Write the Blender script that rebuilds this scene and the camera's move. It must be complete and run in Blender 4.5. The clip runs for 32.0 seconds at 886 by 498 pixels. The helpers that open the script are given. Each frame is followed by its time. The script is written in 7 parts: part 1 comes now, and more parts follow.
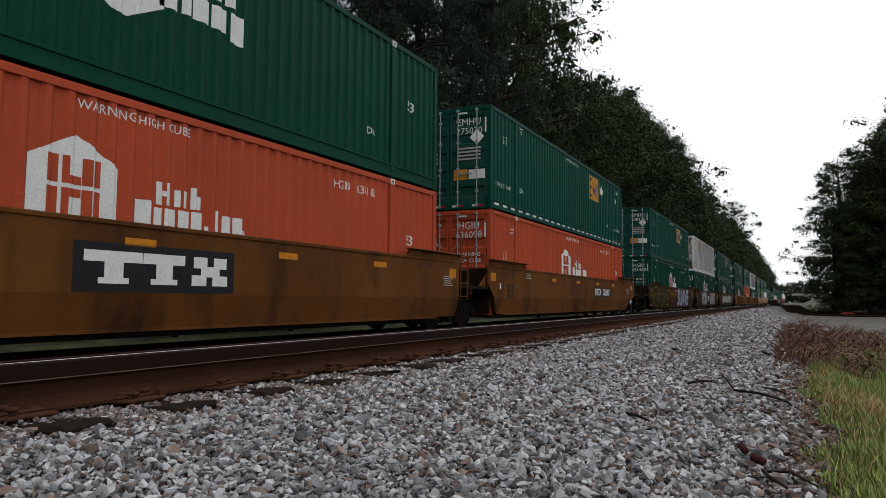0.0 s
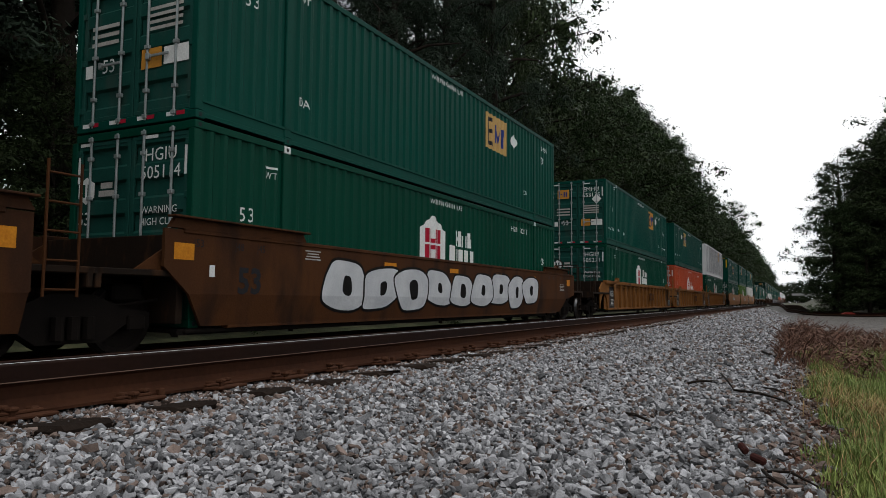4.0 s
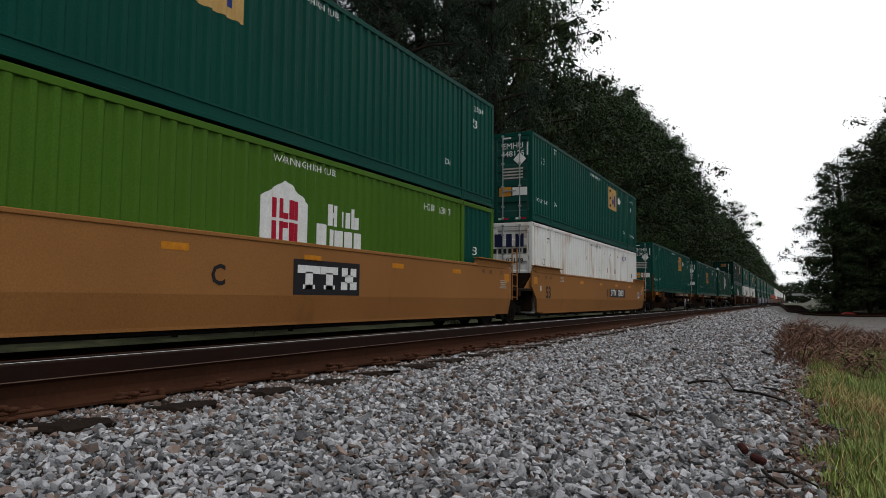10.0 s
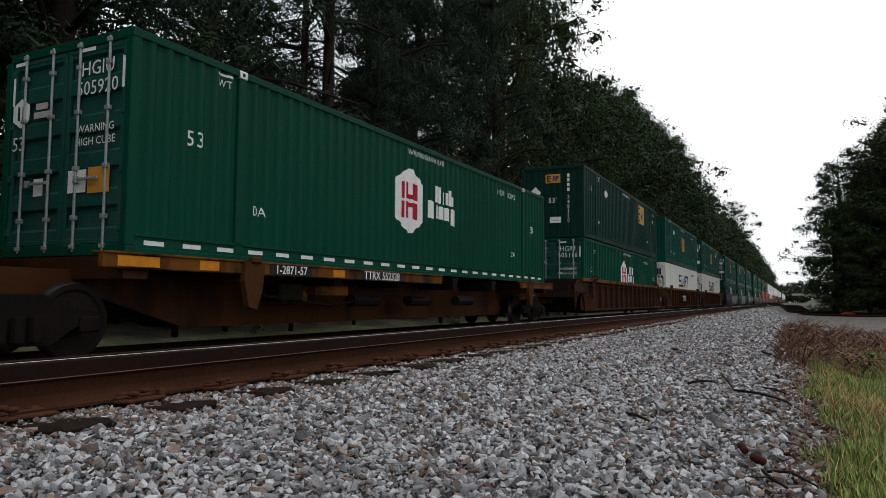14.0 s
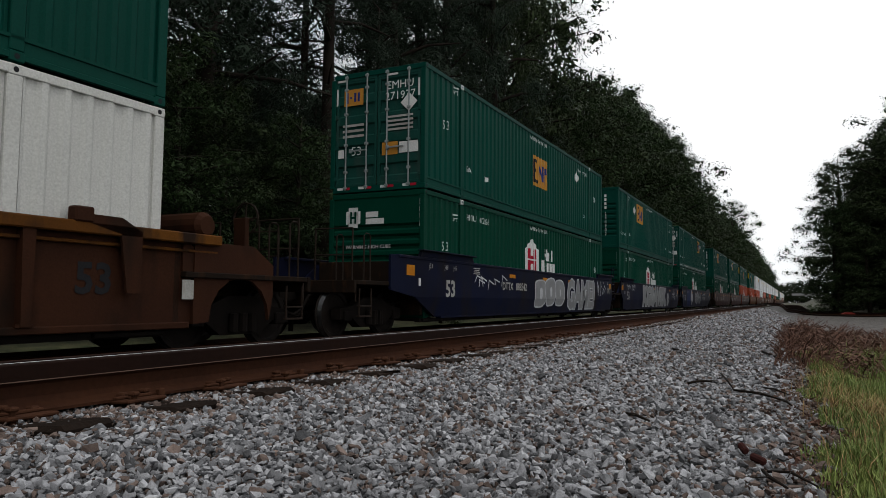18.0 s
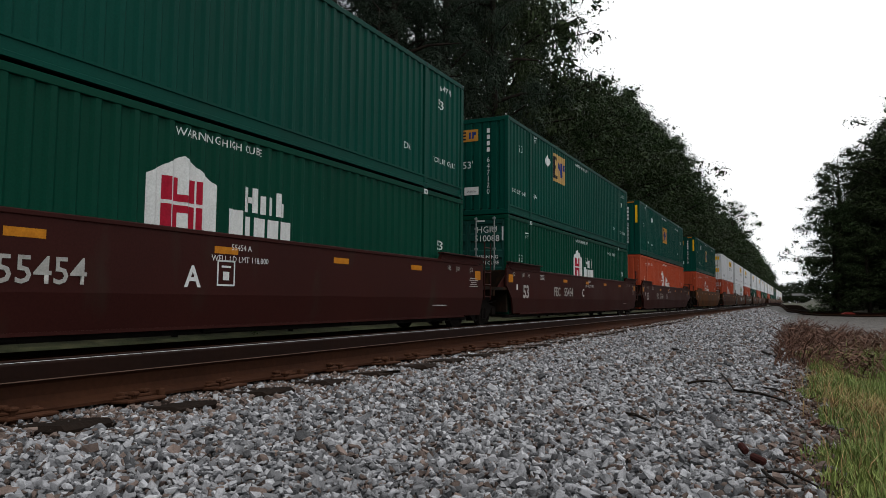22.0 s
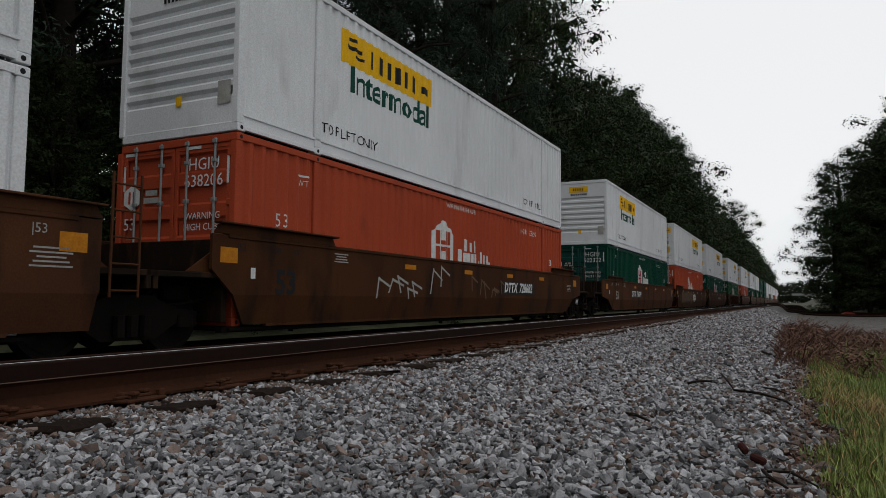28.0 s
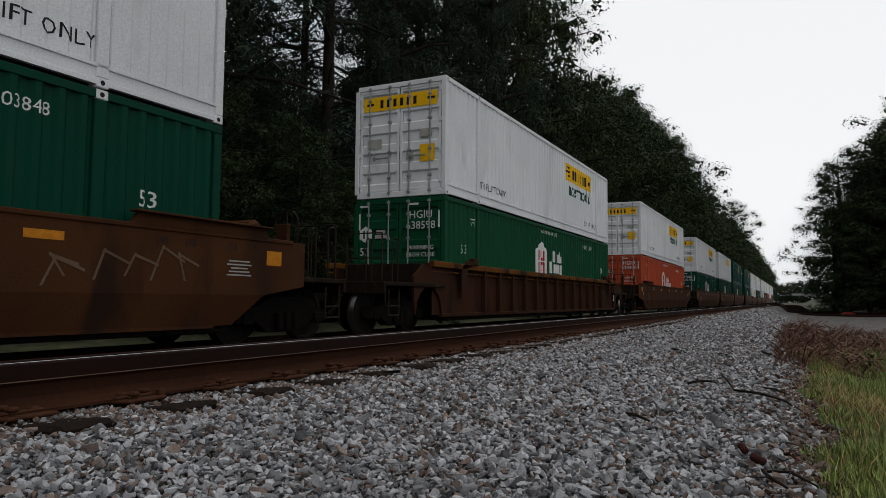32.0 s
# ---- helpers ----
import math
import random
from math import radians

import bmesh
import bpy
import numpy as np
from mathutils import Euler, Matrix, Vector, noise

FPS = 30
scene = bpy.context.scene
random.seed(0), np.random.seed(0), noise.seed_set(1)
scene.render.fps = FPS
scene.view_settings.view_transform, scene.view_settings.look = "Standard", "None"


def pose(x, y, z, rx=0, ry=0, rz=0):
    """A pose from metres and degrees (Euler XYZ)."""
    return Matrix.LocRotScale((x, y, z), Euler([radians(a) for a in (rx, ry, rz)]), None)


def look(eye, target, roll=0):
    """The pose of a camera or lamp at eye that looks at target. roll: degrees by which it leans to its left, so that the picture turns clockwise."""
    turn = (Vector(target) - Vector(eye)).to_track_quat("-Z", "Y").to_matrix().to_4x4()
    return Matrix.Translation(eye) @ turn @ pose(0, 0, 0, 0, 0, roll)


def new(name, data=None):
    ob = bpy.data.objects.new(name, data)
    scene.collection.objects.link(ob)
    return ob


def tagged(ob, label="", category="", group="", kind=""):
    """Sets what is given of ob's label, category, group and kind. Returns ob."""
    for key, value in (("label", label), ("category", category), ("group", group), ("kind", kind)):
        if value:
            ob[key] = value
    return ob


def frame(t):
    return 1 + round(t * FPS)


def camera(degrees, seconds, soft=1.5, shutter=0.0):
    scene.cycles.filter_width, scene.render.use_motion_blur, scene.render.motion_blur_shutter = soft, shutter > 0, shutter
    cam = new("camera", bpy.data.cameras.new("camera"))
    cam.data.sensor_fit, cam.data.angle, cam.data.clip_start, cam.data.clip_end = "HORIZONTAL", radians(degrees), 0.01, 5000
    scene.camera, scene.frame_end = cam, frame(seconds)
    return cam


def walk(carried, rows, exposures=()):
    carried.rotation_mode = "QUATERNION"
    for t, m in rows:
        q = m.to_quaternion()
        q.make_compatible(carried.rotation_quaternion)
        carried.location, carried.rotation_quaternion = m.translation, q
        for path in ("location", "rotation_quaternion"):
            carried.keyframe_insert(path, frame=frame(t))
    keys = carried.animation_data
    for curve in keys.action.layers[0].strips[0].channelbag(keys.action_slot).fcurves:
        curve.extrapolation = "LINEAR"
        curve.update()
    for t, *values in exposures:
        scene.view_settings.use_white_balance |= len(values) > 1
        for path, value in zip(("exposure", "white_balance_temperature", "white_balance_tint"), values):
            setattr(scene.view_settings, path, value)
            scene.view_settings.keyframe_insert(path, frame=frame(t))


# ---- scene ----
import functools

# ---------------------------------------------------------------- camera
EYE = Vector((0.0, 0.0, 0.76))
YAW, PITCH, ROLL = 26.758, 4.102, 0.46
cam = camera(64.78, 32.0, 0.8)
AHEAD = Vector((math.cos(radians(YAW)) * math.cos(radians(PITCH)), math.sin(radians(YAW)) * math.cos(radians(PITCH)), math.sin(radians(PITCH))))
HOLD = look(EYE, EYE + AHEAD * 10, ROLL)
walk(cam, [(0.0, HOLD), (32.0, HOLD)], exposures=[(0.0, -0.94), (2.0, -0.92), (3.0, -1.02), (6.0, -0.96), (7.0, -1.04), (8.0, -1.20), (9.0, -1.10), (10.0, -1.02), (11.0, -1.06), (12.0, -0.98), (13.0, -0.92), (14.0, -0.92), (17.0, -1.10), (18.0, -1.22), (19.0, -1.06), (20.0, -0.98), (25.0, -0.98), (26.5, -1.12), (28.0, -1.56), (29.0, -1.52), (30.0, -1.48), (32.0, -1.50)])

# ---------------------------------------------------------------- sky and light: an overcast afternoon
world = bpy.data.worlds.new("overcast_sky")
scene.world = world
world.use_nodes = True
wn, wl = world.node_tree.nodes, world.node_tree.links
wn.clear()
sky = wn.new("ShaderNodeTexSky")
sky.sky_type, sky.sun_disc, sky.sun_elevation, sky.sun_rotation = "NISHITA", False, radians(60.7), radians(223)
sky_dim = wn.new("ShaderNodeVectorMath")
sky_dim.operation = "SCALE"
sky_dim.inputs["Scale"].default_value = 0.012
cloud_map = wn.new("ShaderNodeTexCoord")
cloud = wn.new("ShaderNodeTexNoise")
cloud.inputs["Scale"].default_value, cloud.inputs["Detail"].default_value = 2.2, 5
cloud_ramp = wn.new("ShaderNodeValToRGB")
cloud_ramp.color_ramp.elements[0].position, cloud_ramp.color_ramp.elements[0].color = 0.36, (0.80, 0.84, 0.90, 1)
cloud_ramp.color_ramp.elements[1].position, cloud_ramp.color_ramp.elements[1].color = 0.52, (1.0, 1.0, 1.0, 1)
sky_sum = wn.new("ShaderNodeVectorMath")
sky_sum.operation = "ADD"
back = wn.new("ShaderNodeBackground")
back.inputs["Strength"].default_value = 1.76
wout = wn.new("ShaderNodeOutputWorld")
wl.new(sky.outputs[0], sky_dim.inputs[0])
wl.new(cloud_map.outputs["Generated"], cloud.inputs["Vector"])
wl.new(cloud.outputs["Fac"], cloud_ramp.inputs["Fac"])
wl.new(sky_dim.outputs[0], sky_sum.inputs[0])
wl.new(cloud_ramp.outputs["Color"], sky_sum.inputs[1])
glow = wn.new("ShaderNodeMapRange")
glow.interpolation_type = "SMOOTHSTEP"
glow.inputs["From Min"].default_value, glow.inputs["From Max"].default_value, glow.inputs["To Min"].default_value, glow.inputs["To Max"].default_value = -0.3, 1.0, 1.05, 1.42
level = wn.new("ShaderNodeSeparateXYZ")
wl.new(cloud_map.outputs["Generated"], level.inputs[0])
wl.new(level.outputs["X"], glow.inputs["Value"])
sky_lit = wn.new("ShaderNodeVectorMath")
sky_lit.operation = "SCALE"
wl.new(sky_sum.outputs[0], sky_lit.inputs[0])
wl.new(glow.outputs["Result"], sky_lit.inputs["Scale"])
wl.new(sky_lit.outputs[0], back.inputs["Color"])
wl.new(back.outputs[0], wout.inputs["Surface"])

sun = new("sun", bpy.data.lights.new("sun", "SUN"))
sun.data.energy, sun.data.angle, sun.data.color = 1.5, radians(12), (1.0, 0.97, 0.92)
sun.matrix_basis = look((-22, -24, 58), (0, 0, 0))


# ---------------------------------------------------------------- materials
def material(name, color, color2=None, rough=0.6, metal=0.0, coarse=1.2, fine=40.0, bump=0.1, mix=0.5, dirt=None, dirt_at=0.62, island=0.0, per_object=0.0, spec=0.05):
    """A node material: two tones over a coarse noise, a fine grain, and dirt patches of a shape of their own."""
    m = bpy.data.materials.new(name)
    m.use_nodes = True
    n, l = m.node_tree.nodes, m.node_tree.links
    bsdf = n["Principled BSDF"]
    bsdf.inputs["Metallic"].default_value = metal
    bsdf.inputs["Specular IOR Level"].default_value = spec
    co = n.new("ShaderNodeTexCoord")
    big, small = n.new("ShaderNodeTexNoise"), n.new("ShaderNodeTexNoise")
    big.inputs["Scale"].default_value, big.inputs["Detail"].default_value = coarse, 6
    small.inputs["Scale"].default_value, small.inputs["Detail"].default_value = fine, 4
    for t in (big, small):
        l.new(co.outputs["Object"], t.inputs["Vector"])
    ramp = n.new("ShaderNodeValToRGB")
    c2 = color2 or tuple(c * 0.75 for c in color)
    ramp.color_ramp.elements[0].position, ramp.color_ramp.elements[1].position = 0.5 - mix / 2, 0.5 + mix / 2
    ramp.color_ramp.elements[0].color, ramp.color_ramp.elements[1].color = (*c2, 1), (*color, 1)
    l.new(big.outputs["Fac"], ramp.inputs["Fac"])
    out = ramp.outputs["Color"]
    grain = n.new("ShaderNodeHueSaturation")
    l.new(out, grain.inputs["Color"])
    span = n.new("ShaderNodeMapRange")
    span.inputs["From Min"].default_value, span.inputs["From Max"].default_value = 0.3, 0.7
    span.inputs["To Min"].default_value, span.inputs["To Max"].default_value = 0.88, 1.12
    l.new(small.outputs["Fac"], span.inputs["Value"])
    value = span.outputs["Result"]
    for amount, socket in ((island, "island"), (per_object, "object")):
        if amount:
            src = n.new("ShaderNodeNewGeometry").outputs["Random Per Island"] if socket == "island" else n.new("ShaderNodeObjectInfo").outputs["Random"]
            r = n.new("ShaderNodeMapRange")
            r.inputs["To Min"].default_value, r.inputs["To Max"].default_value = 1 - amount, 1 + amount
            l.new(src, r.inputs["Value"])
            mul = n.new("ShaderNodeMath")
            mul.operation = "MULTIPLY"
            l.new(value, mul.inputs[0]), l.new(r.outputs["Result"], mul.inputs[1])
            value = mul.outputs[0]
    l.new(value, grain.inputs["Value"])
    out = grain.outputs["Color"]
    if dirt:
        spots = n.new("ShaderNodeTexNoise")
        spots.inputs["Scale"].default_value, spots.inputs["Detail"].default_value = coarse * 2.3, 8
        stretch = n.new("ShaderNodeMapping")
        stretch.inputs["Scale"].default_value = (1.0, 1.0, 0.35)
        l.new(co.outputs["Object"], stretch.inputs["Vector"]), l.new(stretch.outputs[0], spots.inputs["Vector"])
        cut = n.new("ShaderNodeMapRange")
        cut.inputs["From Min"].default_value, cut.inputs["From Max"].default_value = dirt_at - 0.06, dirt_at + 0.1
        l.new(spots.outputs["Fac"], cut.inputs["Value"])
        lay = n.new("ShaderNodeMix")
        lay.data_type = "RGBA"
        l.new(cut.outputs["Result"], lay.inputs["Factor"]), l.new(out, lay.inputs["A"])
        lay.inputs["B"].default_value = (*dirt, 1)
        out = lay.outputs["Result"]
    l.new(out, bsdf.inputs["Base Color"])
    rr = n.new("ShaderNodeMapRange")
    rr.inputs["To Min"].default_value, rr.inputs["To Max"].default_value = max(0.02, rough - 0.12), min(1.0, rough + 0.12)
    l.new(big.outputs["Fac"], rr.inputs["Value"]), l.new(rr.outputs["Result"], bsdf.inputs["Roughness"])
    if bump:
        b = n.new("ShaderNodeBump")
        b.inputs["Strength"].default_value, b.inputs["Distance"].default_value = bump, 0.01
        l.new(small.outputs["Fac"], b.inputs["Height"]), l.new(b.outputs[0], bsdf.inputs["Normal"])
    return m


RUST = (0.10, 0.035, 0.015)
PAINT = {
    "square": material("green_container_paint", (0.0014, 0.047, 0.034), (0.0011, 0.036, 0.026), rough=0.5, coarse=0.5, bump=0.05, dirt=(0.006, 0.046, 0.033), dirt_at=0.68, spec=0.05),
    # door copy of the green: chalkier, and lightened for light the ends lack
    "greendoor": material("chalky_lit_green_door_paint", (0.010, 0.052, 0.043), (0.006, 0.042, 0.033), rough=0.55, coarse=1.2, bump=0.06, dirt=(0.022, 0.050, 0.042), dirt_at=0.6),
    "squaredark": material("dark_green_container_paint", (0.004, 0.024, 0.018), rough=0.5, coarse=0.5, bump=0.05),
    "house": material("deep_green_container_paint", (0.0008, 0.041, 0.024), (0.0008, 0.032, 0.019), rough=0.5, coarse=0.5, bump=0.05, dirt=(0.007, 0.043, 0.027), dirt_at=0.7, spec=0.05),
    "housem": material("mid_green_container_paint", (0.006, 0.060, 0.026), rough=0.5, coarse=0.5, bump=0.05, spec=0.05),
    "housel": material("light_green_container_paint", (0.048, 0.115, 0.010), (0.040, 0.092, 0.009), rough=0.5, coarse=0.5, bump=0.05, spec=0.05),
    "houseo": material("orange_container_paint", (0.37, 0.062, 0.026), (0.29, 0.050, 0.022), rough=0.5, coarse=0.6, bump=0.05, dirt=(0.17, 0.040, 0.022), dirt_at=0.68, spec=0.05),
    "banner": material("white_container_paint", (0.66, 0.675, 0.695), (0.55, 0.565, 0.585), rough=0.45, coarse=0.5, bump=0.05, dirt=(0.43, 0.43, 0.43), dirt_at=0.66),
    "slant": material("cream_white_container_paint", (0.561, 0.561, 0.5355), (0.493, 0.493, 0.4675), rough=0.5, coarse=0.6, bump=0.05),
    "white": material("scuffed_white_container_paint", (0.594, 0.612, 0.612), (0.504, 0.495, 0.468), rough=0.5, coarse=0.8, bump=0.08, dirt=(0.405, 0.324, 0.27), dirt_at=0.6),
    "wrib": material("ribbed_white_container_paint", (0.62, 0.63, 0.65), (0.51, 0.51, 0.52), rough=0.45, coarse=0.6, bump=0.05, dirt=(0.324, 0.288, 0.252), dirt_at=0.62),
    "wribdoor": material("stained_white_door_paint", (0.52, 0.51, 0.50), (0.36, 0.32, 0.28), rough=0.6, coarse=1.4, bump=0.08, dirt=(0.10, 0.055, 0.035), dirt_at=0.52),
    "ribgrey": material("grey_rib_paint", (0.22, 0.22, 0.23), rough=0.6),
    "gold": material("weathered_gold_brown_car_paint", (0.122, 0.047, 0.0105), (0.062, 0.0225, 0.0062), rough=0.62, coarse=0.5, bump=0.15, dirt=(0.02625, 0.01125, 0.005625), dirt_at=0.58),
    "rusty": material("rusted_brown_car_paint", (0.062, 0.024, 0.0085), (0.034, 0.0135, 0.006), rough=0.7, coarse=0.6, bump=0.2, dirt=(0.0198, 0.00968, 0.00616), dirt_at=0.56),
    "tan": material("tan_yellow_car_paint", (0.235, 0.106, 0.034), (0.185, 0.080, 0.025), rough=0.55, coarse=0.5, bump=0.08, dirt=(0.1265, 0.0527, 0.01581), dirt_at=0.66),
    "yellow": material("ribbed_yellow_car_paint", (0.175, 0.075, 0.022), (0.122, 0.050, 0.0150), rough=0.6, coarse=0.7, bump=0.12, dirt=(0.048, 0.02, 0.008), dirt_at=0.6),
    "brown": material("dark_brown_car_paint", (0.076, 0.031, 0.0140), (0.042, 0.0170, 0.0085), rough=0.68, coarse=0.6, bump=0.2, dirt=(0.0105, 0.0063, 0.0042), dirt_at=0.58),
    "umber": material("dark_umber_ribbed_car_paint", (0.040, 0.0150, 0.0072), (0.024, 0.0095, 0.0055), rough=0.68, coarse=0.6, bump=0.2, dirt=(0.0105, 0.0063, 0.0042), dirt_at=0.58),
    "maroon": material("maroon_car_paint", (0.0348, 0.009, 0.0072), (0.0252, 0.0072, 0.006), rough=0.5, coarse=0.6, bump=0.1, dirt=(0.03, 0.018, 0.0132), dirt_at=0.64),
    "blue": material("dark_blue_car_paint", (0.0035, 0.0065, 0.026), (0.006, 0.006, 0.010), rough=0.5, coarse=0.6, bump=0.1, dirt=(0.010, 0.008, 0.008), dirt_at=0.58),
    "bluepatch": material("bright_blue_paint_patch", (0.004, 0.014, 0.075), rough=0.5, coarse=1.5),
    "greypatch": material("grey_overspray", (0.135, 0.092, 0.062), (0.085, 0.052, 0.032), rough=0.7, coarse=2),
    "greyedge": material("dull_grey_green_overspray", (0.075, 0.060, 0.045), (0.05, 0.036, 0.025), rough=0.7, coarse=2),
    "spine": material("grimy_yellow_spine_paint", (0.144, 0.054, 0.0072), (0.054, 0.02025, 0.0054), rough=0.65, coarse=1.0, bump=0.2, dirt=(0.018, 0.0099, 0.0063), dirt_at=0.52),
}
# grimy undergear and wheels, coloured darker still to carry shade under the cars
GRIME = material("shade_black_grimy_steel", (0.0050, 0.0042, 0.0038), (0.0085, 0.0062, 0.005), rough=0.75, coarse=3, bump=0.25)
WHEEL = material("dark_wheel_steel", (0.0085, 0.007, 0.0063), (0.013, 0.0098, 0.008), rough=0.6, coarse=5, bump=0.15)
# end platforms: darker than the side paint, the same on every car
ENDSTEEL = material("dark_brown_platform_steel", (0.015, 0.0090, 0.0058), (0.008, 0.0058, 0.0045), rough=0.75, coarse=2.5, bump=0.25, dirt=(0.034, 0.016, 0.008), dirt_at=0.6)
IRON = material("dark_worn_handrail_iron", (0.024, 0.016, 0.012), (0.014, 0.010, 0.008), rough=0.6, coarse=6, bump=0.1)
TREAD = material("polished_wheel_tread", (0.30, 0.30, 0.31), rough=0.35, metal=1.0, coarse=8, bump=0.02)
STEEL = material("galvanised_rod_steel", (0.30, 0.33, 0.33), rough=0.45, metal=0.5, coarse=6, bump=0.05)
WHITE = material("white_lettering_paint", (0.595, 0.6035, 0.595), (0.51, 0.5185, 0.51), rough=0.55, coarse=6, bump=0.03)
FADED = material("faded_grey_lettering_paint", (0.38, 0.38, 0.36), (0.24, 0.23, 0.21), rough=0.6, coarse=5, bump=0.03)
BLACK = material("black_lettering_paint", (0.018, 0.018, 0.02), rough=0.5, coarse=6, bump=0.03)
REDDECAL = material("red_decal_film", (0.33, 0.012, 0.03), rough=0.5, coarse=6, bump=0.02)
ORANGE = material("orange_decal_film", (0.42, 0.20, 0.035), (0.36, 0.165, 0.03), rough=0.45, coarse=4, bump=0.02)
FADEDECAL = material("faded_tan_decal_film", (0.42, 0.27, 0.10), (0.36, 0.22, 0.08), rough=0.55, coarse=4, bump=0.02)
YELLOW = material("yellow_decal_film", (0.72, 0.42, 0.01), (0.66, 0.36, 0.01), rough=0.4, coarse=4, bump=0.02)
FADEDPANEL = material("faded_pale_green_decal_film", (0.42, 0.46, 0.36), (0.36, 0.40, 0.30), rough=0.5, coarse=4, bump=0.02)
AMBER = material("amber_reflector_tape", (0.46, 0.18, 0.014), (0.34, 0.12, 0.01), rough=0.4, coarse=10, bump=0.02)
INDIGO = material("dark_indigo_lettering_paint", (0.016, 0.02, 0.055), rough=0.5, coarse=5, bump=0.02)
NAVY = material("navy_blue_lettering_paint", (0.02, 0.035, 0.16), rough=0.5, coarse=5, bump=0.02)
DKGREEN = material("dark_green_lettering_paint", (0.01, 0.06, 0.045), rough=0.5, coarse=5, bump=0.02)
GRAF = {
    "white": material("white_spray_paint", (0.46, 0.47, 0.48), (0.34, 0.35, 0.37), rough=0.6, coarse=2.5, bump=0.02),
    "pale": material("pale_bluish_spray_paint", (0.42, 0.48, 0.56), (0.32, 0.37, 0.45), rough=0.6, coarse=2.5, bump=0.02),
    "pale_blue": material("pale_blue_spray_paint", (0.30, 0.47, 0.66), rough=0.6, coarse=2, bump=0.02),
    "silver": material("silver_spray_paint", (0.26, 0.265, 0.27), (0.19, 0.195, 0.20), rough=0.45, metal=0.2, coarse=2, bump=0.02),
    "yellow": material("yellow_spray_paint", (0.19, 0.145, 0.012), (0.12, 0.09, 0.010), rough=0.6, coarse=2, bump=0.02),
    "black": material("black_spray_paint", (0.0048, 0.0046, 0.0045), (0.0075, 0.007, 0.0066), rough=0.6, coarse=2, bump=0.02),
    "red": material("dark_red_spray_paint", (0.20, 0.02, 0.02), rough=0.6, coarse=2, bump=0.02),
    "orange": material("orange_spray_paint", (0.45, 0.16, 0.03), rough=0.6, coarse=2, bump=0.02),
}
RAILSIDE = material("rusty_rail_side", (0.044, 0.0175, 0.0088), (0.026, 0.0105, 0.0058), rough=0.8, coarse=2, bump=0.2)
RAILHEAD = material("dark_rail_head_side", (0.014, 0.0062, 0.0042), (0.009, 0.0045, 0.0034), rough=0.7, coarse=3, bump=0.1)
# lip and worn top: pale colours that stand in for sky highlights
RAILLIP = material("highlit_rail_head_lip", (0.10, 0.066, 0.05), (0.045, 0.026, 0.018), rough=0.6, coarse=5, bump=0.1)
RAILTOP = material("worn_rail_head_sky_glint", (0.62, 0.62, 0.63), (0.50, 0.50, 0.51), rough=0.42, metal=0.3, coarse=3, fine=90, bump=0.03)
TIE = material("creosoted_tie_wood", (0.022, 0.0145, 0.0105), (0.012, 0.0085, 0.0068), rough=0.85, coarse=4, fine=60, bump=0.5, per_object=0.3)
PLATE = material("rusted_tie_plate", (0.06, 0.0252, 0.0132), (0.039, 0.0168, 0.0096), rough=0.8, coarse=8, bump=0.3)
STONE = material("grey_ballast_stone", (0.245, 0.247, 0.256), (0.140, 0.141, 0.147), rough=0.85, coarse=30, fine=260, mix=0.35, bump=0.35, island=0.72, per_object=0.6)
STONEWARM = material("rust_stained_ballast_stone", (0.135, 0.103, 0.088), (0.080, 0.060, 0.052), rough=0.85, coarse=30, fine=260, mix=0.35, bump=0.35, island=0.55, per_object=0.5)
BARK = material("dark_tree_bark", (0.0225, 0.0175, 0.014), (0.014, 0.011, 0.009), rough=0.9, coarse=5, fine=30, bump=0.6)
LEAF = [material("dark_pine_foliage", (0.027, 0.041, 0.027), (0.014, 0.023, 0.015), rough=0.65, coarse=0.4, bump=0, island=0.5, spec=0.08),
        material("broadleaf_foliage", (0.030, 0.050, 0.018), (0.017, 0.032, 0.0115), rough=0.6, coarse=0.4, bump=0, island=0.5, spec=0.08),
        material("olive_broadleaf_foliage", (0.028, 0.042, 0.016), (0.019, 0.029, 0.011), rough=0.6, coarse=0.4, bump=0, island=0.5, spec=0.08)]
GRASS = material("green_grass_blades", (0.19, 0.235, 0.066), (0.105, 0.15, 0.042), rough=0.6, coarse=1.5, bump=0, island=0.45, spec=0.15)
STRAW = material("dry_straw_grass", (0.32, 0.22, 0.10), (0.22, 0.14, 0.06), rough=0.7, coarse=2, bump=0, island=0.4, spec=0.2)
DEADBRUSH = material("dead_reddish_brown_brush", (0.115, 0.058, 0.038), (0.070, 0.036, 0.026), rough=0.8, coarse=2, bump=0, island=0.5, spec=0.2)
SCRAP = material("dark_red_rusted_scrap", (0.050, 0.016, 0.013), (0.028, 0.011, 0.010), rough=0.8, coarse=30, bump=0.3)
REDPAINT = material("faded_red_paint", (0.20, 0.030, 0.024), (0.13, 0.022, 0.018), rough=0.6, coarse=4, bump=0.1)
CONCRETE = material("pale_overpass_concrete", (0.33, 0.33, 0.32), (0.27, 0.27, 0.26), rough=0.85, coarse=0.4, bump=0.1)


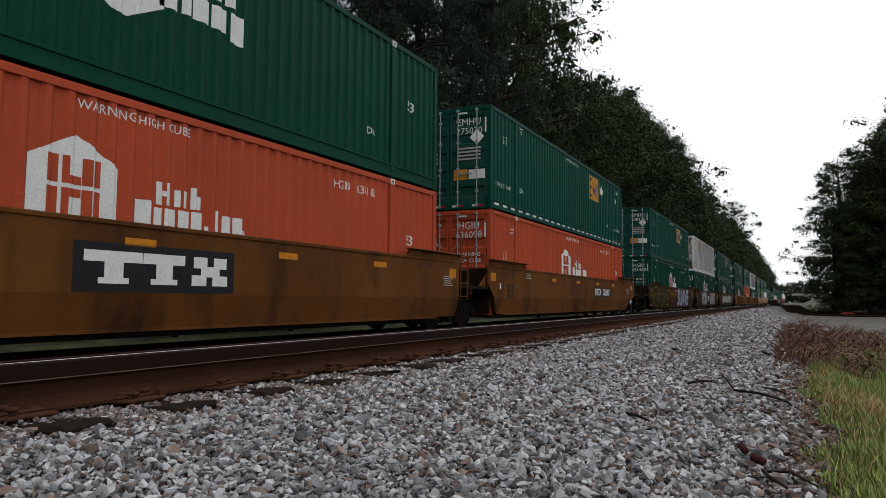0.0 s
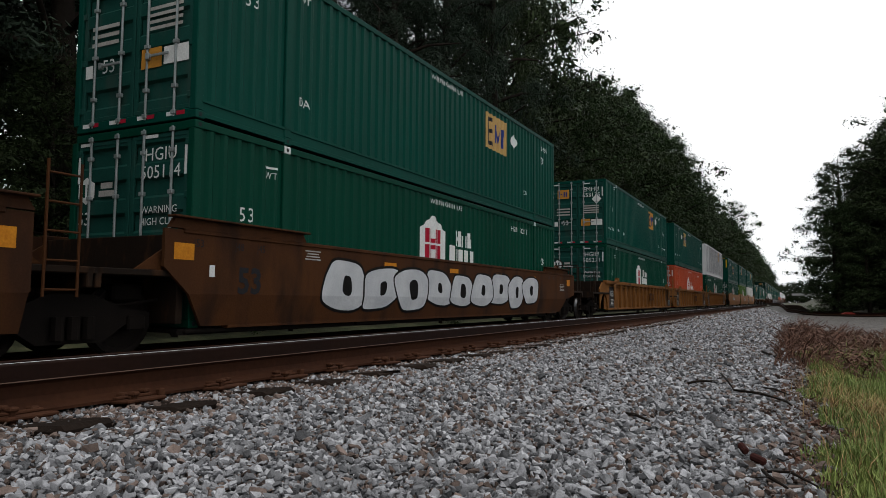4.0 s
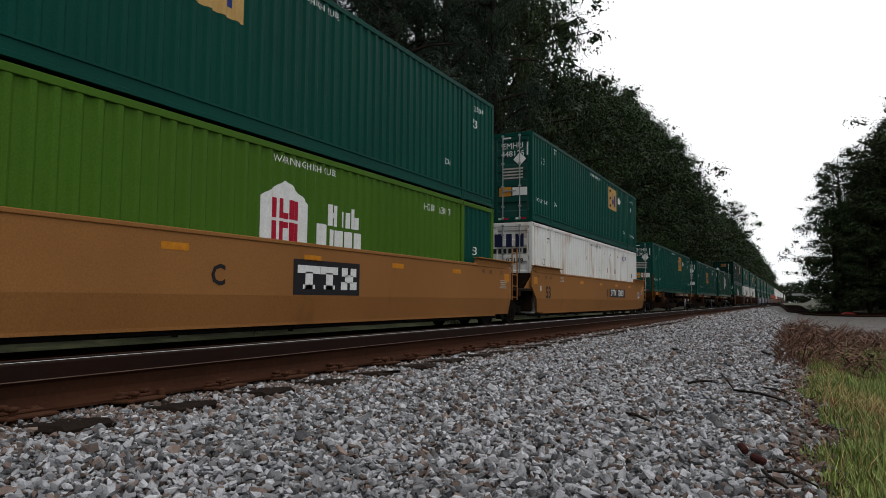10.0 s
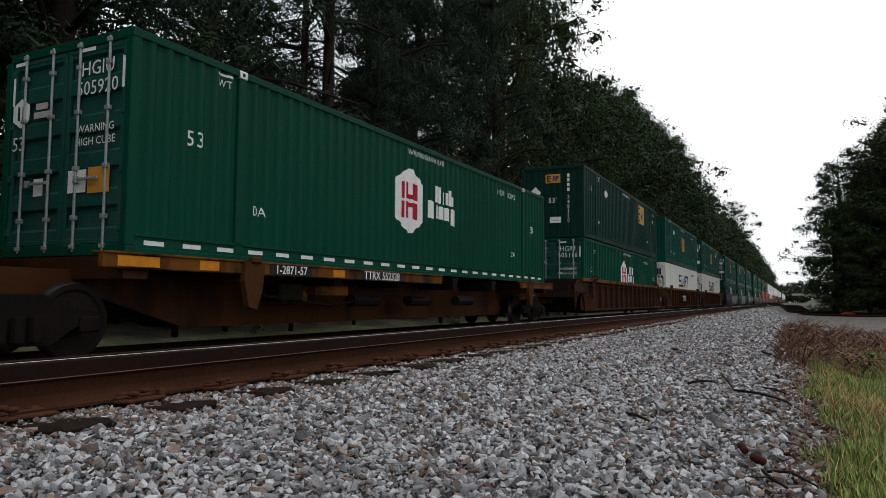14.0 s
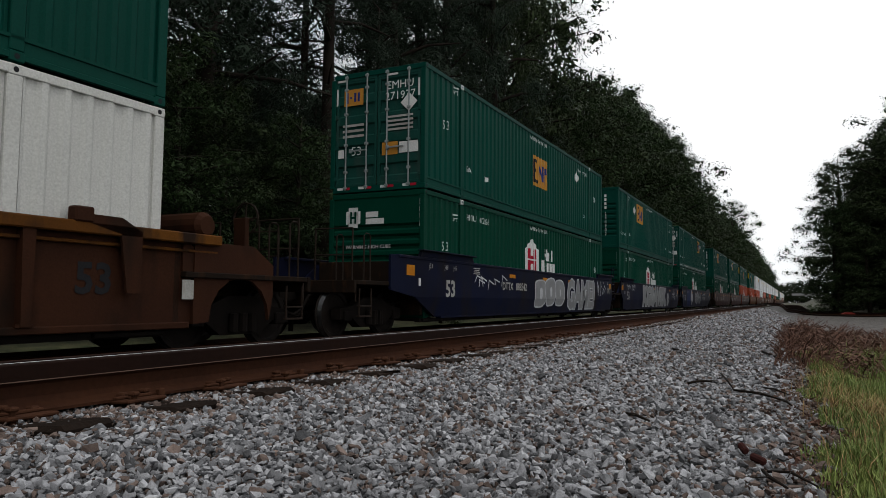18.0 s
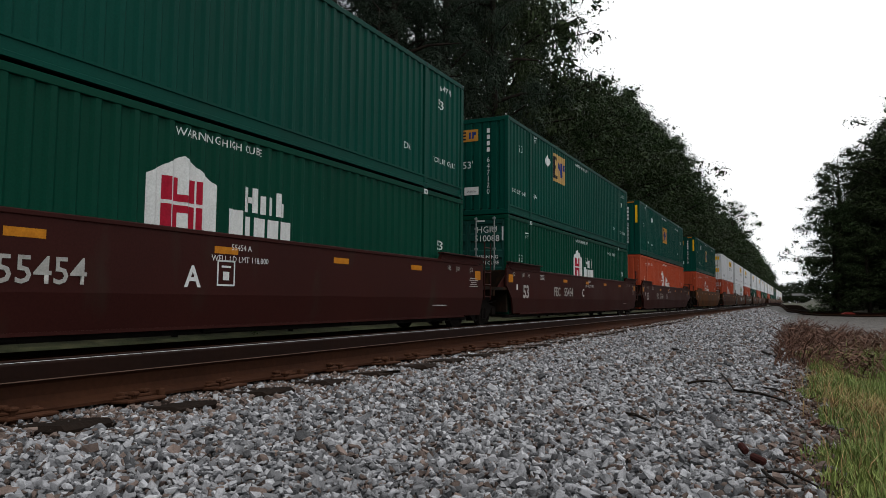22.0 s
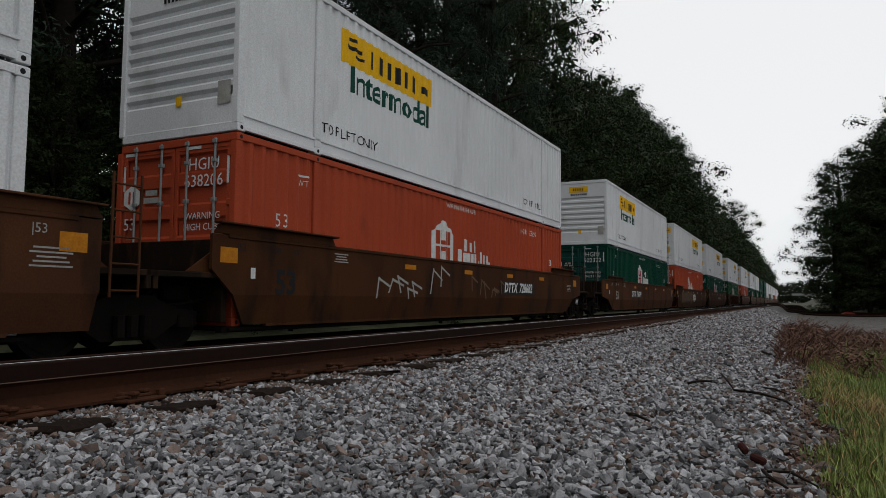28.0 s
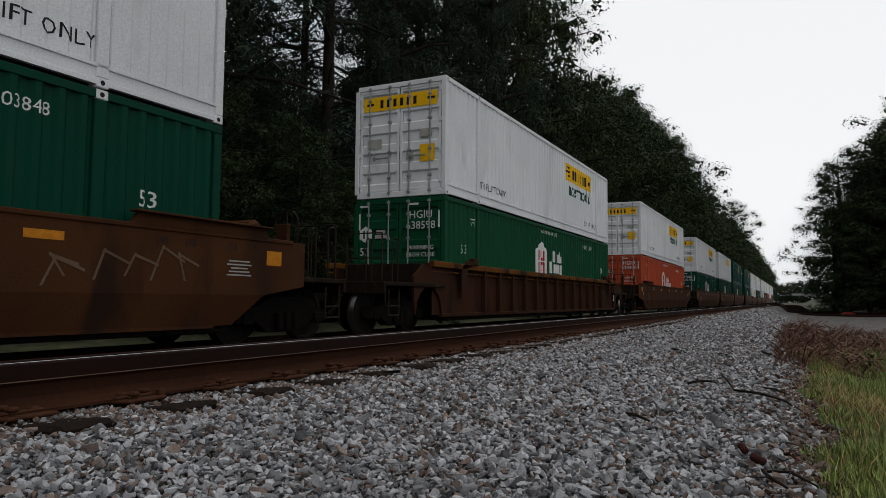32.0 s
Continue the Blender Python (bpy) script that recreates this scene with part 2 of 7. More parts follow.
# ---------------------------------------------------------------- mesh helpers
class Shape:
    """Gathers boxes, prisms and tubes into one mesh."""

    def __init__(self):
        self.v, self.f, self.k = [], [], []

    def add(self, verts, faces, slot=0):
        o = len(self.v)
        self.v += [tuple(p) for p in verts]
        self.f += [tuple(i + o for i in f) for f in faces]
        self.k += [slot] * len(faces)
        return self

    def box(self, x0, x1, y0, y1, z0, z1, c=0.0, slot=0):
        if not c:
            return self.add([(x, y, z) for x in (x0, x1) for y in (y0, y1) for z in (z0, z1)],
                            [(0, 1, 3, 2), (4, 6, 7, 5), (0, 4, 5, 1), (2, 3, 7, 6), (0, 2, 6, 4), (1, 5, 7, 3)], slot)
        vs, ids = [], {}
        lo, hi = (x0, y0, z0), (x1, y1, z1)
        for sx in (0, 1):
            for sy in (0, 1):
                for sz in (0, 1):
                    s = (sx, sy, sz)
                    for a in range(3):
                        p = [(hi[i] if s[i] else lo[i]) for i in range(3)]
                        for i in range(3):
                            if i != a:
                                p[i] += -c if s[i] else c
                        ids[(s, a)] = len(vs)
                        vs.append(tuple(p))
        fs = []
        for a in range(3):
            b, d = [i for i in range(3) if i != a]
            for s in (0, 1):
                ring = []
                for u, w in ((0, 0), (1, 0), (1, 1), (0, 1)):
                    k = [0, 0, 0]
                    k[a], k[b], k[d] = s, u, w
                    ring.append(ids[(tuple(k), a)])
                fs.append(tuple(ring))
        for a in range(3):
            b, d = [i for i in range(3) if i != a]
            for u in (0, 1):
                for w in (0, 1):
                    k0, k1 = [0, 0, 0], [0, 0, 0]
                    k0[b] = k1[b] = u
                    k0[d] = k1[d] = w
                    k1[a] = 1
                    fs.append((ids[(tuple(k0), b)], ids[(tuple(k1), b)], ids[(tuple(k1), d)], ids[(tuple(k0), d)]))
        for s in [(i, j, k) for i in (0, 1) for j in (0, 1) for k in (0, 1)]:
            fs.append(tuple(ids[(s, a)] for a in range(3)))
        return self.add(vs, fs, slot)

    def prism(self, profile, y0, y1, slot=0):
        """A profile of (x, z) pairs pulled along y."""
        n = len(profile)
        vs = [(x, y0, z) for x, z in profile] + [(x, y1, z) for x, z in profile]
        return self.add(vs, [tuple(range(n)), tuple(range(2 * n - 1, n - 1, -1))] + [(i, (i + 1) % n, n + (i + 1) % n, n + i) for i in range(n)], slot)

    def along(self, profile, x0, x1, slot=0):
        """A profile of (y, z) pairs pulled along x."""
        n = len(profile)
        vs = [(x0, y, z) for y, z in profile] + [(x1, y, z) for y, z in profile]
        return self.add(vs, [tuple(range(n)), tuple(range(2 * n - 1, n - 1, -1))] + [(i, (i + 1) % n, n + (i + 1) % n, n + i) for i in range(n)], slot)

    def tube(self, points, radii, n=6, slot=0, caps=True):
        pts = [Vector(p) for p in points]
        rs = radii if isinstance(radii, (list, tuple)) else [radii] * len(pts)
        vs = []
        for i, p in enumerate(pts):
            d = (pts[min(i + 1, len(pts) - 1)] - pts[max(i - 1, 0)]).normalized()
            a = d.orthogonal().normalized() if abs(d.z) > 0.9 else d.cross(Vector((0, 0, 1))).normalized()
            b = d.cross(a)
            vs += [p + (a * math.cos(2 * math.pi * j / n) + b * math.sin(2 * math.pi * j / n)) * rs[i] for j in range(n)]
        fs = [(i * n + j, i * n + (j + 1) % n, (i + 1) * n + (j + 1) % n, (i + 1) * n + j) for i in range(len(pts) - 1) for j in range(n)]
        if caps:
            fs += [tuple(range(n)), tuple((len(pts) - 1) * n + j for j in reversed(range(n)))]
        return self.add(vs, fs, slot)

    def lathe_y(self, profile, x, z, n=20, slot=0):
        """A profile of (r, y) pairs turned about an axis along y through (x, z)."""
        m = len(profile)
        vs = [(x + r * math.cos(2 * math.pi * j / n), y, z + r * math.sin(2 * math.pi * j / n)) for j in range(n) for r, y in profile]
        fs = [(j * m + i, ((j + 1) % n) * m + i, ((j + 1) % n) * m + i + 1, j * m + i + 1) for j in range(n) for i in range(m - 1)]
        return self.add(vs, fs, slot)

    def mesh(self, name, *mats, smooth=False):
        me = bpy.data.meshes.new(name)
        me.from_pydata(self.v, [], self.f)
        for m in mats:
            me.materials.append(m)
        if len(mats) > 1:
            me.polygons.foreach_set("material_index", self.k)
        if smooth:
            me.polygons.foreach_set("use_smooth", [True] * len(me.polygons))
        bm = bmesh.new()
        bm.from_mesh(me)
        bmesh.ops.recalc_face_normals(bm, faces=bm.faces)
        bm.to_mesh(me)
        bm.free()
        return me


def thing(name, label, category, group="", m=None, kind=""):
    ob = tagged(new(name), label, category, group, kind)
    ob.matrix_basis = m or Matrix()
    return ob


def part(name, mesh, parent, label="", at=None):
    ob = new(name, mesh)
    ob.parent = parent
    if at is not None:
        ob.matrix_basis = at
    if label:
        ob["label"] = label
    return ob


def cached(fn):
    return functools.lru_cache(maxsize=None)(fn)


# ---------------------------------------------------------------- lettering
@cached
def letters(text, size, mat_name, width=0.0, slant=0.0):
    """The outline of a text as a flat mesh in the xz plane, its origin at the middle of the text."""
    cu = bpy.data.curves.new("text", "FONT")
    cu.body, cu.size, cu.align_x, cu.align_y, cu.resolution_u, cu.offset, cu.shear = text, size, "CENTER", "CENTER", 2, width, slant
    ob = bpy.data.objects.new("text", cu)
    scene.collection.objects.link(ob)
    me = bpy.data.meshes.new_from_object(ob.evaluated_get(bpy.context.evaluated_depsgraph_get()))
    bpy.data.objects.remove(ob)
    me.transform(Matrix.Rotation(radians(90), 4, "X"))
    return me


def sheet(polys, mat, step=0.0):
    """Flat plates in the xz plane, each a ring of (x, z) and step in front of the last."""
    s = Shape()
    for k, p in enumerate(polys):
        s.add([(x, -step * k, z) for x, z in p], [tuple(range(len(p)))])
    return s


def rect(x, z, w, h):
    return [(x - w / 2, z - h / 2), (x + w / 2, z - h / 2), (x + w / 2, z + h / 2), (x - w / 2, z + h / 2)]


# ---------------------------------------------------------------- containers, 53 feet long
LC, WC, HC, POST = 16.154, 2.591, 2.896, 1.981
PITCH_C = 0.278


def wave(x):
    """How far the corrugated side lies behind its outer face at x: 0 on the ridges, 0.036 in the grooves."""
    u = ((x - 0.02) % PITCH_C) / PITCH_C
    if u < 0.26:
        return 0.0
    if u < 0.44:
        return 0.036 * (u - 0.26) / 0.18
    if u < 0.82:
        return 0.036
    return 0.036 * (1 - (u - 0.82) / 0.18)


def wave_breaks(a, b):
    xs = []
    k = math.floor((a - 0.02) / PITCH_C) - 1
    while 0.02 + k * PITCH_C < b + PITCH_C:
        xs += [0.02 + (k + u) * PITCH_C for u in (0, 0.26, 0.44, 0.82)]
        k += 1
    return [x for x in xs if a < x < b]


SIDE_Y = -WC / 2 + 0.012


def painted(me, x, z, mat, corrugated=True, lift=0.004):
    """A flat decal laid onto the side at (x, z): cut at each fold of the steel and pressed into the grooves."""
    bm = bmesh.new()
    bm.from_mesh(me)
    bmesh.ops.translate(bm, verts=bm.verts, vec=(x, 0, z))
    if corrugated:
        lo, hi = min(v.co.x for v in bm.verts), max(v.co.x for v in bm.verts)
        for b in wave_breaks(lo, hi):
            bmesh.ops.bisect_plane(bm, geom=bm.verts[:] + bm.edges[:] + bm.faces[:], plane_co=(b, 0, 0), plane_no=(1, 0, 0), dist=1e-5)
    for v in bm.verts:
        v.co.y = SIDE_Y - lift + (wave(v.co.x) if corrugated else 0)
    out = bpy.data.meshes.new("decal")
    bm.to_mesh(out)
    bm.free()
    out.materials.clear()
    out.materials.append(mat)
    return out


@cached
def side_text(text, size, x, z, mat, width=0.0):
    return painted(letters(text, size, "", width), x, z, mat)


HOUSE = [[(-0.60, -0.60), (0.60, -0.60), (0.60, 0.72), (0.10, 1.00), (0.0, 1.04), (-0.10, 1.00), (-0.60, 0.72)]]
HEX = [[(-0.60, -0.42), (-0.08, -0.70), (0.08, -0.70), (0.60, -0.42), (0.60, 0.42), (0.08, 0.70), (-0.08, 0.70), (-0.60, 0.42)]]
HBARS = [rect(x, z, w, h) for z, h in ((0.57, 0.32), (0.0, 0.72)) for x, w in ((-0.28, 0.15), (-0.125, 0.08), (0.155, 0.12), (0.29, 0.09))] + [rect(0.0, 0.46, 0.17, 0.10), rect(0.0, 0.31, 0.17, 0.10)]
HEXBARS = [rect(x, z, 0.11, 0.36) for z in (0.21, -0.21) for x in (-0.28, -0.14, 0.14, 0.28)] + [rect(0.0, 0.09, 0.17, 0.10), rect(0.0, -0.09, 0.17, 0.10)]
# two rows of plain blocks in the place of a company's name
NAMEBARS = [rect(-0.42, 0.30, 0.13, 0.50), rect(-0.18, 0.30, 0.13, 0.50), rect(-0.30, 0.30, 0.16, 0.12), rect(0.08, 0.24, 0.13, 0.38), rect(0.30, 0.24, 0.13, 0.38),
            rect(0.55, 0.30, 0.13, 0.50), rect(0.68, 0.20, 0.12, 0.30), rect(-0.72, -0.20, 0.38, 0.52), rect(-0.36, -0.24, 0.16, 0.40), rect(-0.04, -0.24, 0.34, 0.40),
            rect(0.36, -0.24, 0.34, 0.40), rect(0.76, -0.30, 0.32, 0.52)]
INCBARS = NAMEBARS[:7] + [rect(-0.82, -0.18, 0.40, 0.56), rect(-0.44, -0.22, 0.18, 0.40), rect(-0.12, -0.22, 0.34, 0.40), rect(0.28, -0.22, 0.34, 0.40), rect(0.68, -0.28, 0.32, 0.54), rect(0.98, -0.38, 0.10, 0.16), rect(1.30, -0.14, 0.12, 0.50), rect(1.62, -0.20, 0.30, 0.40), rect(1.98, -0.20, 0.28, 0.40), rect(2.22, -0.36, 0.1, 0.14)]
LOGOFRAME = [rect(0, 0, 1.46, 0.98)]
LOGODARK = [rect(-0.58, 0, 0.13, 0.76), rect(-0.40, 0.33, 0.26, 0.11), rect(-0.42, 0.01, 0.20, 0.11), rect(-0.38, -0.33, 0.30, 0.11)]
LOGOBLUE = [[(-0.14, -0.27), (-0.04, -0.27), (-0.01, 0.25), (-0.14, 0.25)], [(-0.01, 0.25), (0.12, -0.05), (0.12, -0.25), (-0.02, 0.05)], [(0.12, -0.25), (0.25, 0.25), (0.12, -0.05)],
           rect(0.27, 0.0, 0.11, 0.52), rect(0.43, -0.05, 0.10, 0.54), rect(0.55, 0.13, 0.14, 0.22)]
SLANTBARS = [[(x + k * 0.12, z) for x, z, k in ((a, -0.55, -1), (b, -0.55, -1), (b, 0.55, 1), (a, 0.55, 1))] for a, b in ((-2.05, -1.93), (-1.20, -1.04), (-0.72, -0.56), (-0.24, -0.10), (0.16, 0.40), (0.62, 0.86), (1.55, 1.80))]
SLANTBARS += [rect(-1.62, 0.45, 0.75, 0.2), rect(-1.70, 0.0, 0.75, 0.2), rect(-1.78, -0.45, 0.75, 0.2), rect(1.10, 0.45, 0.56, 0.2), rect(1.05, 0.03, 0.45, 0.18), rect(1.72, 0.45, 0.80, 0.2), rect(-0.62, -0.45, 0.9, 0.18)]
SLANTBARS = [[(x * 1.13 - 0.02, z * 0.78) for x, z in p] for p in SLANTBARS]
DIAMOND = [[(-0.20, 0), (0, -0.20), (0.20, 0), (0, 0.20)]]


@cached
def side_plate(kind, x, z, mat, scale=1.0):
    polys = {"house": HOUSE, "hex": HEX, "hbars": HBARS, "hexbars": HEXBARS, "name": NAMEBARS, "inc": INCBARS, "panel": LOGOFRAME, "e": LOGODARK, "mp": LOGOBLUE, "slant": SLANTBARS, "diamond": DIAMOND}[kind]
    lift = {"hbars": 0.007, "hexbars": 0.007, "slant": 0.007, "e": 0.007, "mp": 0.007}.get(kind, 0.004)
    return painted(sheet([[(a * scale, b * scale) for a, b in p] for p in polys], mat).mesh("decal", mat), x, z, mat, True, lift)


@cached
def side_rects(key, mat, rects, lift=0.004, corrugated=True):
    return painted(sheet([rect(*r) for r in rects], mat).mesh("decal", mat), 0, 0, mat, corrugated, lift)


@cached
def corrugated_side(mat, far):
    """One long wall between the posts, folded into ridges and grooves."""
    s = Shape()
    z0, z1 = 0.285, HC - 0.10
    sign = 1 if far else -1
    for a, b in ((0.13, POST - 0.09), (POST + 0.09, LC - POST - 0.09), (LC - POST + 0.09, LC - 0.13)):
        xs = [a] + wave_breaks(a, b) + [b]
        vs = []
        for x in xs:
            y = sign * (-SIDE_Y - wave(x))
            vs += [(x, y, z0), (x, y, z1)]
        s.add(vs, [(2 * i, 2 * i + 2, 2 * i + 3, 2 * i + 1) for i in range(len(xs) - 1)])
    return s.mesh("side_wall", mat)


@cached
def far_patch(mat):
    """New sheet over the last bay of a side."""
    s = Shape()
    xs = [LC - POST + 0.09] + wave_breaks(LC - POST + 0.09, LC - 0.13) + [LC - 0.13]
    vs = [(x, SIDE_Y + wave(x) - 0.003, z) for x in xs for z in (0.285, HC - 0.10)]
    s.add(vs, [(2 * i, 2 * i + 2, 2 * i + 3, 2 * i + 1) for i in range(len(xs) - 1)])
    return s.mesh("patched_side", mat)


@cached
def plain_side(mat, far):
    s = Shape()
    y = WC / 2 - 0.04
    y0, y1 = (y - 0.02, y) if far else (-y, -y + 0.02)
    s.box(0.1, LC - 0.1, y0, y1, 0.2, HC - 0.1)
    return s.mesh("side_wall", mat)


@cached
def long_rail(mat, top, far):
    y0, y1 = (WC / 2 - 0.07, WC / 2) if far else (-WC / 2, -WC / 2 + 0.07)
    s = Shape()
    if top:
        s.box(0.12, LC - 0.12, y0, y1, HC - 0.11, HC - 0.004, 0.008)
    else:
        out = y1 if far else y0
        k = -1 if far else 1
        s.along([(out, 0.03), (out, 0.09), (out + k * 0.02, 0.10), (out + k * 0.02, 0.235), (out, 0.245), (out, 0.285), (out + k * 0.07, 0.285), (out + k * 0.07, 0.03)], 0.12, LC - 0.12)
    return s.mesh("rail", mat)


@cached
def post_mesh(mat, w):
    s = Shape()
    s.box(-w / 2, w / 2, -0.06, 0.06, 0.118, HC - 0.118, 0.012)
    return s.mesh("post", mat)


@cached
def casting_mesh(mat):
    s = Shape()
    s.box(-0.089, 0.089, -0.081, 0.081, -0.059, 0.059, 0.01)
    s.lathe_y([(0.0, -0.0835), (0.032, -0.0835), (0.032, -0.082)], 0, 0, 10, 1)
    return s.mesh("casting", mat, BLACK)


@cached
def roof_mesh(mat):
    s = Shape()
    xs = np.arange(0.12, LC - 0.1, 0.21)
    vs, fs = [], []
    for i, x in enumerate(xs):
        z = HC - (0.012 if i % 2 else 0.03)
        vs += [(float(x), -WC / 2 + 0.06, z), (float(x), WC / 2 - 0.06, z)]
        if i:
            fs.append((2 * i - 2, 2 * i, 2 * i + 1, 2 * i - 1))
    s.add(vs, fs)
    return s.mesh("roof", mat)


@cached
def floor_mesh(mat):
    s = Shape()
    s.box(0.05, LC - 0.05, -WC / 2 + 0.06, WC / 2 - 0.06, 0.15, 0.19)
    for i in range(26):
        x = 0.4 + i * 0.615
        s.box(x, x + 0.06, -WC / 2 + 0.08, WC / 2 - 0.08, 0.035, 0.15)
    return s.mesh("floor", mat)


@cached
def end_panel(mat, style):
    """The closed end: pressed into upright or lying folds, or plain with narrow ribs."""
    s = Shape()
    w, z0, z1 = WC / 2 - 0.12, 0.12, HC - 0.10
    if style == "vert":
        ys = [-w]
        y = -w
        while y < w - 0.26:
            ys += [y + 0.16, y + 0.19, y + 0.24, y + 0.27]
            y += 0.27
        ys = [q for q in ys if q < w] + [w]
        vs = []
        for i, q in enumerate(ys):
            d = 0.03 if i % 4 in (1, 0) else 0.065
            vs += [(d, q, z0), (d, q, z1)]
        s.add(vs, [(2 * i, 2 * i + 1, 2 * i + 3, 2 * i + 2) for i in range(len(ys) - 1)])
    elif style == "horiz":
        zs, ds = [z0], [0.03]
        q = 0.55
        while q < 2.1:
            zs += [q, q + 0.05, q + 0.11, q + 0.16]
            ds += [0.03, 0.085, 0.085, 0.03]
            q += 0.24
        zs, ds = zs + [z1], ds + [0.03]
        vs = []
        for q, d in zip(zs, ds):
            vs += [(d, -w, q), (d, w, q)]
        s.add(vs, [(2 * i, 2 * i + 2, 2 * i + 3, 2 * i + 1) for i in range(len(zs) - 1)])
    else:
        s.box(0.03, 0.06, -w, w, z0, z1)
        for i in range(7):
            y = -w + 0.2 + i * (2 * w - 0.4) / 6
            s.box(0.012, 0.03, y - 0.03, y + 0.03, z0, z1)
    return s.mesh("end_panel", mat)


@cached
def end_beam(mat, top):
    s = Shape()
    if top:
        s.box(0.01, 0.13, -WC / 2 + 0.08, WC / 2 - 0.08, HC - 0.13, HC - 0.003, 0.01)
    else:
        s.box(0.01, 0.13, -WC / 2 + 0.08, WC / 2 - 0.08, 0.003, 0.15, 0.01)
    return s.mesh("end_beam", mat)


@cached
def door_mesh(mat, k):
    s = Shape()
    a, b = (-WC / 2 + 0.14, -0.012) if k == 0 else (0.012, WC / 2 - 0.14)
    zs, ds = [0.16], [0.035]
    q = 0.34
    for i in range(5):
        zs += [q, q + 0.04, q + 0.27, q + 0.31]
        ds += [0.035, 0.075, 0.075, 0.035]
        q += 0.50
    zs, ds = zs + [HC - 0.14], ds + [0.035]
    ya, yb = a + 0.07, b - 0.07
    vs = []
    for z, d in zip(zs, ds):
        vs += [(d, ya, z), (d, yb, z)]
    s.add(vs, [(2 * i, 2 * i + 2, 2 * i + 3, 2 * i + 1) for i in range(len(zs) - 1)])
    for y0, y1 in ((a, ya), (yb, b)):
        s.box(0.028, 0.07, y0, y1, 0.155, HC - 0.135, 0.006)
    for z in (0.35, 1.1, 1.85, 2.6):
        y = a if k == 0 else b
        s.box(0.01, 0.05, y - 0.05, y + 0.05, z - 0.05, z + 0.05, 0.008)
    for z0, z1 in ((0.155, 0.22), (HC - 0.20, HC - 0.135)):
        s.box(0.026, 0.07, a + 0.01, b - 0.01, z0, z1, 0.006)
    return s.mesh("door", mat)


@cached
def lock_rod_mesh():
    s = Shape()
    s.tube([(0, 0, 0.06), (0, 0, HC - 0.05)], 0.019, 8)
    for z in (0.12, 0.5, 1.15, 1.9, 2.5, HC - 0.1):
        s.box(-0.028, 0.03, -0.045, 0.045, z - 0.03, z + 0.03, 0.006)
    return s.mesh("lock_rod", STEEL)


@cached
def door_handle_mesh():
    s = Shape()
    s.box(-0.02, 0.0, -0.02, 0.42, -0.02, 0.02, 0.005)
    s.box(-0.025, 0.03, 0.38, 0.45, -0.05, 0.05, 0.006)
    return s.mesh("handle", STEEL)


@cached
def end_text(text, size, mat, width=0.0):
    """Lettering on the end that faces along the track."""
    me = letters(text, size, "", width).copy()
    me.transform(Matrix.Rotation(radians(-90), 4, "Z"))
    me.materials.clear()
    me.materials.append(mat)
    return me


@cached
def end_rects(mat, rects):
    """Plates on the end face: (y to the camera's right hand side, z, width, height)."""
    s = Shape()
    for y, z, w, h in rects:
        s.add([(0, -y + w / 2, z - h / 2), (0, -y - w / 2, z - h / 2), (0, -y - w / 2, z + h / 2), (0, -y + w / 2, z + h / 2)], [(0, 1, 2, 3)])
    return s.mesh("end_decal", mat)


@cached
def end_diamond(mat, r):
    s = Shape()
    s.add([(0, 0, -r), (0, r, 0), (0, 0, r), (0, -r, 0)], [(0, 1, 2, 3)])
    return s.mesh("hazard_placard", mat)


@cached
def end_hexagon(mat, r):
    s = Shape()
    s.add([(0, r * math.sin(a * math.pi / 3), r * math.cos(a * math.pi / 3)) for a in range(6)], [(0, 1, 2, 3, 4, 5)])
    return s.mesh("logo", mat)


@cached
def warn_mesh(text, x, z, mat):
    return side_text(text, 0.165, x, z, mat)


LOOKS = {
    "square": "dark green corrugated container with orange logo panel",
    "squaredark": "weathered dark green corrugated container",
    "house": "deep green corrugated container with white house logo",
    "housem": "mid green corrugated container with white house logo",
    "housel": "light green corrugated container with white house logo",
    "houseo": "orange corrugated container with white house logo",
    "housebig": "deep green corrugated container with large white blocks",
    "banner": "white corrugated container with yellow logo panel",
    "slant": "white corrugated container with navy slanted blocks",
    "white": "scuffed white corrugated container with rust stains",
    "wrib": "white smooth-sided container with narrow grey ribs",
}


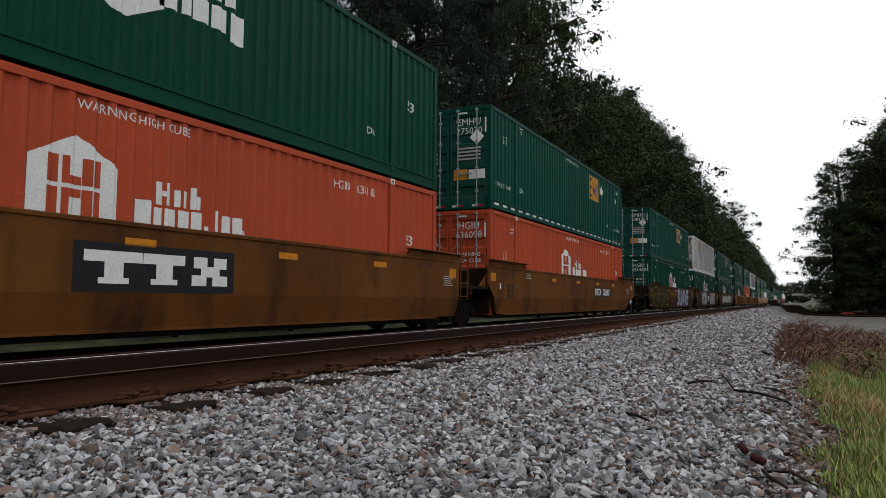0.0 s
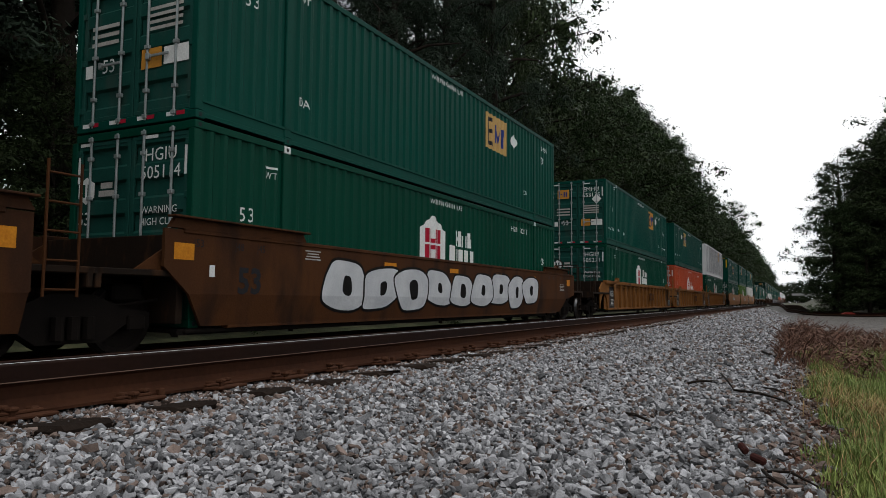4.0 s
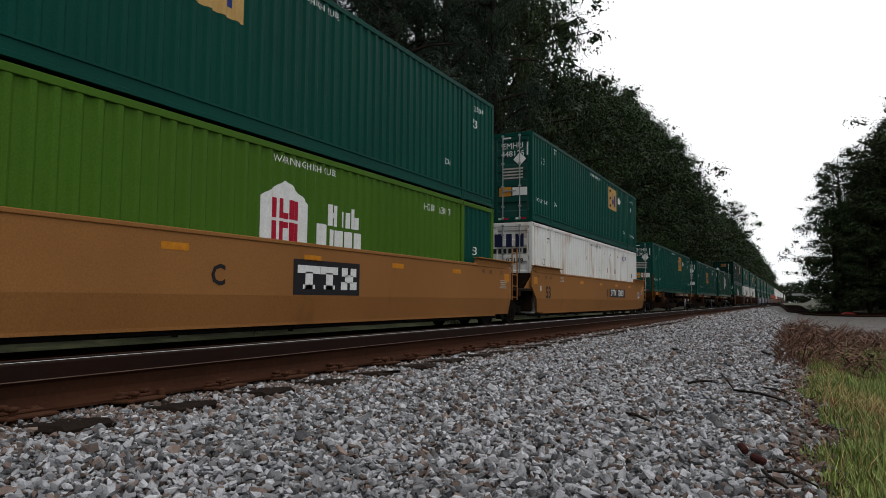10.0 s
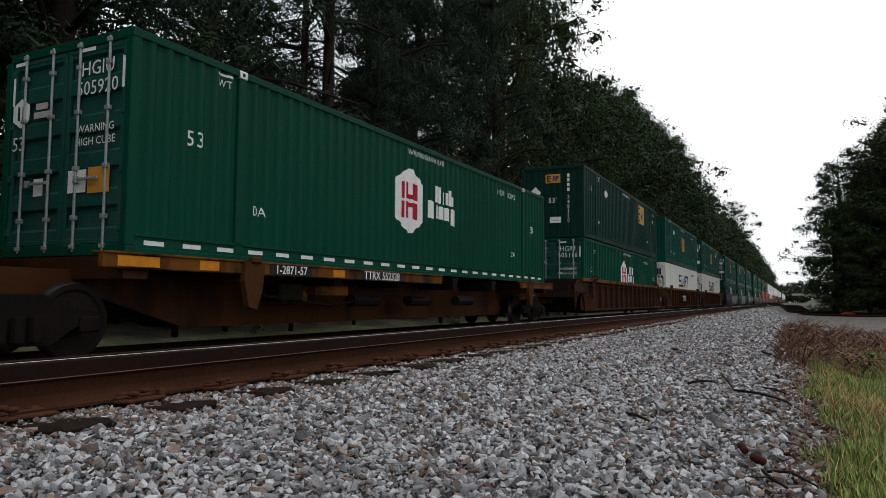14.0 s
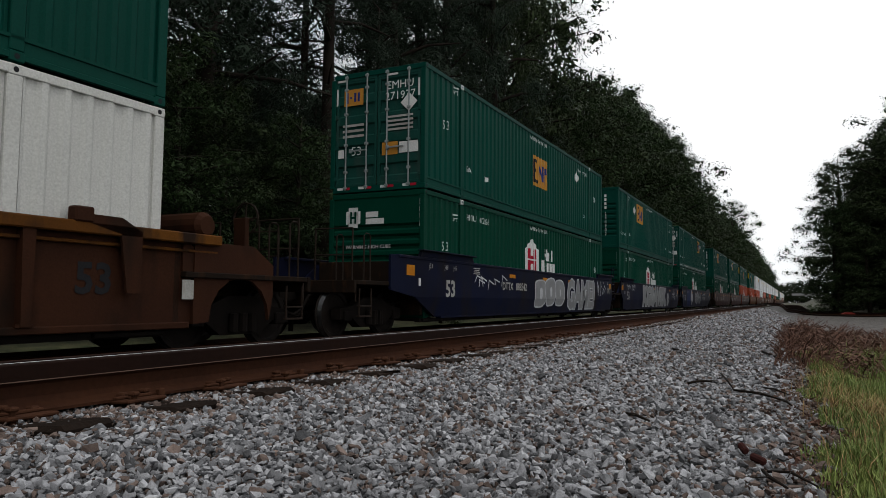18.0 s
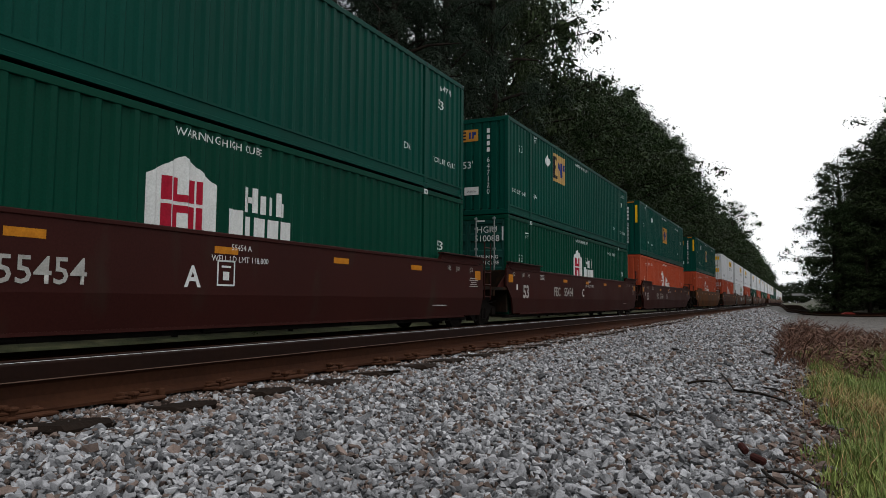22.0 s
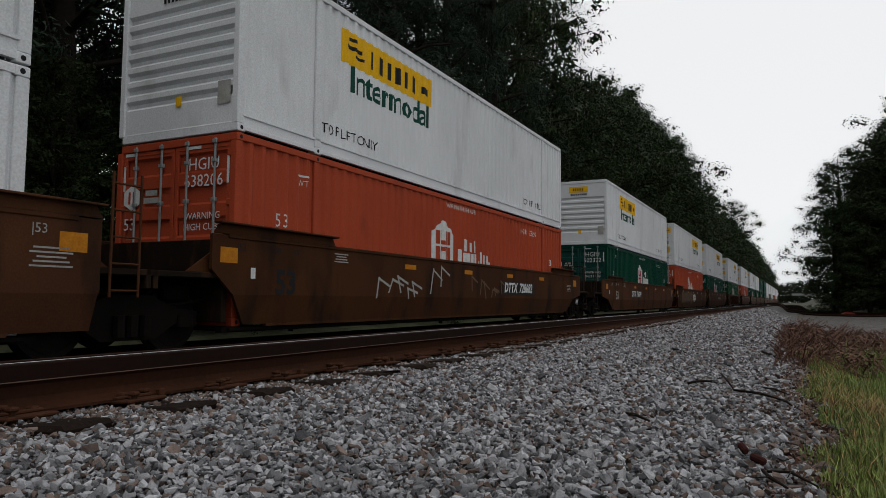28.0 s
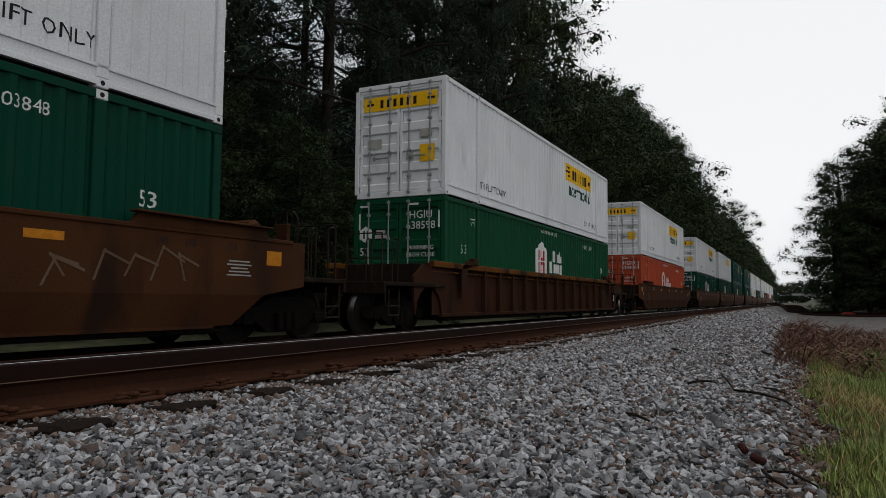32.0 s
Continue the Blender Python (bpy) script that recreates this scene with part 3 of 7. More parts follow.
def container(look_name, end, logo_x, serial, base_z, extras="", detail=True):
    """A container whose near end is at its origin; the open country side is its -y side."""
    root = thing("shipping_container", LOOKS[look_name] + (", stacked on another" if base_z > 3 else ", in a well car" if base_z < 1 else ", on a spine car"), "shipping container", "containers on the freight train")
    body = {"housebig": "house"}.get(look_name, look_name)
    mat = PAINT[body]
    upper = base_z > 0.6
    if look_name == "wrib":
        part("side_wall", plain_side(mat, False), root)
        part("side_wall", plain_side(mat, True), root)
        rib = side_ribs()
        for i in range(26):
            part("rib", rib, root, at=pose(0.42 + i * 0.6125, -WC / 2 + 0.04, 0))
    else:
        part("side_wall", corrugated_side(mat, False), root)
        part("side_wall", corrugated_side(mat, True), root)
    if look_name == "housel":
        part("patched_side", far_patch(PAINT["square"]), root, "dark green replacement side panel")
    part("roof", roof_mesh(mat), root)
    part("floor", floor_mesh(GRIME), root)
    for far in (False, True):
        part("top_rail", long_rail(mat, True, far), root)
        part("bottom_rail", long_rail(mat, False, far), root)
    bright = "w" in extras
    for x in (0.075, LC - 0.075):
        for y in (-WC / 2 + 0.062, WC / 2 - 0.062):
            part("corner_post", post_mesh(mat, 0.15), root, at=pose(x, y, 0))
    for x in (POST, LC - POST):
        part("lift_post", post_mesh(mat, 0.17), root, at=pose(x, -WC / 2 + 0.060, 0))
        for z, m in ((HC - 0.06, WHITE if bright else mat), (0.06, mat)):
            part("casting", casting_mesh(m), root, at=pose(x, -WC / 2 + 0.079, z))
    for x in (0.092, LC - 0.092) if detail else ():
        for z in (0.06, HC - 0.06):
            part("casting", casting_mesh(mat), root, at=pose(x, -WC / 2 + 0.079, z))
    part("end_beam", end_beam(mat, True), root)
    part("end_beam", end_beam(mat, False), root)
    flip = Matrix.Translation((LC, 0, 0)) @ Matrix.Rotation(math.pi, 4, "Z")
    part("end_panel", end_panel(mat, "vert"), root, at=flip)
    ink = WHITE if body != "banner" and body not in ("slant", "white", "wrib") else BLACK
    if end == "door":
        for k in (0, 1):
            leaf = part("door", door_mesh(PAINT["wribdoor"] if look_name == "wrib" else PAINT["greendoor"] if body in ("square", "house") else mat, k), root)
            s = -1 if k == 0 else 1
            for y in (0.28, 0.86):
                part("lock_rod", lock_rod_mesh(), leaf, at=pose(0.012, s * y, 0))
            part("handle", door_handle_mesh(), leaf, at=pose(0.0, s * 0.3 if k else -0.72, 1.0))
    else:
        part("end_panel", end_panel(mat, end), root)
    if not detail:
        plain_logo(root, body, logo_x, mat)
        return root
    # lettering that most of them carry, on the side
    if look_name not in ("wrib", "banner", "slant"):
        high = 2.08 if upper and not bright else 1.66
        part("size_mark", side_text("53", 0.31, 1.10, high, ink), root)
        part("size_mark", side_text("53", 0.31, LC - 1.25, high, ink), root)
        part("clearance_mark", side_text("WT", 0.15, 1.62 if bright or not upper else POST + 0.42, 2.60 if upper else 2.35, ink), root)
        part("clearance_bar", side_rects("wt%d%d" % (bright, upper), ink, ((1.62 if bright or not upper else POST + 0.42, 2.73 if upper else 2.48, 0.30, 0.035),)), root)
        part("warning_sign", warn_mesh("WARNING HIGH CUBE", 7.95, 2.67, ink), root)
    elif look_name == "wrib":
        part("warning_sign", side_rects("wr", BLACK, tuple((9.0 + i * 0.1, 2.62, 0.06, 0.10) for i in range(12)), 0.006, False), root)
    if upper and look_name not in ("wrib", "banner"):
        part("lifting_mark", side_text("DA", 0.21, POST + 0.42, 0.80, ink), root)
        part("lifting_mark", side_text("DA", 0.21, LC - POST - 0.80, 0.80, ink), root)
        if "t" in extras:
            part("lifting_sign", side_text("TOP LIFT ONLY", 0.17, 1.02, 0.74, ink), root)
            part("lifting_sign", side_text("TOP LIFT ONLY", 0.17, LC - 1.02, 0.74, ink), root)
    if body in ("house", "houseo", "housel", "housem"):
        logo_z = 1.60 if "x" in extras else 1.30
        if look_name == "housebig":
            hx, hz = 7.62, 1.79
            part("logo", side_plate("hex", hx, hz, WHITE, 1.1), root, "white house-shaped logo")
            part("logo_mark", side_plate("hexbars", hx, hz, REDDECAL, 1.1), root)
            part("name_mark", side_plate("name", 8.95, 1.76, WHITE, 0.86), root, "white blocks in place of a name")
        else:
            hexed = "x" in extras
            part("logo", side_plate("hex" if hexed else "house", logo_x, logo_z, WHITE, 0.95 if body == "houseo" else 1.0), root, "white house-shaped logo")
            part("logo_mark", side_plate("hexbars" if hexed else "hbars", logo_x, logo_z, PAINT["houseo"] if body == "houseo" else REDDECAL), root)
            part("name_mark", side_plate("inc" if body == "houseo" else "name", logo_x + (1.45 if body == "houseo" else 1.55), 1.60 if body == "houseo" else 1.68, WHITE, 0.60 if body == "houseo" else 0.76), root, "white blocks in place of a name")
        if serial and "n" not in extras:
            sx = LC - 3.72 if end == "door" else 2.62
            part("serial_number", side_text(serial, 0.22, sx + 0.80, 2.50, ink), root)
            part("owner_code", side_text("HGIU", 0.22, sx, 2.50, ink), root)
    if body in ("square", "squaredark"):
        film = FADEDECAL if "f" in extras else ORANGE
        lz = 2.13
        if abs(logo_x - 8) < 0.5:
            lz = 1.66
        part("logo_panel", side_plate("panel", logo_x, lz, film), root, "orange square logo panel")
        part("logo_mark", side_plate("e", logo_x, lz, BLACK), root)
        part("logo_mark", side_plate("mp", logo_x, lz, NAVY), root)
        dx = 12.35 if logo_x > 6.5 else 3.73
        if end != "door" and logo_x > 6:
            dx = 3.74
        part("hazard_placard", side_plate("diamond", dx, 2.2, WHITE, 1.3), root, "white diamond placard")
        if serial:
            if bright:
                part("serial_number", side_text(serial, 0.19, LC - POST - 0.72, 2.50, ink), root)
                part("owner_code", side_text("EMHU", 0.19, LC - POST - 1.42, 2.50, ink), root)
                part("notice", side_rects("np", WHITE, ((3.55, 0.74, 0.24, 0.12),)), root, "small white notice plate")
            else:
                part("serial_number", side_text(serial, 0.20, LC - 0.95, 2.50, ink), root)
    if look_name == "wrib":
        lx = logo_x
        part("logo_panel", side_rects("wl%.2f" % lx, FADEDECAL, ((lx, 2.3, 1.40, 1.0),), 0.004, False), root, "faded orange logo panel")
        part("logo_mark", side_rects("wm%.2f" % lx, NAVY, ((lx - 0.05, 2.3, 0.12, 0.55), (lx + 0.2, 2.3, 0.12, 0.55), (lx + 0.42, 2.4, 0.12, 0.35)), 0.007, False), root)
        part("logo_mark", side_rects("wn%.2f" % lx, BLACK, ((lx - 0.48, 2.3, 0.12, 0.7), (lx - 0.36, 2.58, 0.2, 0.1), (lx - 0.36, 2.3, 0.2, 0.1), (lx - 0.36, 2.0, 0.2, 0.1)), 0.007, False), root)
    if look_name == "banner":
        if "f" in extras:
            part("logo_panel", side_rects("jf", FADEDPANEL, ((logo_x, 2.22, 3.55, 0.64),)), root, "faded pale logo panel in a black frame")
            for k, r in enumerate(((0, 0.32, 3.6, 0.03), (0, -0.32, 3.6, 0.03), (-1.79, 0, 0.03, 0.61), (1.79, 0, 0.03, 0.61))):
                part("panel_frame", side_rects("jk%d" % k, BLACK, ((logo_x + r[0], 2.22 + r[1], r[2], r[3]),), 0.006), root)
        else:
            part("logo_panel", side_rects("j%.2f" % logo_x, YELLOW, ((logo_x, 2.22, 3.55, 0.64),)), root, "yellow logo panel")
        part("logo_mark", side_rects("jb%.2f" % logo_x, BLACK, tuple((logo_x - 0.75 + i * 0.34, 2.20, 0.12 + 0.06 * (i % 2), 0.36) for i in range(6)) + ((logo_x - 1.36, 2.24, 0.5, 0.08), (logo_x - 1.40, 2.40, 0.30, 0.07), (logo_x - 1.2, 2.10, 0.3, 0.06), (logo_x + 1.48, 2.20, 0.30, 0.16)), 0.007), root)
        part("side_sign", side_text("Intermodal", 0.72, logo_x + 0.1, 1.62, DKGREEN, 0.012), root, "dark green lettering")
        part("lifting_sign", side_text("TOP LIFT ONLY", 0.26, POST + 1.05, 0.52, BLACK), root)
        part("lifting_sign", side_text("TOP LIFT ONLY", 0.26, LC - POST - 1.0, 0.52, BLACK), root)
    if look_name == "slant":
        part("logo_shadow", side_rects("sy", YELLOW, tuple((logo_x + x, 1.40 + 0.02 * (i % 2), 0.62, 0.06) for i, x in enumerate((-1.95, -1.05, -0.45, 0.15, 0.75, 1.60)))), root, "yellow edge under the logo blocks")
        part("logo_mark", side_plate("slant", logo_x + 0.25, 1.88, INDIGO), root, "navy slanted logo blocks")
        part("serial_number", side_rects("sw", BLACK, tuple((LC - 3.6 + i * 0.16, 2.45, 0.10, 0.16) for i in range(10))), root)
    if look_name == "white":
        part("serial_number", side_text(serial, 0.34, LC - 2.8, 2.42, NAVY), root)
        stains = tuple((5.6 + 0.33 * i + 0.09 * ((i * 7) % 3), 1.9 + 0.35 * ((i * 5) % 4) - 0.5, 0.02 + 0.015 * (i % 3), 0.05 + 0.05 * ((i * 3) % 4)) for i in range(20))
        part("rust_stain", side_rects("rs", material_rust(), stains), root, "rust brown scrapes")
    if "d" in extras:
        part("reflector_row", side_rects("dash", WHITE, tuple((0.45 + i * 0.635, 0.168, 0.32, 0.06) for i in range(25)), -0.006, False), root, "row of white reflective dashes")
    # marks on the near end
    if end == "door":
        for r in ((-0.98, HC - 0.165, 0.28, 0.05), (0.42, HC - 0.165, 0.28, 0.05), (-1.13, 2.35, 0.05, 0.42), (1.12, 2.35, 0.05, 0.42)):
            part("reflector_strip", end_rects(WHITE, (r,)), root, at=pose(0.022, 0, 0))
        if serial and body not in ("banner", "white", "slant"):
            part("serial_number", end_text(serial, 0.27, ink), root, at=pose(0.024, -0.62, 2.20))
            part("owner_code", end_text("EMHU" if body.startswith("square") else "HGIU", 0.27, ink), root, at=pose(0.024, -0.62, 2.46))
        if body.startswith("square"):
            part("logo_panel", end_rects(ORANGE, ((-0.66, 2.30, 0.54, 0.40),)), root, at=pose(0.023, 0, 0))
            part("logo_mark", end_rects(NAVY, ((-0.62, 2.30, 0.06, 0.22), (-0.52, 2.30, 0.06, 0.22), (-0.84, 2.30, 0.06, 0.26), (-0.74, 2.30, 0.05, 0.05))), root, at=pose(0.019, 0, 0))
            part("hazard_placard", end_diamond(WHITE, 0.22), root, at=pose(0.018, -0.86, 2.02))
            part("size_mark", end_text("53", 0.30, WHITE), root, at=pose(0.02, 0.56, 0.98))
            part("data_text", end_rects(FADED, tuple((-0.66, 1.36 + 0.13 * i, 0.6, 0.06) for i in range(3)) + tuple((0.62, 1.42 + 0.10 * i, 0.7, 0.05) for i in range(4))), root, at=pose(0.022, 0, 0))
            part("sticker", end_rects(ORANGE, ((0.36, 0.98, 0.42, 0.30),)), root, "orange safety sticker", at=pose(0.021, 0, 0))
            part("sticker", end_rects(WHITE, ((0.86, 0.98, 0.50, 0.26), (-1.0, 0.95, 0.16, 0.2))), root, "white weight sticker", at=pose(0.021, 0, 0))
            part("tail_reflector", end_rects(WHITE, tuple((y, 0.10, 0.16, 0.06) for y in (-1.0, -0.4, 0.2, 0.8))), root, at=pose(0.006, 0, 0))
            part("tail_reflector", end_rects(REDDECAL, tuple((y + 0.2, 0.10, 0.16, 0.06) for y in (-1.0, -0.4, 0.2, 0.8))), root, at=pose(0.006, 0, 0))
        elif body.startswith("house"):
            part("logo", end_hexagon(WHITE, 0.21), root, at=pose(0.018, 0.94, 2.02))
            part("logo_mark", end_rects(mat, ((-0.05, 0, 0.05, 0.2), (0.05, 0, 0.05, 0.2))), root, at=pose(0.014, 0.94, 2.02))
            part("name_mark", end_rects(FADED, ((-0.50, 2.08, 0.26, 0.09), (-0.50, 1.96, 0.34, 0.09))), root, at=pose(0.023, 0, 0))
            part("warning_sign", end_text("WARNING", 0.15, ink), root, at=pose(0.02, -0.62, 1.66))
            part("warning_sign", end_text("HIGH CUBE", 0.15, ink), root, at=pose(0.02, -0.62, 1.49))
            part("size_mark", end_text("53", 0.28, ink), root, at=pose(0.02, 0.98, 1.58))
            if base_z > 1:
                part("sticker", end_rects(ORANGE, ((0.72, 0.98, 0.42, 0.34),)), root, "orange safety sticker", at=pose(0.021, 0, 0))
                part("sticker", end_rects(WHITE, ((0.30, 0.98, 0.36, 0.30), (-0.5, 0.95, 0.2, 0.24))), root, at=pose(0.021, 0, 0))
        elif body == "banner":
            part("logo_panel", end_rects(YELLOW, ((0.0, 2.40, 2.1, 0.36),)), root, "yellow logo panel", at=pose(0.022, 0, 0))
            part("logo_mark", end_rects(BLACK, tuple((-0.52 + i * 0.19, 2.39, 0.09, 0.20) for i in range(6)) + ((-0.86, 2.4, 0.2, 0.06), (0.88, 2.4, 0.2, 0.06))), root, at=pose(0.018, 0, 0))
            part("sticker", end_rects(YELLOW, ((0.78, 1.05, 0.40, 0.42),)), root, at=pose(0.02, 0, 0))
            part("sticker", end_rects(FADED, ((-0.72, 1.38, 0.42, 0.24), (0.74, 1.55, 0.34, 0.20), (0.3, 1.0, 0.2, 0.2))), root, at=pose(0.02, 0, 0))
        elif body in ("slant", "white"):
            part("logo_mark", end_rects(INDIGO, tuple((-0.95 + i * 0.36, 2.32, 0.2 + 0.08 * (i % 2), 0.42) for i in range(6))), root, at=pose(0.021, 0, 0))
            part("name_mark", end_rects(BLACK, tuple((-0.5 + i * 0.17, 1.98, 0.11, 0.16) for i in range(10))), root, at=pose(0.021, 0, 0))
            part("serial_number", end_text(serial, 0.24, BLACK), root, at=pose(0.02, -0.62, 1.66))
    else:
        dark = body in ("banner", "wrib")
        if body.startswith("square"):
            part("logo_panel", end_rects(ORANGE, ((0.02, 2.40, 0.62, 0.36),)), root, at=pose(0.022, 0, 0))
            part("logo_mark", end_rects(NAVY, ((0.06, 2.40, 0.06, 0.2), (0.16, 2.40, 0.06, 0.2), (0.22, 2.45, 0.08, 0.1))), root, at=pose(0.018, 0, 0))
            part("logo_mark", end_rects(BLACK, ((-0.2, 2.40, 0.06, 0.24), (-0.12, 2.50, 0.1, 0.05), (-0.12, 2.4, 0.1, 0.05), (-0.12, 2.30, 0.1, 0.05))), root, at=pose(0.018, 0, 0))
            part("hazard_placard", end_diamond(WHITE, 0.25), root, at=pose(0.02, 0.72, 1.85))
            part("size_mark", end_text("53'", 0.30, WHITE), root, at=pose(0.022, 0.0, 1.50))
            part("sticker", end_rects(WHITE, ((0.12, 0.72, 0.46, 0.24),)), root, "white weight sticker", at=pose(0.022, 0, 0))
            part("sticker_text", end_text("24,000 lbs", 0.075, BLACK), root, at=pose(0.018, -0.12, 0.70))
            if serial:
                for i, ch in enumerate(serial):
                    part("serial_number", end_text(ch, 0.21, WHITE), root, at=pose(0.022, -0.66, 1.62 - i * 0.19))
                part("owner_code", end_rects(WHITE, tuple((0.66, 2.50 - i * 0.19, 0.10, 0.13) for i in range(4))), root, at=pose(0.022, 0, 0))
            if "y" in extras:
                part("warning_strip", end_rects(YELLOW, ((-1.11, 2.18, 0.12, 0.95), (1.11, 2.18, 0.12, 0.95))), root, "yellow upright warning strips", at=pose(0.02, 0, 0))
                part("warning_strip", end_rects(AMBER, ((-0.7, HC - 0.07, 0.3, 0.05), (0.8, HC - 0.07, 0.4, 0.05))), root, at=pose(0.005, 0, 0))
        elif body.startswith("house"):
            part("logo", end_rects(WHITE, ((-0.62, 2.32, 0.40, 0.30), (-0.62, 2.32, 0.26, 0.48))), root, at=pose(0.022, 0, 0))
            part("logo_mark", end_rects(mat, ((-0.68, 2.32, 0.05, 0.28), (-0.56, 2.32, 0.05, 0.28), (-0.62, 2.32, 0.1, 0.05))), root, at=pose(0.018, 0, 0))
            part("name_mark", end_rects(WHITE, ((-0.10, 2.38, 0.34, 0.13), (-0.02, 2.22, 0.5, 0.13))), root, at=pose(0.022, 0, 0))
            part("warning_sign", end_text("WARNING HIGH CUBE", 0.12, WHITE), root, at=pose(0.02, 0.2, 1.62))
            for i in range(10):
                if i < 4 or serial:
                    part("serial_number", end_text(serial[i - 4], 0.15, WHITE) if i >= 4 else end_rects(WHITE, ((0, 0, 0.09, 0.12),)), root, at=pose(0.004, -1.22, 2.62 - i * 0.165 - (0.1 if i > 3 else 0)))
        elif dark:
            part("sticker", end_rects(YELLOW, ((0.0, 2.50, 0.86, 0.26),)) if body == "banner" else end_rects(FADEDECAL, ((-0.1, 2.42, 0.6, 0.42),)), root, at=pose(0.01, 0, 0))
            part("name_mark", end_rects(BLACK, tuple((-0.33 + i * 0.085, 2.27 if body == "banner" else 1.2, 0.055, 0.08) for i in range(9))), root, at=pose(0.01, 0, 0))
            if body == "banner":
                part("logo_mark", end_rects(BLACK, tuple((-0.22 + i * 0.085, 2.50, 0.045, 0.12) for i in range(6))), root, at=pose(0.006, 0, 0))
                part("vent_box", end_rects(FADED, ((1.0, 0.62, 0.26, 0.36),)), root, at=pose(0.01, 0, 0))
                part("sticker", end_rects(YELLOW, ((0.05, 0.58, 0.12, 0.16),)), root, at=pose(0.01, 0, 0))
            else:
                for i, ch in enumerate(serial):
                    part("serial_number", end_text(ch, 0.22, BLACK), root, at=pose(0.008, -0.92, 2.5 - i * 0.2))
    return root


def plain_logo(root, body, logo_x, mat):
    """The one sign that still shows on a container far down the line."""
    if body.startswith("house"):
        part("logo", side_plate("house", logo_x, 1.30, WHITE), root, "white house-shaped logo")
    elif body == "banner":
        part("logo_panel", side_rects("j%.2f" % logo_x, YELLOW, ((logo_x, 2.22, 3.55, 0.64),)), root, "yellow logo panel")
        part("logo_panel", end_rects(YELLOW, ((0.0, 2.40, 2.1, 0.36),)), root, "yellow logo panel", at=pose(0.022, 0, 0))
    elif body == "square":
        part("logo_panel", side_plate("panel", logo_x, 2.12, ORANGE), root, "orange square logo panel")
        part("hazard_placard", end_diamond(WHITE, 0.22), root, at=pose(0.018, -0.86, 2.02))
    elif body == "slant":
        part("logo_mark", side_plate("slant", logo_x, 1.80, INDIGO), root, "navy slanted logo blocks")


@cached
def material_rust():
    return material("rust_brown_scrape", (0.16, 0.07, 0.04), (0.28, 0.18, 0.12), rough=0.8, coarse=8)


@cached
def side_ribs():
    s = Shape()
    s.box(-0.045, 0.045, -0.028, 0.0, 0.2, HC - 0.11, 0.008)
    return s.mesh("rib", PAINT["ribgrey"])


# ---------------------------------------------------------------- freight cars
TRAIN_Y, WHEEL_R = 8.665, 0.457
SHEET_Y = -1.497


@cached
def wheelset_mesh():
    s = Shape()
    s.tube([(0, -0.95, 0), (0, 0.95, 0)], 0.075, 10)
    for k in (-1, 1):
        ring = [(0.11, -0.03), (0.13, 0.03), (0.36, 0.02), (0.37, 0.055)]
        s.lathe_y([(0.0, k * 0.86), (0.11, k * 0.86), (0.13, k * 0.80), (0.36, k * 0.79), (0.385, k * 0.815), (WHEEL_R - 0.004, k * 0.815)], 0, 0, 28)
        s.lathe_y([(WHEEL_R - 0.004, k * 0.815), (WHEEL_R + 0.002, k * 0.72)], 0, 0, 28, 1)
        s.lathe_y([(WHEEL_R + 0.002, k * 0.72), (WHEEL_R + 0.026, k * 0.70), (WHEEL_R + 0.026, k * 0.685), (0.385, k * 0.68), (0.36, k * 0.70), (0.13, k * 0.70), (0.11, k * 0.66)], 0, 0, 28)
        for i in range(3):
            a = i * 2.094
            s.tube([(0.24 * math.cos(a), k * 0.79, 0.24 * math.sin(a)), (0.24 * math.cos(a), k * 0.80, 0.24 * math.sin(a))], 0.03, 8)
    return s.mesh("wheelset", WHEEL, TREAD)


@cached
def truck_frame_mesh(half):
    """A cast side frame with its spring nest, between two axles."""
    s = Shape()
    b = half
    s.prism([(-b - 0.22, 0.36), (-b - 0.22, 0.56), (-b + 0.20, 0.62), (-0.30, 0.78), (0.30, 0.78), (b - 0.20, 0.62), (b + 0.22, 0.56), (b + 0.22, 0.36), (b - 0.16, 0.40), (0.42, 0.20), (-0.42, 0.20), (-b + 0.16, 0.40)], -0.10, 0.10)
    for x in (-b, b):
        s.box(x - 0.13, x + 0.13, -0.14, 0.12, 0.33, 0.52, 0.02)
    for x in (-0.2, 0.0, 0.2):
        s.tube([(x, -0.14, 0.25), (x, -0.14, 0.52)], 0.075, 8)
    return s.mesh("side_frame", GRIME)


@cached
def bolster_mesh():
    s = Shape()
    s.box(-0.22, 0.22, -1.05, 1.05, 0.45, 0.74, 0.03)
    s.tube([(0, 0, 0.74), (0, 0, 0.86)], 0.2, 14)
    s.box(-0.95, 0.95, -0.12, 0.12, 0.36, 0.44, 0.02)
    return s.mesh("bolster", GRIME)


WHEELS = []


def truck(parent, x, half=0.89):
    t = part("truck", bolster_mesh(), parent, at=pose(x, 0, 0))
    for y in (-0.98, 0.98):
        part("side_frame", truck_frame_mesh(half), t, at=pose(0, y, 0))
    for dx in (-half, half):
        w = part("wheelset", wheelset_mesh(), t, "steel wheelset with bright worn treads")
        w.matrix_parent_inverse = Matrix.Translation((dx, 0, WHEEL_R))
        WHEELS.append(w)


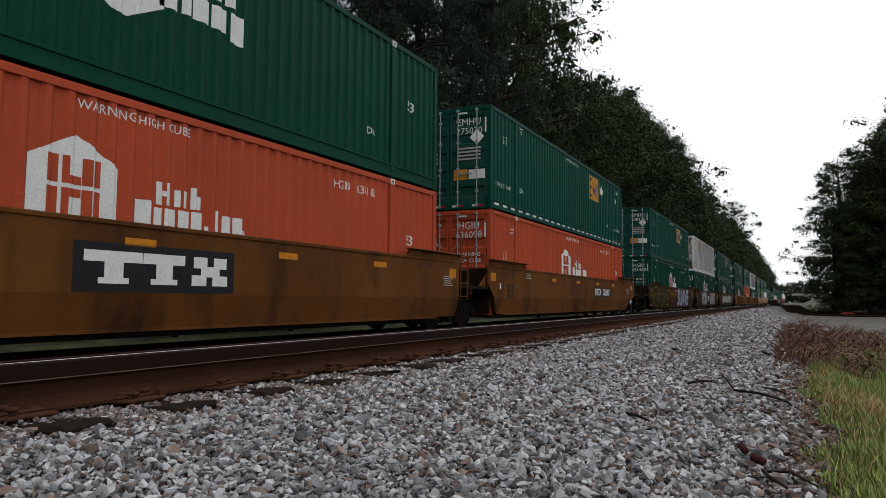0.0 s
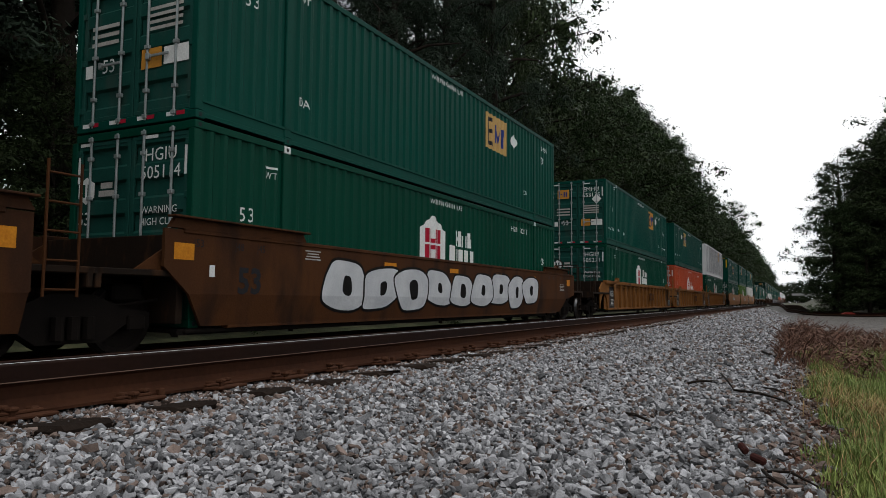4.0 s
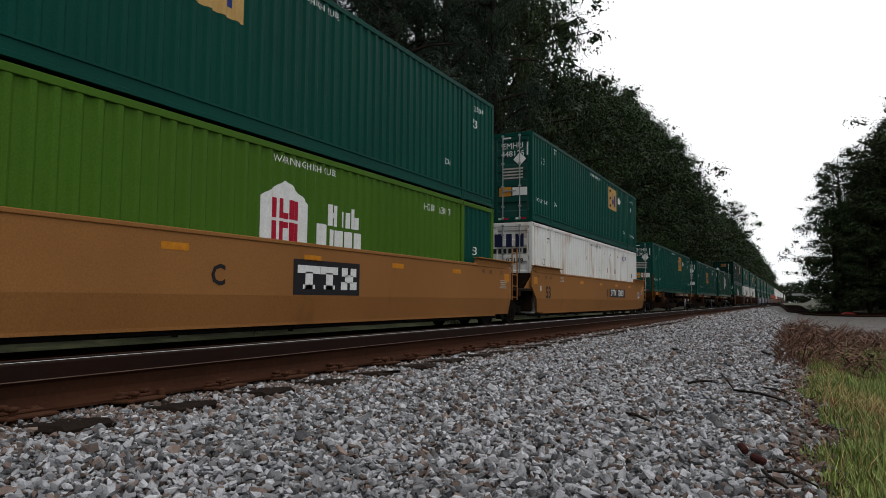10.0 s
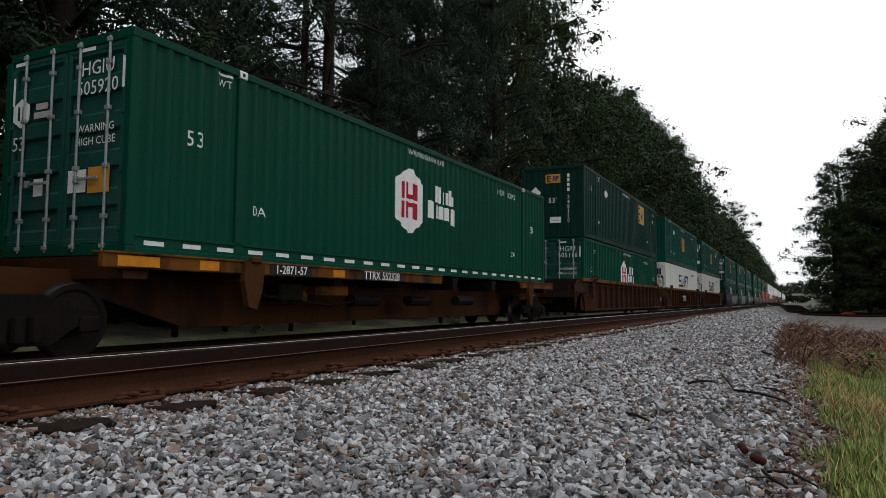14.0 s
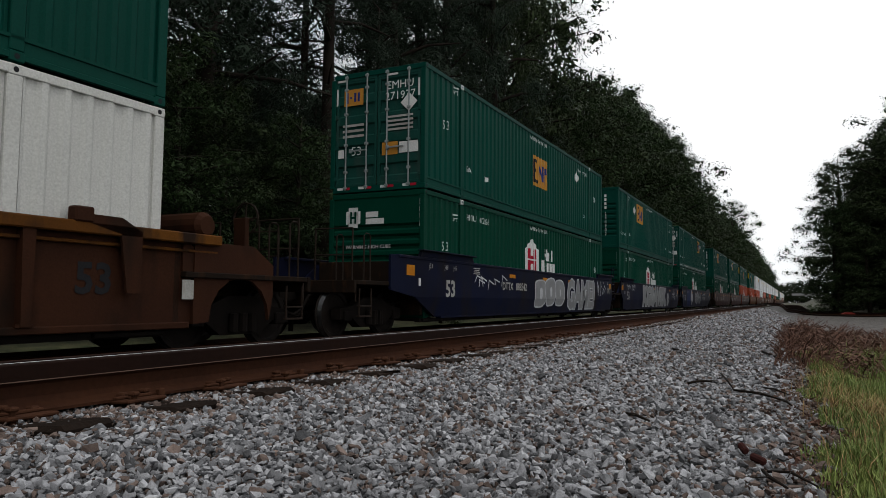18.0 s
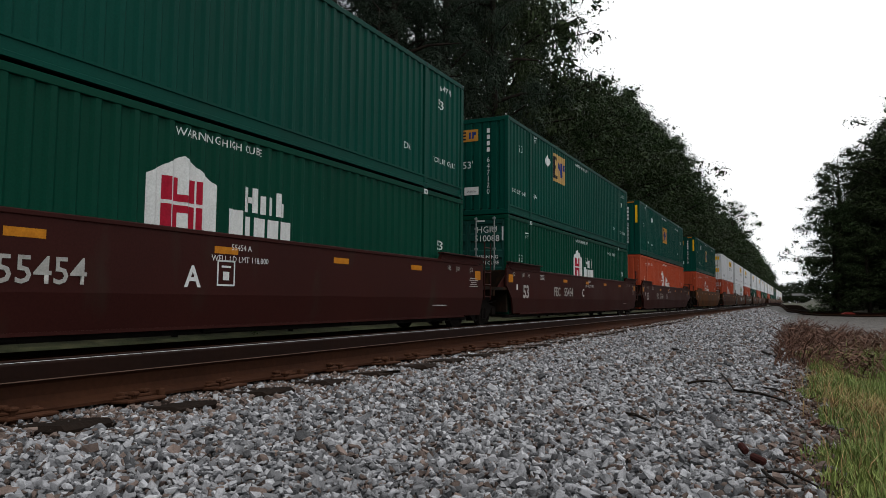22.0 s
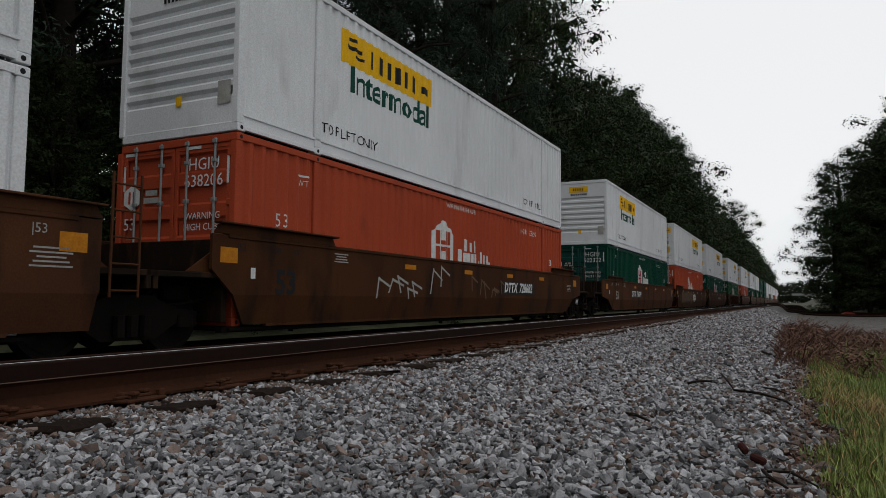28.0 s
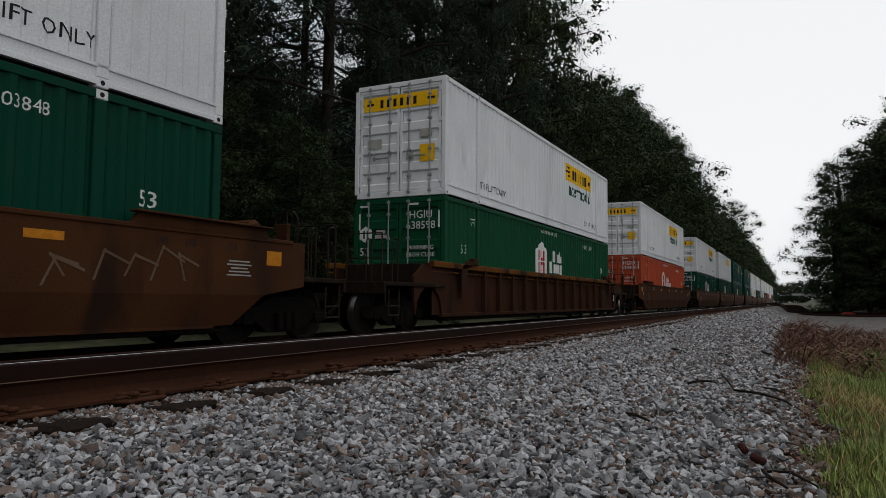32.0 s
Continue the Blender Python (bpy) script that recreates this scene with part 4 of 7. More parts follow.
@cached
def well_side_mesh(mat, x0, x1, far, slope0, slope1):
    """The smooth plate side: an upright upper strip, a lower strip that leans in, bottom flange; cut up over the trucks at both ends."""
    s = Shape()
    k = 1 if far else -1
    zt, zm, zb, o, i = 1.645, 0.80, 0.365, 1.497, 1.42
    a0, a1 = x0 + 1.0, x1 - 0.95
    ring = lambda x, z, y: (x, k * y, z)
    vs = [ring(x0, zt, o), ring(x0, 0.94, o), ring(a0, zm, o), ring(0.30, zb, i), ring(LC + 0.15, zb, i), ring(a1, zm, o), ring(x1, 0.94, o), ring(x1, zt, o)]
    if not slope0:
        vs[1], vs[2] = ring(x0, 1.15, o), ring(x0 + 0.42, zm, o)
        vs[3] = ring(x0 + 0.72, zb, i)
    if not slope1:
        vs[6], vs[5] = ring(x1, zm, o), ring(x1 - 0.02, zm - 0.01, o)
        vs[4] = ring(x1 - 0.06, zb, i)
    back = [(x, y - k * 0.05, z) for x, y, z in vs]
    n = 8
    s.add(vs + back, [(0, 1, 2, 5, 6, 7), (2, 3, 4, 5), (8, 15, 14, 13, 10, 9), (10, 13, 12, 11)] + [(j, (j + 1) % n, n + (j + 1) % n, n + j) for j in range(n)])
    s.box(0.6, LC - 0.2, *(sorted((k * 1.43, k * 1.30))), 0.33, 0.372)
    return s.mesh("side_sheet", mat)


@cached
def chord_mesh(mat, x0, x1, far):
    s = Shape()
    y = sorted(((1 if far else -1) * 1.515, (1 if far else -1) * 1.36))
    s.box(x0, x1, y[0], y[1], 1.60, 1.665, 0.012)
    return s.mesh("top_chord", mat)


@cached
def lid_mesh(mat, x0, x1):
    """The raised coaming over the end of the well."""
    s = Shape()
    s.prism([(x0, 1.66), (x0 + 0.08, 1.79), (x1 - 0.1, 1.81), (x1, 1.66)], -1.515, -1.44)
    s.box(x0, x1, -1.60, -1.44, 1.795, 1.825, 0.008)
    return s.mesh("end_coaming", mat)


@cached
def deck_mesh(mat, n):
    s = Shape()
    s.box(0.07, n - 0.09, -1.46, 1.46, 1.02, 1.10, 0.01)
    return s.mesh("deck", mat)


@cached
def bulkhead_mesh(mat):
    s = Shape()
    s.box(-0.05, 0.06, -1.36, 1.36, 0.40, 1.60, 0.01)
    return s.mesh("bulkhead", mat)


@cached
def sill_mesh(mat, n):
    s = Shape()
    s.box(0.07, n - 0.09, -0.38, 0.38, 0.62, 1.015, 0.02)
    return s.mesh("centre_sill", mat)


@cached
def brace_mesh(mat, n):
    s = Shape()
    s.prism([(0.065, 1.105), (0.065, 1.55), (min(n, 0.75), 1.105)], -0.02, 0.02)
    return s.mesh("brace", mat)


@cached
def end_sill_mesh(mat, n):
    s = Shape()
    s.box(n - 0.08, n, -1.46, 1.46, 0.86, 1.10, 0.01)
    return s.mesh("end_sill", mat)


def end_platform(root, mat, n, m):
    """The deck over the truck with its sill, bulkhead and slanted braces; n is its length."""
    part("deck", deck_mesh(ENDSTEEL, n), root, at=m)
    part("bulkhead", bulkhead_mesh(ENDSTEEL), root, at=m)
    part("centre_sill", sill_mesh(ENDSTEEL, n), root, at=m)
    part("end_sill", end_sill_mesh(ENDSTEEL, n), root, at=m)
    for y in (-1.38, 1.38):
        part("brace", brace_mesh(mat, n), root, at=m @ Matrix.Translation((0, y, 0)))


@cached
def handrail_mesh(h):
    s = Shape()
    s.tube([(0, 0, 0), (0, 0, h), (0.06, 0, h + 0.05), (0.16, 0, h + 0.05), (0.22, 0, h), (0.22, 0, 0)], 0.016, 6)
    return s.mesh("handrail", IRON)


@cached
def ladder_mesh(mat):
    s = Shape()
    for x in (-0.2, 0.2):
        s.tube([(x, 0, 0), (x, 0, 1.5)], 0.018, 6)
    for i in range(5):
        s.tube([(-0.2, 0, 0.08 + i * 0.32), (0.2, 0, 0.08 + i * 0.32)], 0.014, 6)
    return s.mesh("ladder", mat)


@cached
def coupler_mesh():
    s = Shape()
    s.box(-0.45, 0.45, -0.09, 0.09, 0.72, 0.90, 0.02)
    s.box(-0.18, 0.18, -0.17, 0.17, 0.66, 0.96, 0.05)
    s.tube([(-0.40, -0.3, 0.75), (-0.15, -0.3, 0.42), (0.15, -0.3, 0.42), (0.40, -0.3, 0.75)], 0.03, 6)
    return s.mesh("coupler", GRIME)


@cached
def brake_wheel_mesh():
    s = Shape()
    pts = [(0, 0.26 * math.cos(a), 0.26 * math.sin(a)) for a in np.linspace(0, 2 * math.pi, 17)]
    s.tube(pts, 0.018, 6, caps=False)
    for a in range(4):
        s.tube([(0, 0, 0), (0, 0.26 * math.cos(a * 1.571), 0.26 * math.sin(a * 1.571))], 0.014, 5)
    s.tube([(-0.03, 0, 0), (0.15, 0, 0)], 0.03, 8)
    return s.mesh("brake_wheel", IRON)


@cached
def tank_mesh(mat):
    s = Shape()
    s.tube([(0, -0.75, 0), (0, -0.68, 0), (0, 0.68, 0), (0, 0.75, 0)], [0.14, 0.2, 0.2, 0.14], 14)
    return s.mesh("air_tank", mat)


@cached
def well_floor_mesh():
    s = Shape()
    for x0 in (-0.1, 4.0, 7.6, 11.2, 15.2):
        s.box(x0, x0 + 1.0, -1.36, 1.36, 0.27, 0.325, 0.01)
    for y in (-1.30, 1.18):
        s.box(-0.2, LC + 0.2, y, y + 0.12, 0.25, 0.33)
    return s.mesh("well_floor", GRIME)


@cached
def car_rects(mat, rects, y=SHEET_Y - 0.004):
    return side_flat(mat, rects, y)


def side_flat(mat, rects, y):
    s = Shape()
    for r in rects:
        s.add([(x, y, z) for x, z in rect(*r)], [(0, 1, 2, 3)])
    return s.mesh("marking", mat)


@cached
def car_text(text, size, mat, width=0.0, slant=0.0):
    me = letters(text, size, "", width, slant).copy()
    me.materials.clear()
    me.materials.append(mat)
    return me


CAR_WORDS = {"gold": "gold-brown weathered", "rusty": "rust-streaked brown", "tan": "tan-yellow", "yellow": "faded yellow ribbed-side", "brown": "grimy dark brown", "umber": "grimy dark brown ribbed-side",
             "maroon": "clean maroon brown", "blue": "dark blue graffiti-covered", "spine": "grimy yellow"}


def well_car(paint, style, before, after, marks, detail=True):
    """One well of a double-stack car. Its container's near end is at the origin; before, after: the gaps to its neighbours."""
    mat = PAINT[paint]
    own0, own1 = before > 5, after > 5
    x0 = -1.75 if own0 else -0.62
    x1 = LC + (1.70 if own1 else 0.80)
    root = thing("well_car", "%s steel well car of a freight train" % CAR_WORDS[paint], "freight car", "cars of the freight train")
    if style == "smooth":
        for far in (False, True):
            part("side_sheet", well_side_mesh(mat, x0, x1, far, own0, own1), root)
            part("top_chord", chord_mesh(mat, x0 + 0.3, x1 - 0.3, far), root)
        part("end_coaming", lid_mesh(mat, -0.55, 2.25), root)
        part("end_coaming", lid_mesh(mat, LC - 1.65, LC + 0.80), root)
    else:
        for far in (False, True):
            part("side_sheet", ribbed_sheet(mat, far), root)
            part("top_chord", ribbed_chord(mat if paint == "yellow" else PAINT["spine"], far), root)
            part("bottom_chord", ribbed_bottom(mat, far), root)
        rib = ribbed_post(mat)
        for i in range(13):
            part("side_post", rib, root, at=pose(2.06 + i * 1.02, 0, 0))
        for x, k in ((1.35, 1), (LC - 1.25, -1)):
            part("end_bracket", ribbed_bracket(mat, k), root, at=pose(x, 0, 0))
        for x in (0.45, LC - 0.1) if paint == "yellow" else ():
            part("data_panel", car_rects(BLACK, ((0, 0.90, 0.95, 0.92),), -1.40), root, "black data panel", at=pose(x, 0, 0))
            part("data_text", car_rects(WHITE, tuple((0.05 * (i % 2), 0.56 + i * 0.06, 0.56 - 0.1 * (i % 3), 0.022) for i in range(5)), -1.405), root, at=pose(x, 0, 0))
        if paint == "umber":
            part("data_plate", car_rects(FADED, ((LC + 0.35, 0.86, 0.20, 0.26),), -1.44), root, "pale data plate")
        else:
            part("load_mark", car_text("125T", 0.36, WHITE), root, at=pose(0.45, -1.41, 1.05))
        part("size_mark", car_text("53", 0.50, BLACK, 0.015), root, at=pose(LC - 1.0, -1.37, 0.95))
        part("end_web", ribbed_web(mat), root, at=pose(-0.05, 0, 0))
        part("end_web", ribbed_web(mat), root, at=Matrix.Translation((LC + 0.42, 0, 0)) @ Matrix.Diagonal((-1, 1, 1, 1)))
    part("well_floor", well_floor_mesh(), root)
    for x, own, k in ((-0.22, own0, -1), (LC + 0.22, own1, 1)):
        end = Matrix.Translation((x, 0, 0)) @ Matrix.Diagonal((k, 1, 1, 1))
        if own:
            part("uncoupling_lever", lever_mesh(), root, at=end)
            part("air_hose", hose_mesh(), root, at=end)
            part("end_step", step_mesh(), root, at=end)
            part("guard_rail", guard_mesh(), root, at=end)
        part("brake_rod", rod_mesh(), root, at=end)
    n0, n1 = (2.75, 1.45)
    flip = Matrix.Rotation(math.pi, 4, "Z")
    end_platform(root, mat, n0 if own0 else n1, Matrix.Translation((-0.22, 0, 0)) @ flip)
    end_platform(root, mat, n0 if own1 else n1, pose(LC + 0.22, 0, 0))
    if own0:
        truck(root, -1.75)
        part("coupler", coupler_mesh(), root, at=pose(-3.25, 0, 0))
        for y in (-1.38, -0.75):
            part("handrail", handrail_mesh(0.85), root, at=pose(-2.55, y, 1.10))
    if own1:
        truck(root, LC + 1.75)
        part("coupler", coupler_mesh(), root, at=pose(LC + 3.25, 0, 0))
        part("brake_wheel", brake_wheel_mesh(), root, at=pose(LC + 2.30, -0.62, 2.05))
        part("air_tank", tank_mesh(mat), root, at=pose(LC + 1.05, -0.3, 1.80))
        part("tank_stand", tank_stand(mat), root, at=pose(LC + 1.05, 0, 0))
        part("brake_mast", brake_mast(mat), root, at=pose(LC + 1.05, 0, 0))
        part("handrail", handrail_mesh(0.85), root, at=pose(LC + 2.5, -1.38, 1.10))
        part("handrail", handrail_mesh(0.85), root, at=pose(LC + 2.5, -0.95, 1.10))
    else:
        truck(root, LC + after / 2)
        part("ladder", ladder_mesh(mat), root, at=pose(LC + 1.15, -1.47, 0.75))
    for x in ((4.95, 7.85, 10.65, 13.4) if style == "smooth" else ()):
        part("reflector", car_rects(AMBER, ((0, 1.42, 0.46, 0.10),)), root, "amber reflective strip", at=pose(x, 0, 0))
    if style == "smooth":
        part("size_mark", car_text("53", 0.52, marks["size53"], 0.015), root, at=pose(0.95, SHEET_Y - 0.006, 0.98))
        for text, x in (("53", -0.05), ("48", 0.72), ("45", 1.18), ("45", LC - 1.18), ("48", LC - 0.72), ("53", LC + 0.05)):
            part("size_tick", car_text("|" + text, 0.15, marks["size53"]), root, at=pose(x, SHEET_Y - 0.006, 1.48))
        part("end_reflector", car_rects(AMBER, ((0, 1.36, 0.34, 0.22),)), root, "amber reflector plate", at=pose(-0.95 if own0 else -0.3, 0, 0))
        part("end_reflector", car_rects(AMBER, ((0, 1.36, 0.34, 0.22),)), root, "amber reflector plate", at=pose(LC + (0.95 if own1 else 0.45), 0, 0))
        part("data_text", car_rects(FADED, tuple((0.0, 1.08 + i * 0.05, 0.5 - 0.08 * (i % 3), 0.02) for i in range(5))), root, at=pose(LC + 0.2, 0, 0))
        part("data_text", car_rects(FADED, tuple((0.0, 1.40 + i * 0.045, 0.42 - 0.06 * (i % 3), 0.02) for i in range(4))), root, at=pose(2.45, 0, 0))
        part("data_plate", car_rects(WHITE, ((0.0, 1.12, 0.10, 0.16),)), root, at=pose(-0.55 if own0 else 0.2, 0, 0))
    return root


@cached
def lever_mesh():
    s = Shape()
    s.tube([(2.62, -1.40, 0.70), (2.62, -1.40, 1.0), (2.66, -1.30, 1.02), (2.66, -0.2, 0.98), (2.75, -0.1, 0.92)], 0.016, 6)
    return s.mesh("uncoupling_lever", IRON)


@cached
def hose_mesh():
    s = Shape()
    s.tube([(2.60, -0.45, 0.84), (2.80, -0.46, 0.80), (2.95, -0.42, 0.55), (3.10, -0.36, 0.45), (3.26, -0.32, 0.50)], 0.032, 7)
    return s.mesh("air_hose", GRIME)


@cached
def step_mesh():
    """A hanging sill step at the corner."""
    s = Shape()
    s.tube([(2.15, -1.44, 0.95), (2.15, -1.44, 0.42), (2.55, -1.44, 0.42), (2.55, -1.44, 0.95)], 0.018, 6)
    s.box(2.15, 2.55, -1.46, -1.38, 0.60, 0.63, 0.006)
    s.box(2.15, 2.55, -1.46, -1.38, 0.41, 0.44, 0.006)
    return s.mesh("end_step", IRON)


@cached
def guard_mesh():
    """The railing across the end platform."""
    s = Shape()
    for y in (-1.30, -0.45, 0.45, 1.30):
        s.tube([(2.60, y, 1.10), (2.60, y, 2.08)], 0.017, 6)
    for z in (1.58, 2.08):
        s.tube([(2.60, -1.30, z), (2.60, -0.45, z)], 0.015, 6)
        s.tube([(2.60, 0.45, z), (2.60, 1.30, z)], 0.015, 6)
    return s.mesh("guard_rail", IRON)


@cached
def rod_mesh():
    s = Shape()
    s.tube([(0.1, -1.05, 0.72), (0.6, -1.05, 0.66), (1.2, -1.02, 0.60)], 0.02, 6)
    s.tube([(0.12, -0.7, 0.98), (0.12, -0.7, 0.80), (0.9, -0.7, 0.74)], 0.025, 6)
    s.box(0.25, 0.7, -0.95, -0.65, 0.70, 0.92, 0.03)
    return s.mesh("brake_rod", GRIME)


@cached
def tank_stand(mat):
    s = Shape()
    s.box(-0.22, 0.22, -0.9, 0.4, 1.10, 1.60, 0.015)
    return s.mesh("tank_stand", mat)


@cached
def brake_mast(mat):
    s = Shape()
    s.box(1.1, 1.2, -0.75, -0.5, 1.10, 2.05, 0.01)
    return s.mesh("brake_mast", mat)


@cached
def ribbed_sheet(mat, far):
    s = Shape()
    k = 1 if far else -1
    y = sorted((k * 1.36, k * 1.33))
    s.box(-0.75, LC + 0.75, y[0], y[1], 0.40, 1.50)
    return s.mesh("side_sheet", mat)


@cached
def ribbed_chord(mat, far):
    s = Shape()
    k = 1 if far else -1
    y = sorted((k * 1.50, k * 1.34))
    s.box(-0.9, LC + 0.9, y[0], y[1], 1.475, 1.615, 0.015)
    s.box(-0.9, LC + 0.9, *(sorted((k * 1.42, k * 1.36))), 1.36, 1.40, 0.008)
    return s.mesh("top_chord", mat)


@cached
def ribbed_bottom(mat, far):
    s = Shape()
    k = 1 if far else -1
    y = sorted((k * 1.44, k * 1.30))
    s.box(-0.4, LC + 0.4, y[0], y[1], 0.345, 0.43, 0.012)
    return s.mesh("bottom_chord", mat)


@cached
def ribbed_post(mat):
    s = Shape()
    s.prism([(-0.05, 0.43), (0.05, 0.43), (0.075, 1.475), (-0.075, 1.475)], -1.47, -1.36)
    s.box(-0.10, 0.10, -1.46, -1.42, 0.425, 0.46)
    return s.mesh("side_post", mat)


@cached
def ribbed_bracket(mat, k):
    s = Shape()
    s.prism([(0, 1.615), (0, 1.70), (k * -0.5, 1.70), (k * -0.8, 1.55), (k * -0.8, 0.8), (k * -0.6, 0.8), (k * -0.5, 1.5)], -1.50, -1.46)
    s.box(-0.12, 0.12, -1.52, -1.36, 1.60, 1.78, 0.02)
    return s.mesh("end_bracket", mat)


@cached
def ribbed_web(mat):
    """The arched plate over the wheels at the end of a ribbed car."""
    s = Shape()
    arch = [(-0.95 + 0.62 * math.cos(a), 0.42 + 0.62 * math.sin(a)) for a in np.linspace(0, math.pi, 9)]
    s.prism([(-0.05, 0.40)] + arch + [(-1.65, 0.80), (-1.65, 1.25), (-1.2, 1.52), (-0.05, 1.52)], -1.42, -1.36)
    return s.mesh("end_web", mat)


@cached
def spine_beam_mesh(mat):
    s = Shape()
    s.prism([(-1.6, 1.10), (LC + 1.6, 1.10), (LC + 1.6, 0.78), (LC - 0.4, 0.72), (LC - 1.8, 0.30), (1.8, 0.30), (0.4, 0.72), (-1.6, 0.78)], -0.42, 0.42)
    return s.mesh("spine_beam", mat)


@cached
def spine_edge_mesh(mat, x0, x1):
    s = Shape()
    s.box(x0, x1, -1.50, -1.40, 1.10, 1.275, 0.012)
    s.box(x0, x1, -1.52, -1.30, 1.27, 1.30, 0.006)
    return s.mesh("edge_beam", mat)


@cached
def spine_arm_mesh(mat, w):
    s = Shape()
    s.prism([(-w / 2, 0.98), (w / 2, 0.98), (w / 2 + 0.06, 1.26), (-w / 2 - 0.06, 1.26)], -1.38, 1.38)
    return s.mesh("cross_arm", mat)


def spine_car(before, after):
    mat = PAINT["spine"]
    lead = before > 4.5
    root = thing("spine_car", "grimy yellow skeleton spine car with open deck", "freight car", "cars of the freight train")
    # beam takes the darker brown paint to imitate shade under the container
    part("spine_beam", spine_beam_mesh(PAINT["rusty"]), root)
    if lead:
        part("edge_beam", spine_edge_mesh(mat, -0.45, 0.95), root)
        part("edge_beam", spine_edge_mesh(mat, 0.97, 2.35), root, at=pose(0, 0.02, -0.10))
        part("edge_beam", spine_edge_mesh(mat, 7.2, LC + 0.3), root)
        signs, patches = ((9.45, 1.65, "TTRX 552328"), (12.41, 1.06, "1-2871-57")), (11.5, 14.9)
    else:
        part("edge_beam", spine_edge_mesh(mat, -0.45, 8.3), root)
        part("edge_beam", spine_edge_mesh(mat, LC - 2.6, LC + 0.3), root)
        signs = ((2.95, 1.05, "1-2871-57"), (5.7, 1.52, "TTRX 552328")) if after > 4.5 else ((4.2, 2.25, "ALL PURPOSE SPINE CAR"),)
        patches = (1.2, 4.25) if after > 4.5 else (1.4, 6.6)
    for x in (0.1, 2.05, LC - 2.0, LC - 0.15):
        part("cross_arm", spine_arm_mesh(PAINT["rusty"], 0.35), root, at=pose(x, 0, 0))
    for x in (2.05, LC - 2.0):
        part("hanger", spine_hanger_mesh(PAINT["rusty"]), root, at=pose(x, 0, 0))
    # inner arms coloured near black, as recessed in shade
    for x in (4.4, 6.6, 9.2, 11.6):
        part("cross_arm", spine_arm_mesh(GRIME, 0.2), root, at=pose(x, 0, 0))
    part("reflector", car_rects(AMBER, ((0.05, 1.19, 0.62, 0.13),), -1.505), root, "amber reflective strip")
    for x, w, text in signs:
        part("sign_plate", car_rects(BLACK, ((x, 1.19, w, 0.15),), -1.505), root, "black sign plate")
        part("sign_text", car_text(text, w / len(text) * 1.62, WHITE, 0.003), root, at=pose(x, -1.51, 1.19))
    for x in patches:
        part("paint_patch", car_rects(AMBER, ((x, 1.19, 0.36, 0.13),), -1.505), root, "orange touched-up paint patch")
    part("brake_gear", spine_gear(), root)
    part("brake_cylinder", spine_cylinder(PAINT["spine"]), root)
    if lead:
        truck(root, 0.45)
        part("coupler", coupler_mesh(), root, at=pose(-2.4, 0, 0))
        part("ladder", ladder_mesh(mat), root, at=pose(-0.9, -1.45, 0.75))
    truck(root, LC + (-0.45 if after > 4.5 else after / 2))
    return root


@cached
def spine_hanger_mesh(mat):
    s = Shape()
    s.prism([(-0.12, 0.62), (0.06, 0.58), (0.16, 0.85), (0.22, 1.28), (-0.20, 1.28), (-0.22, 1.0)], -1.56, -1.46)
    s.box(-0.10, 0.10, -1.60, -1.50, 1.26, 1.36, 0.02)
    return s.mesh("hanger", mat)


@cached
def spine_cylinder(mat):
    s = Shape()
    s.tube([(3.3, -0.95, 0.78), (3.9, -0.95, 0.78)], 0.14, 12)
    s.box(4.0, 5.0, -1.2, -0.7, 0.80, 0.98, 0.02)
    return s.mesh("brake_cylinder", mat)


@cached
def spine_gear():
    s = Shape()
    for x in (5.2, 7.4, 9.8):
        s.tube([(x, -1.1, 0.72), (x + 0.9, -1.1, 0.72)], 0.12, 10)
    s.tube([(2.6, -1.2, 0.80), (4.5, -1.15, 0.62), (6.2, -1.2, 0.84), (8.0, -1.2, 0.8)], 0.025, 6)
    s.box(3.0, 3.6, -1.25, -0.9, 0.70, 1.0, 0.03)
    return s.mesh("brake_gear", GRIME)


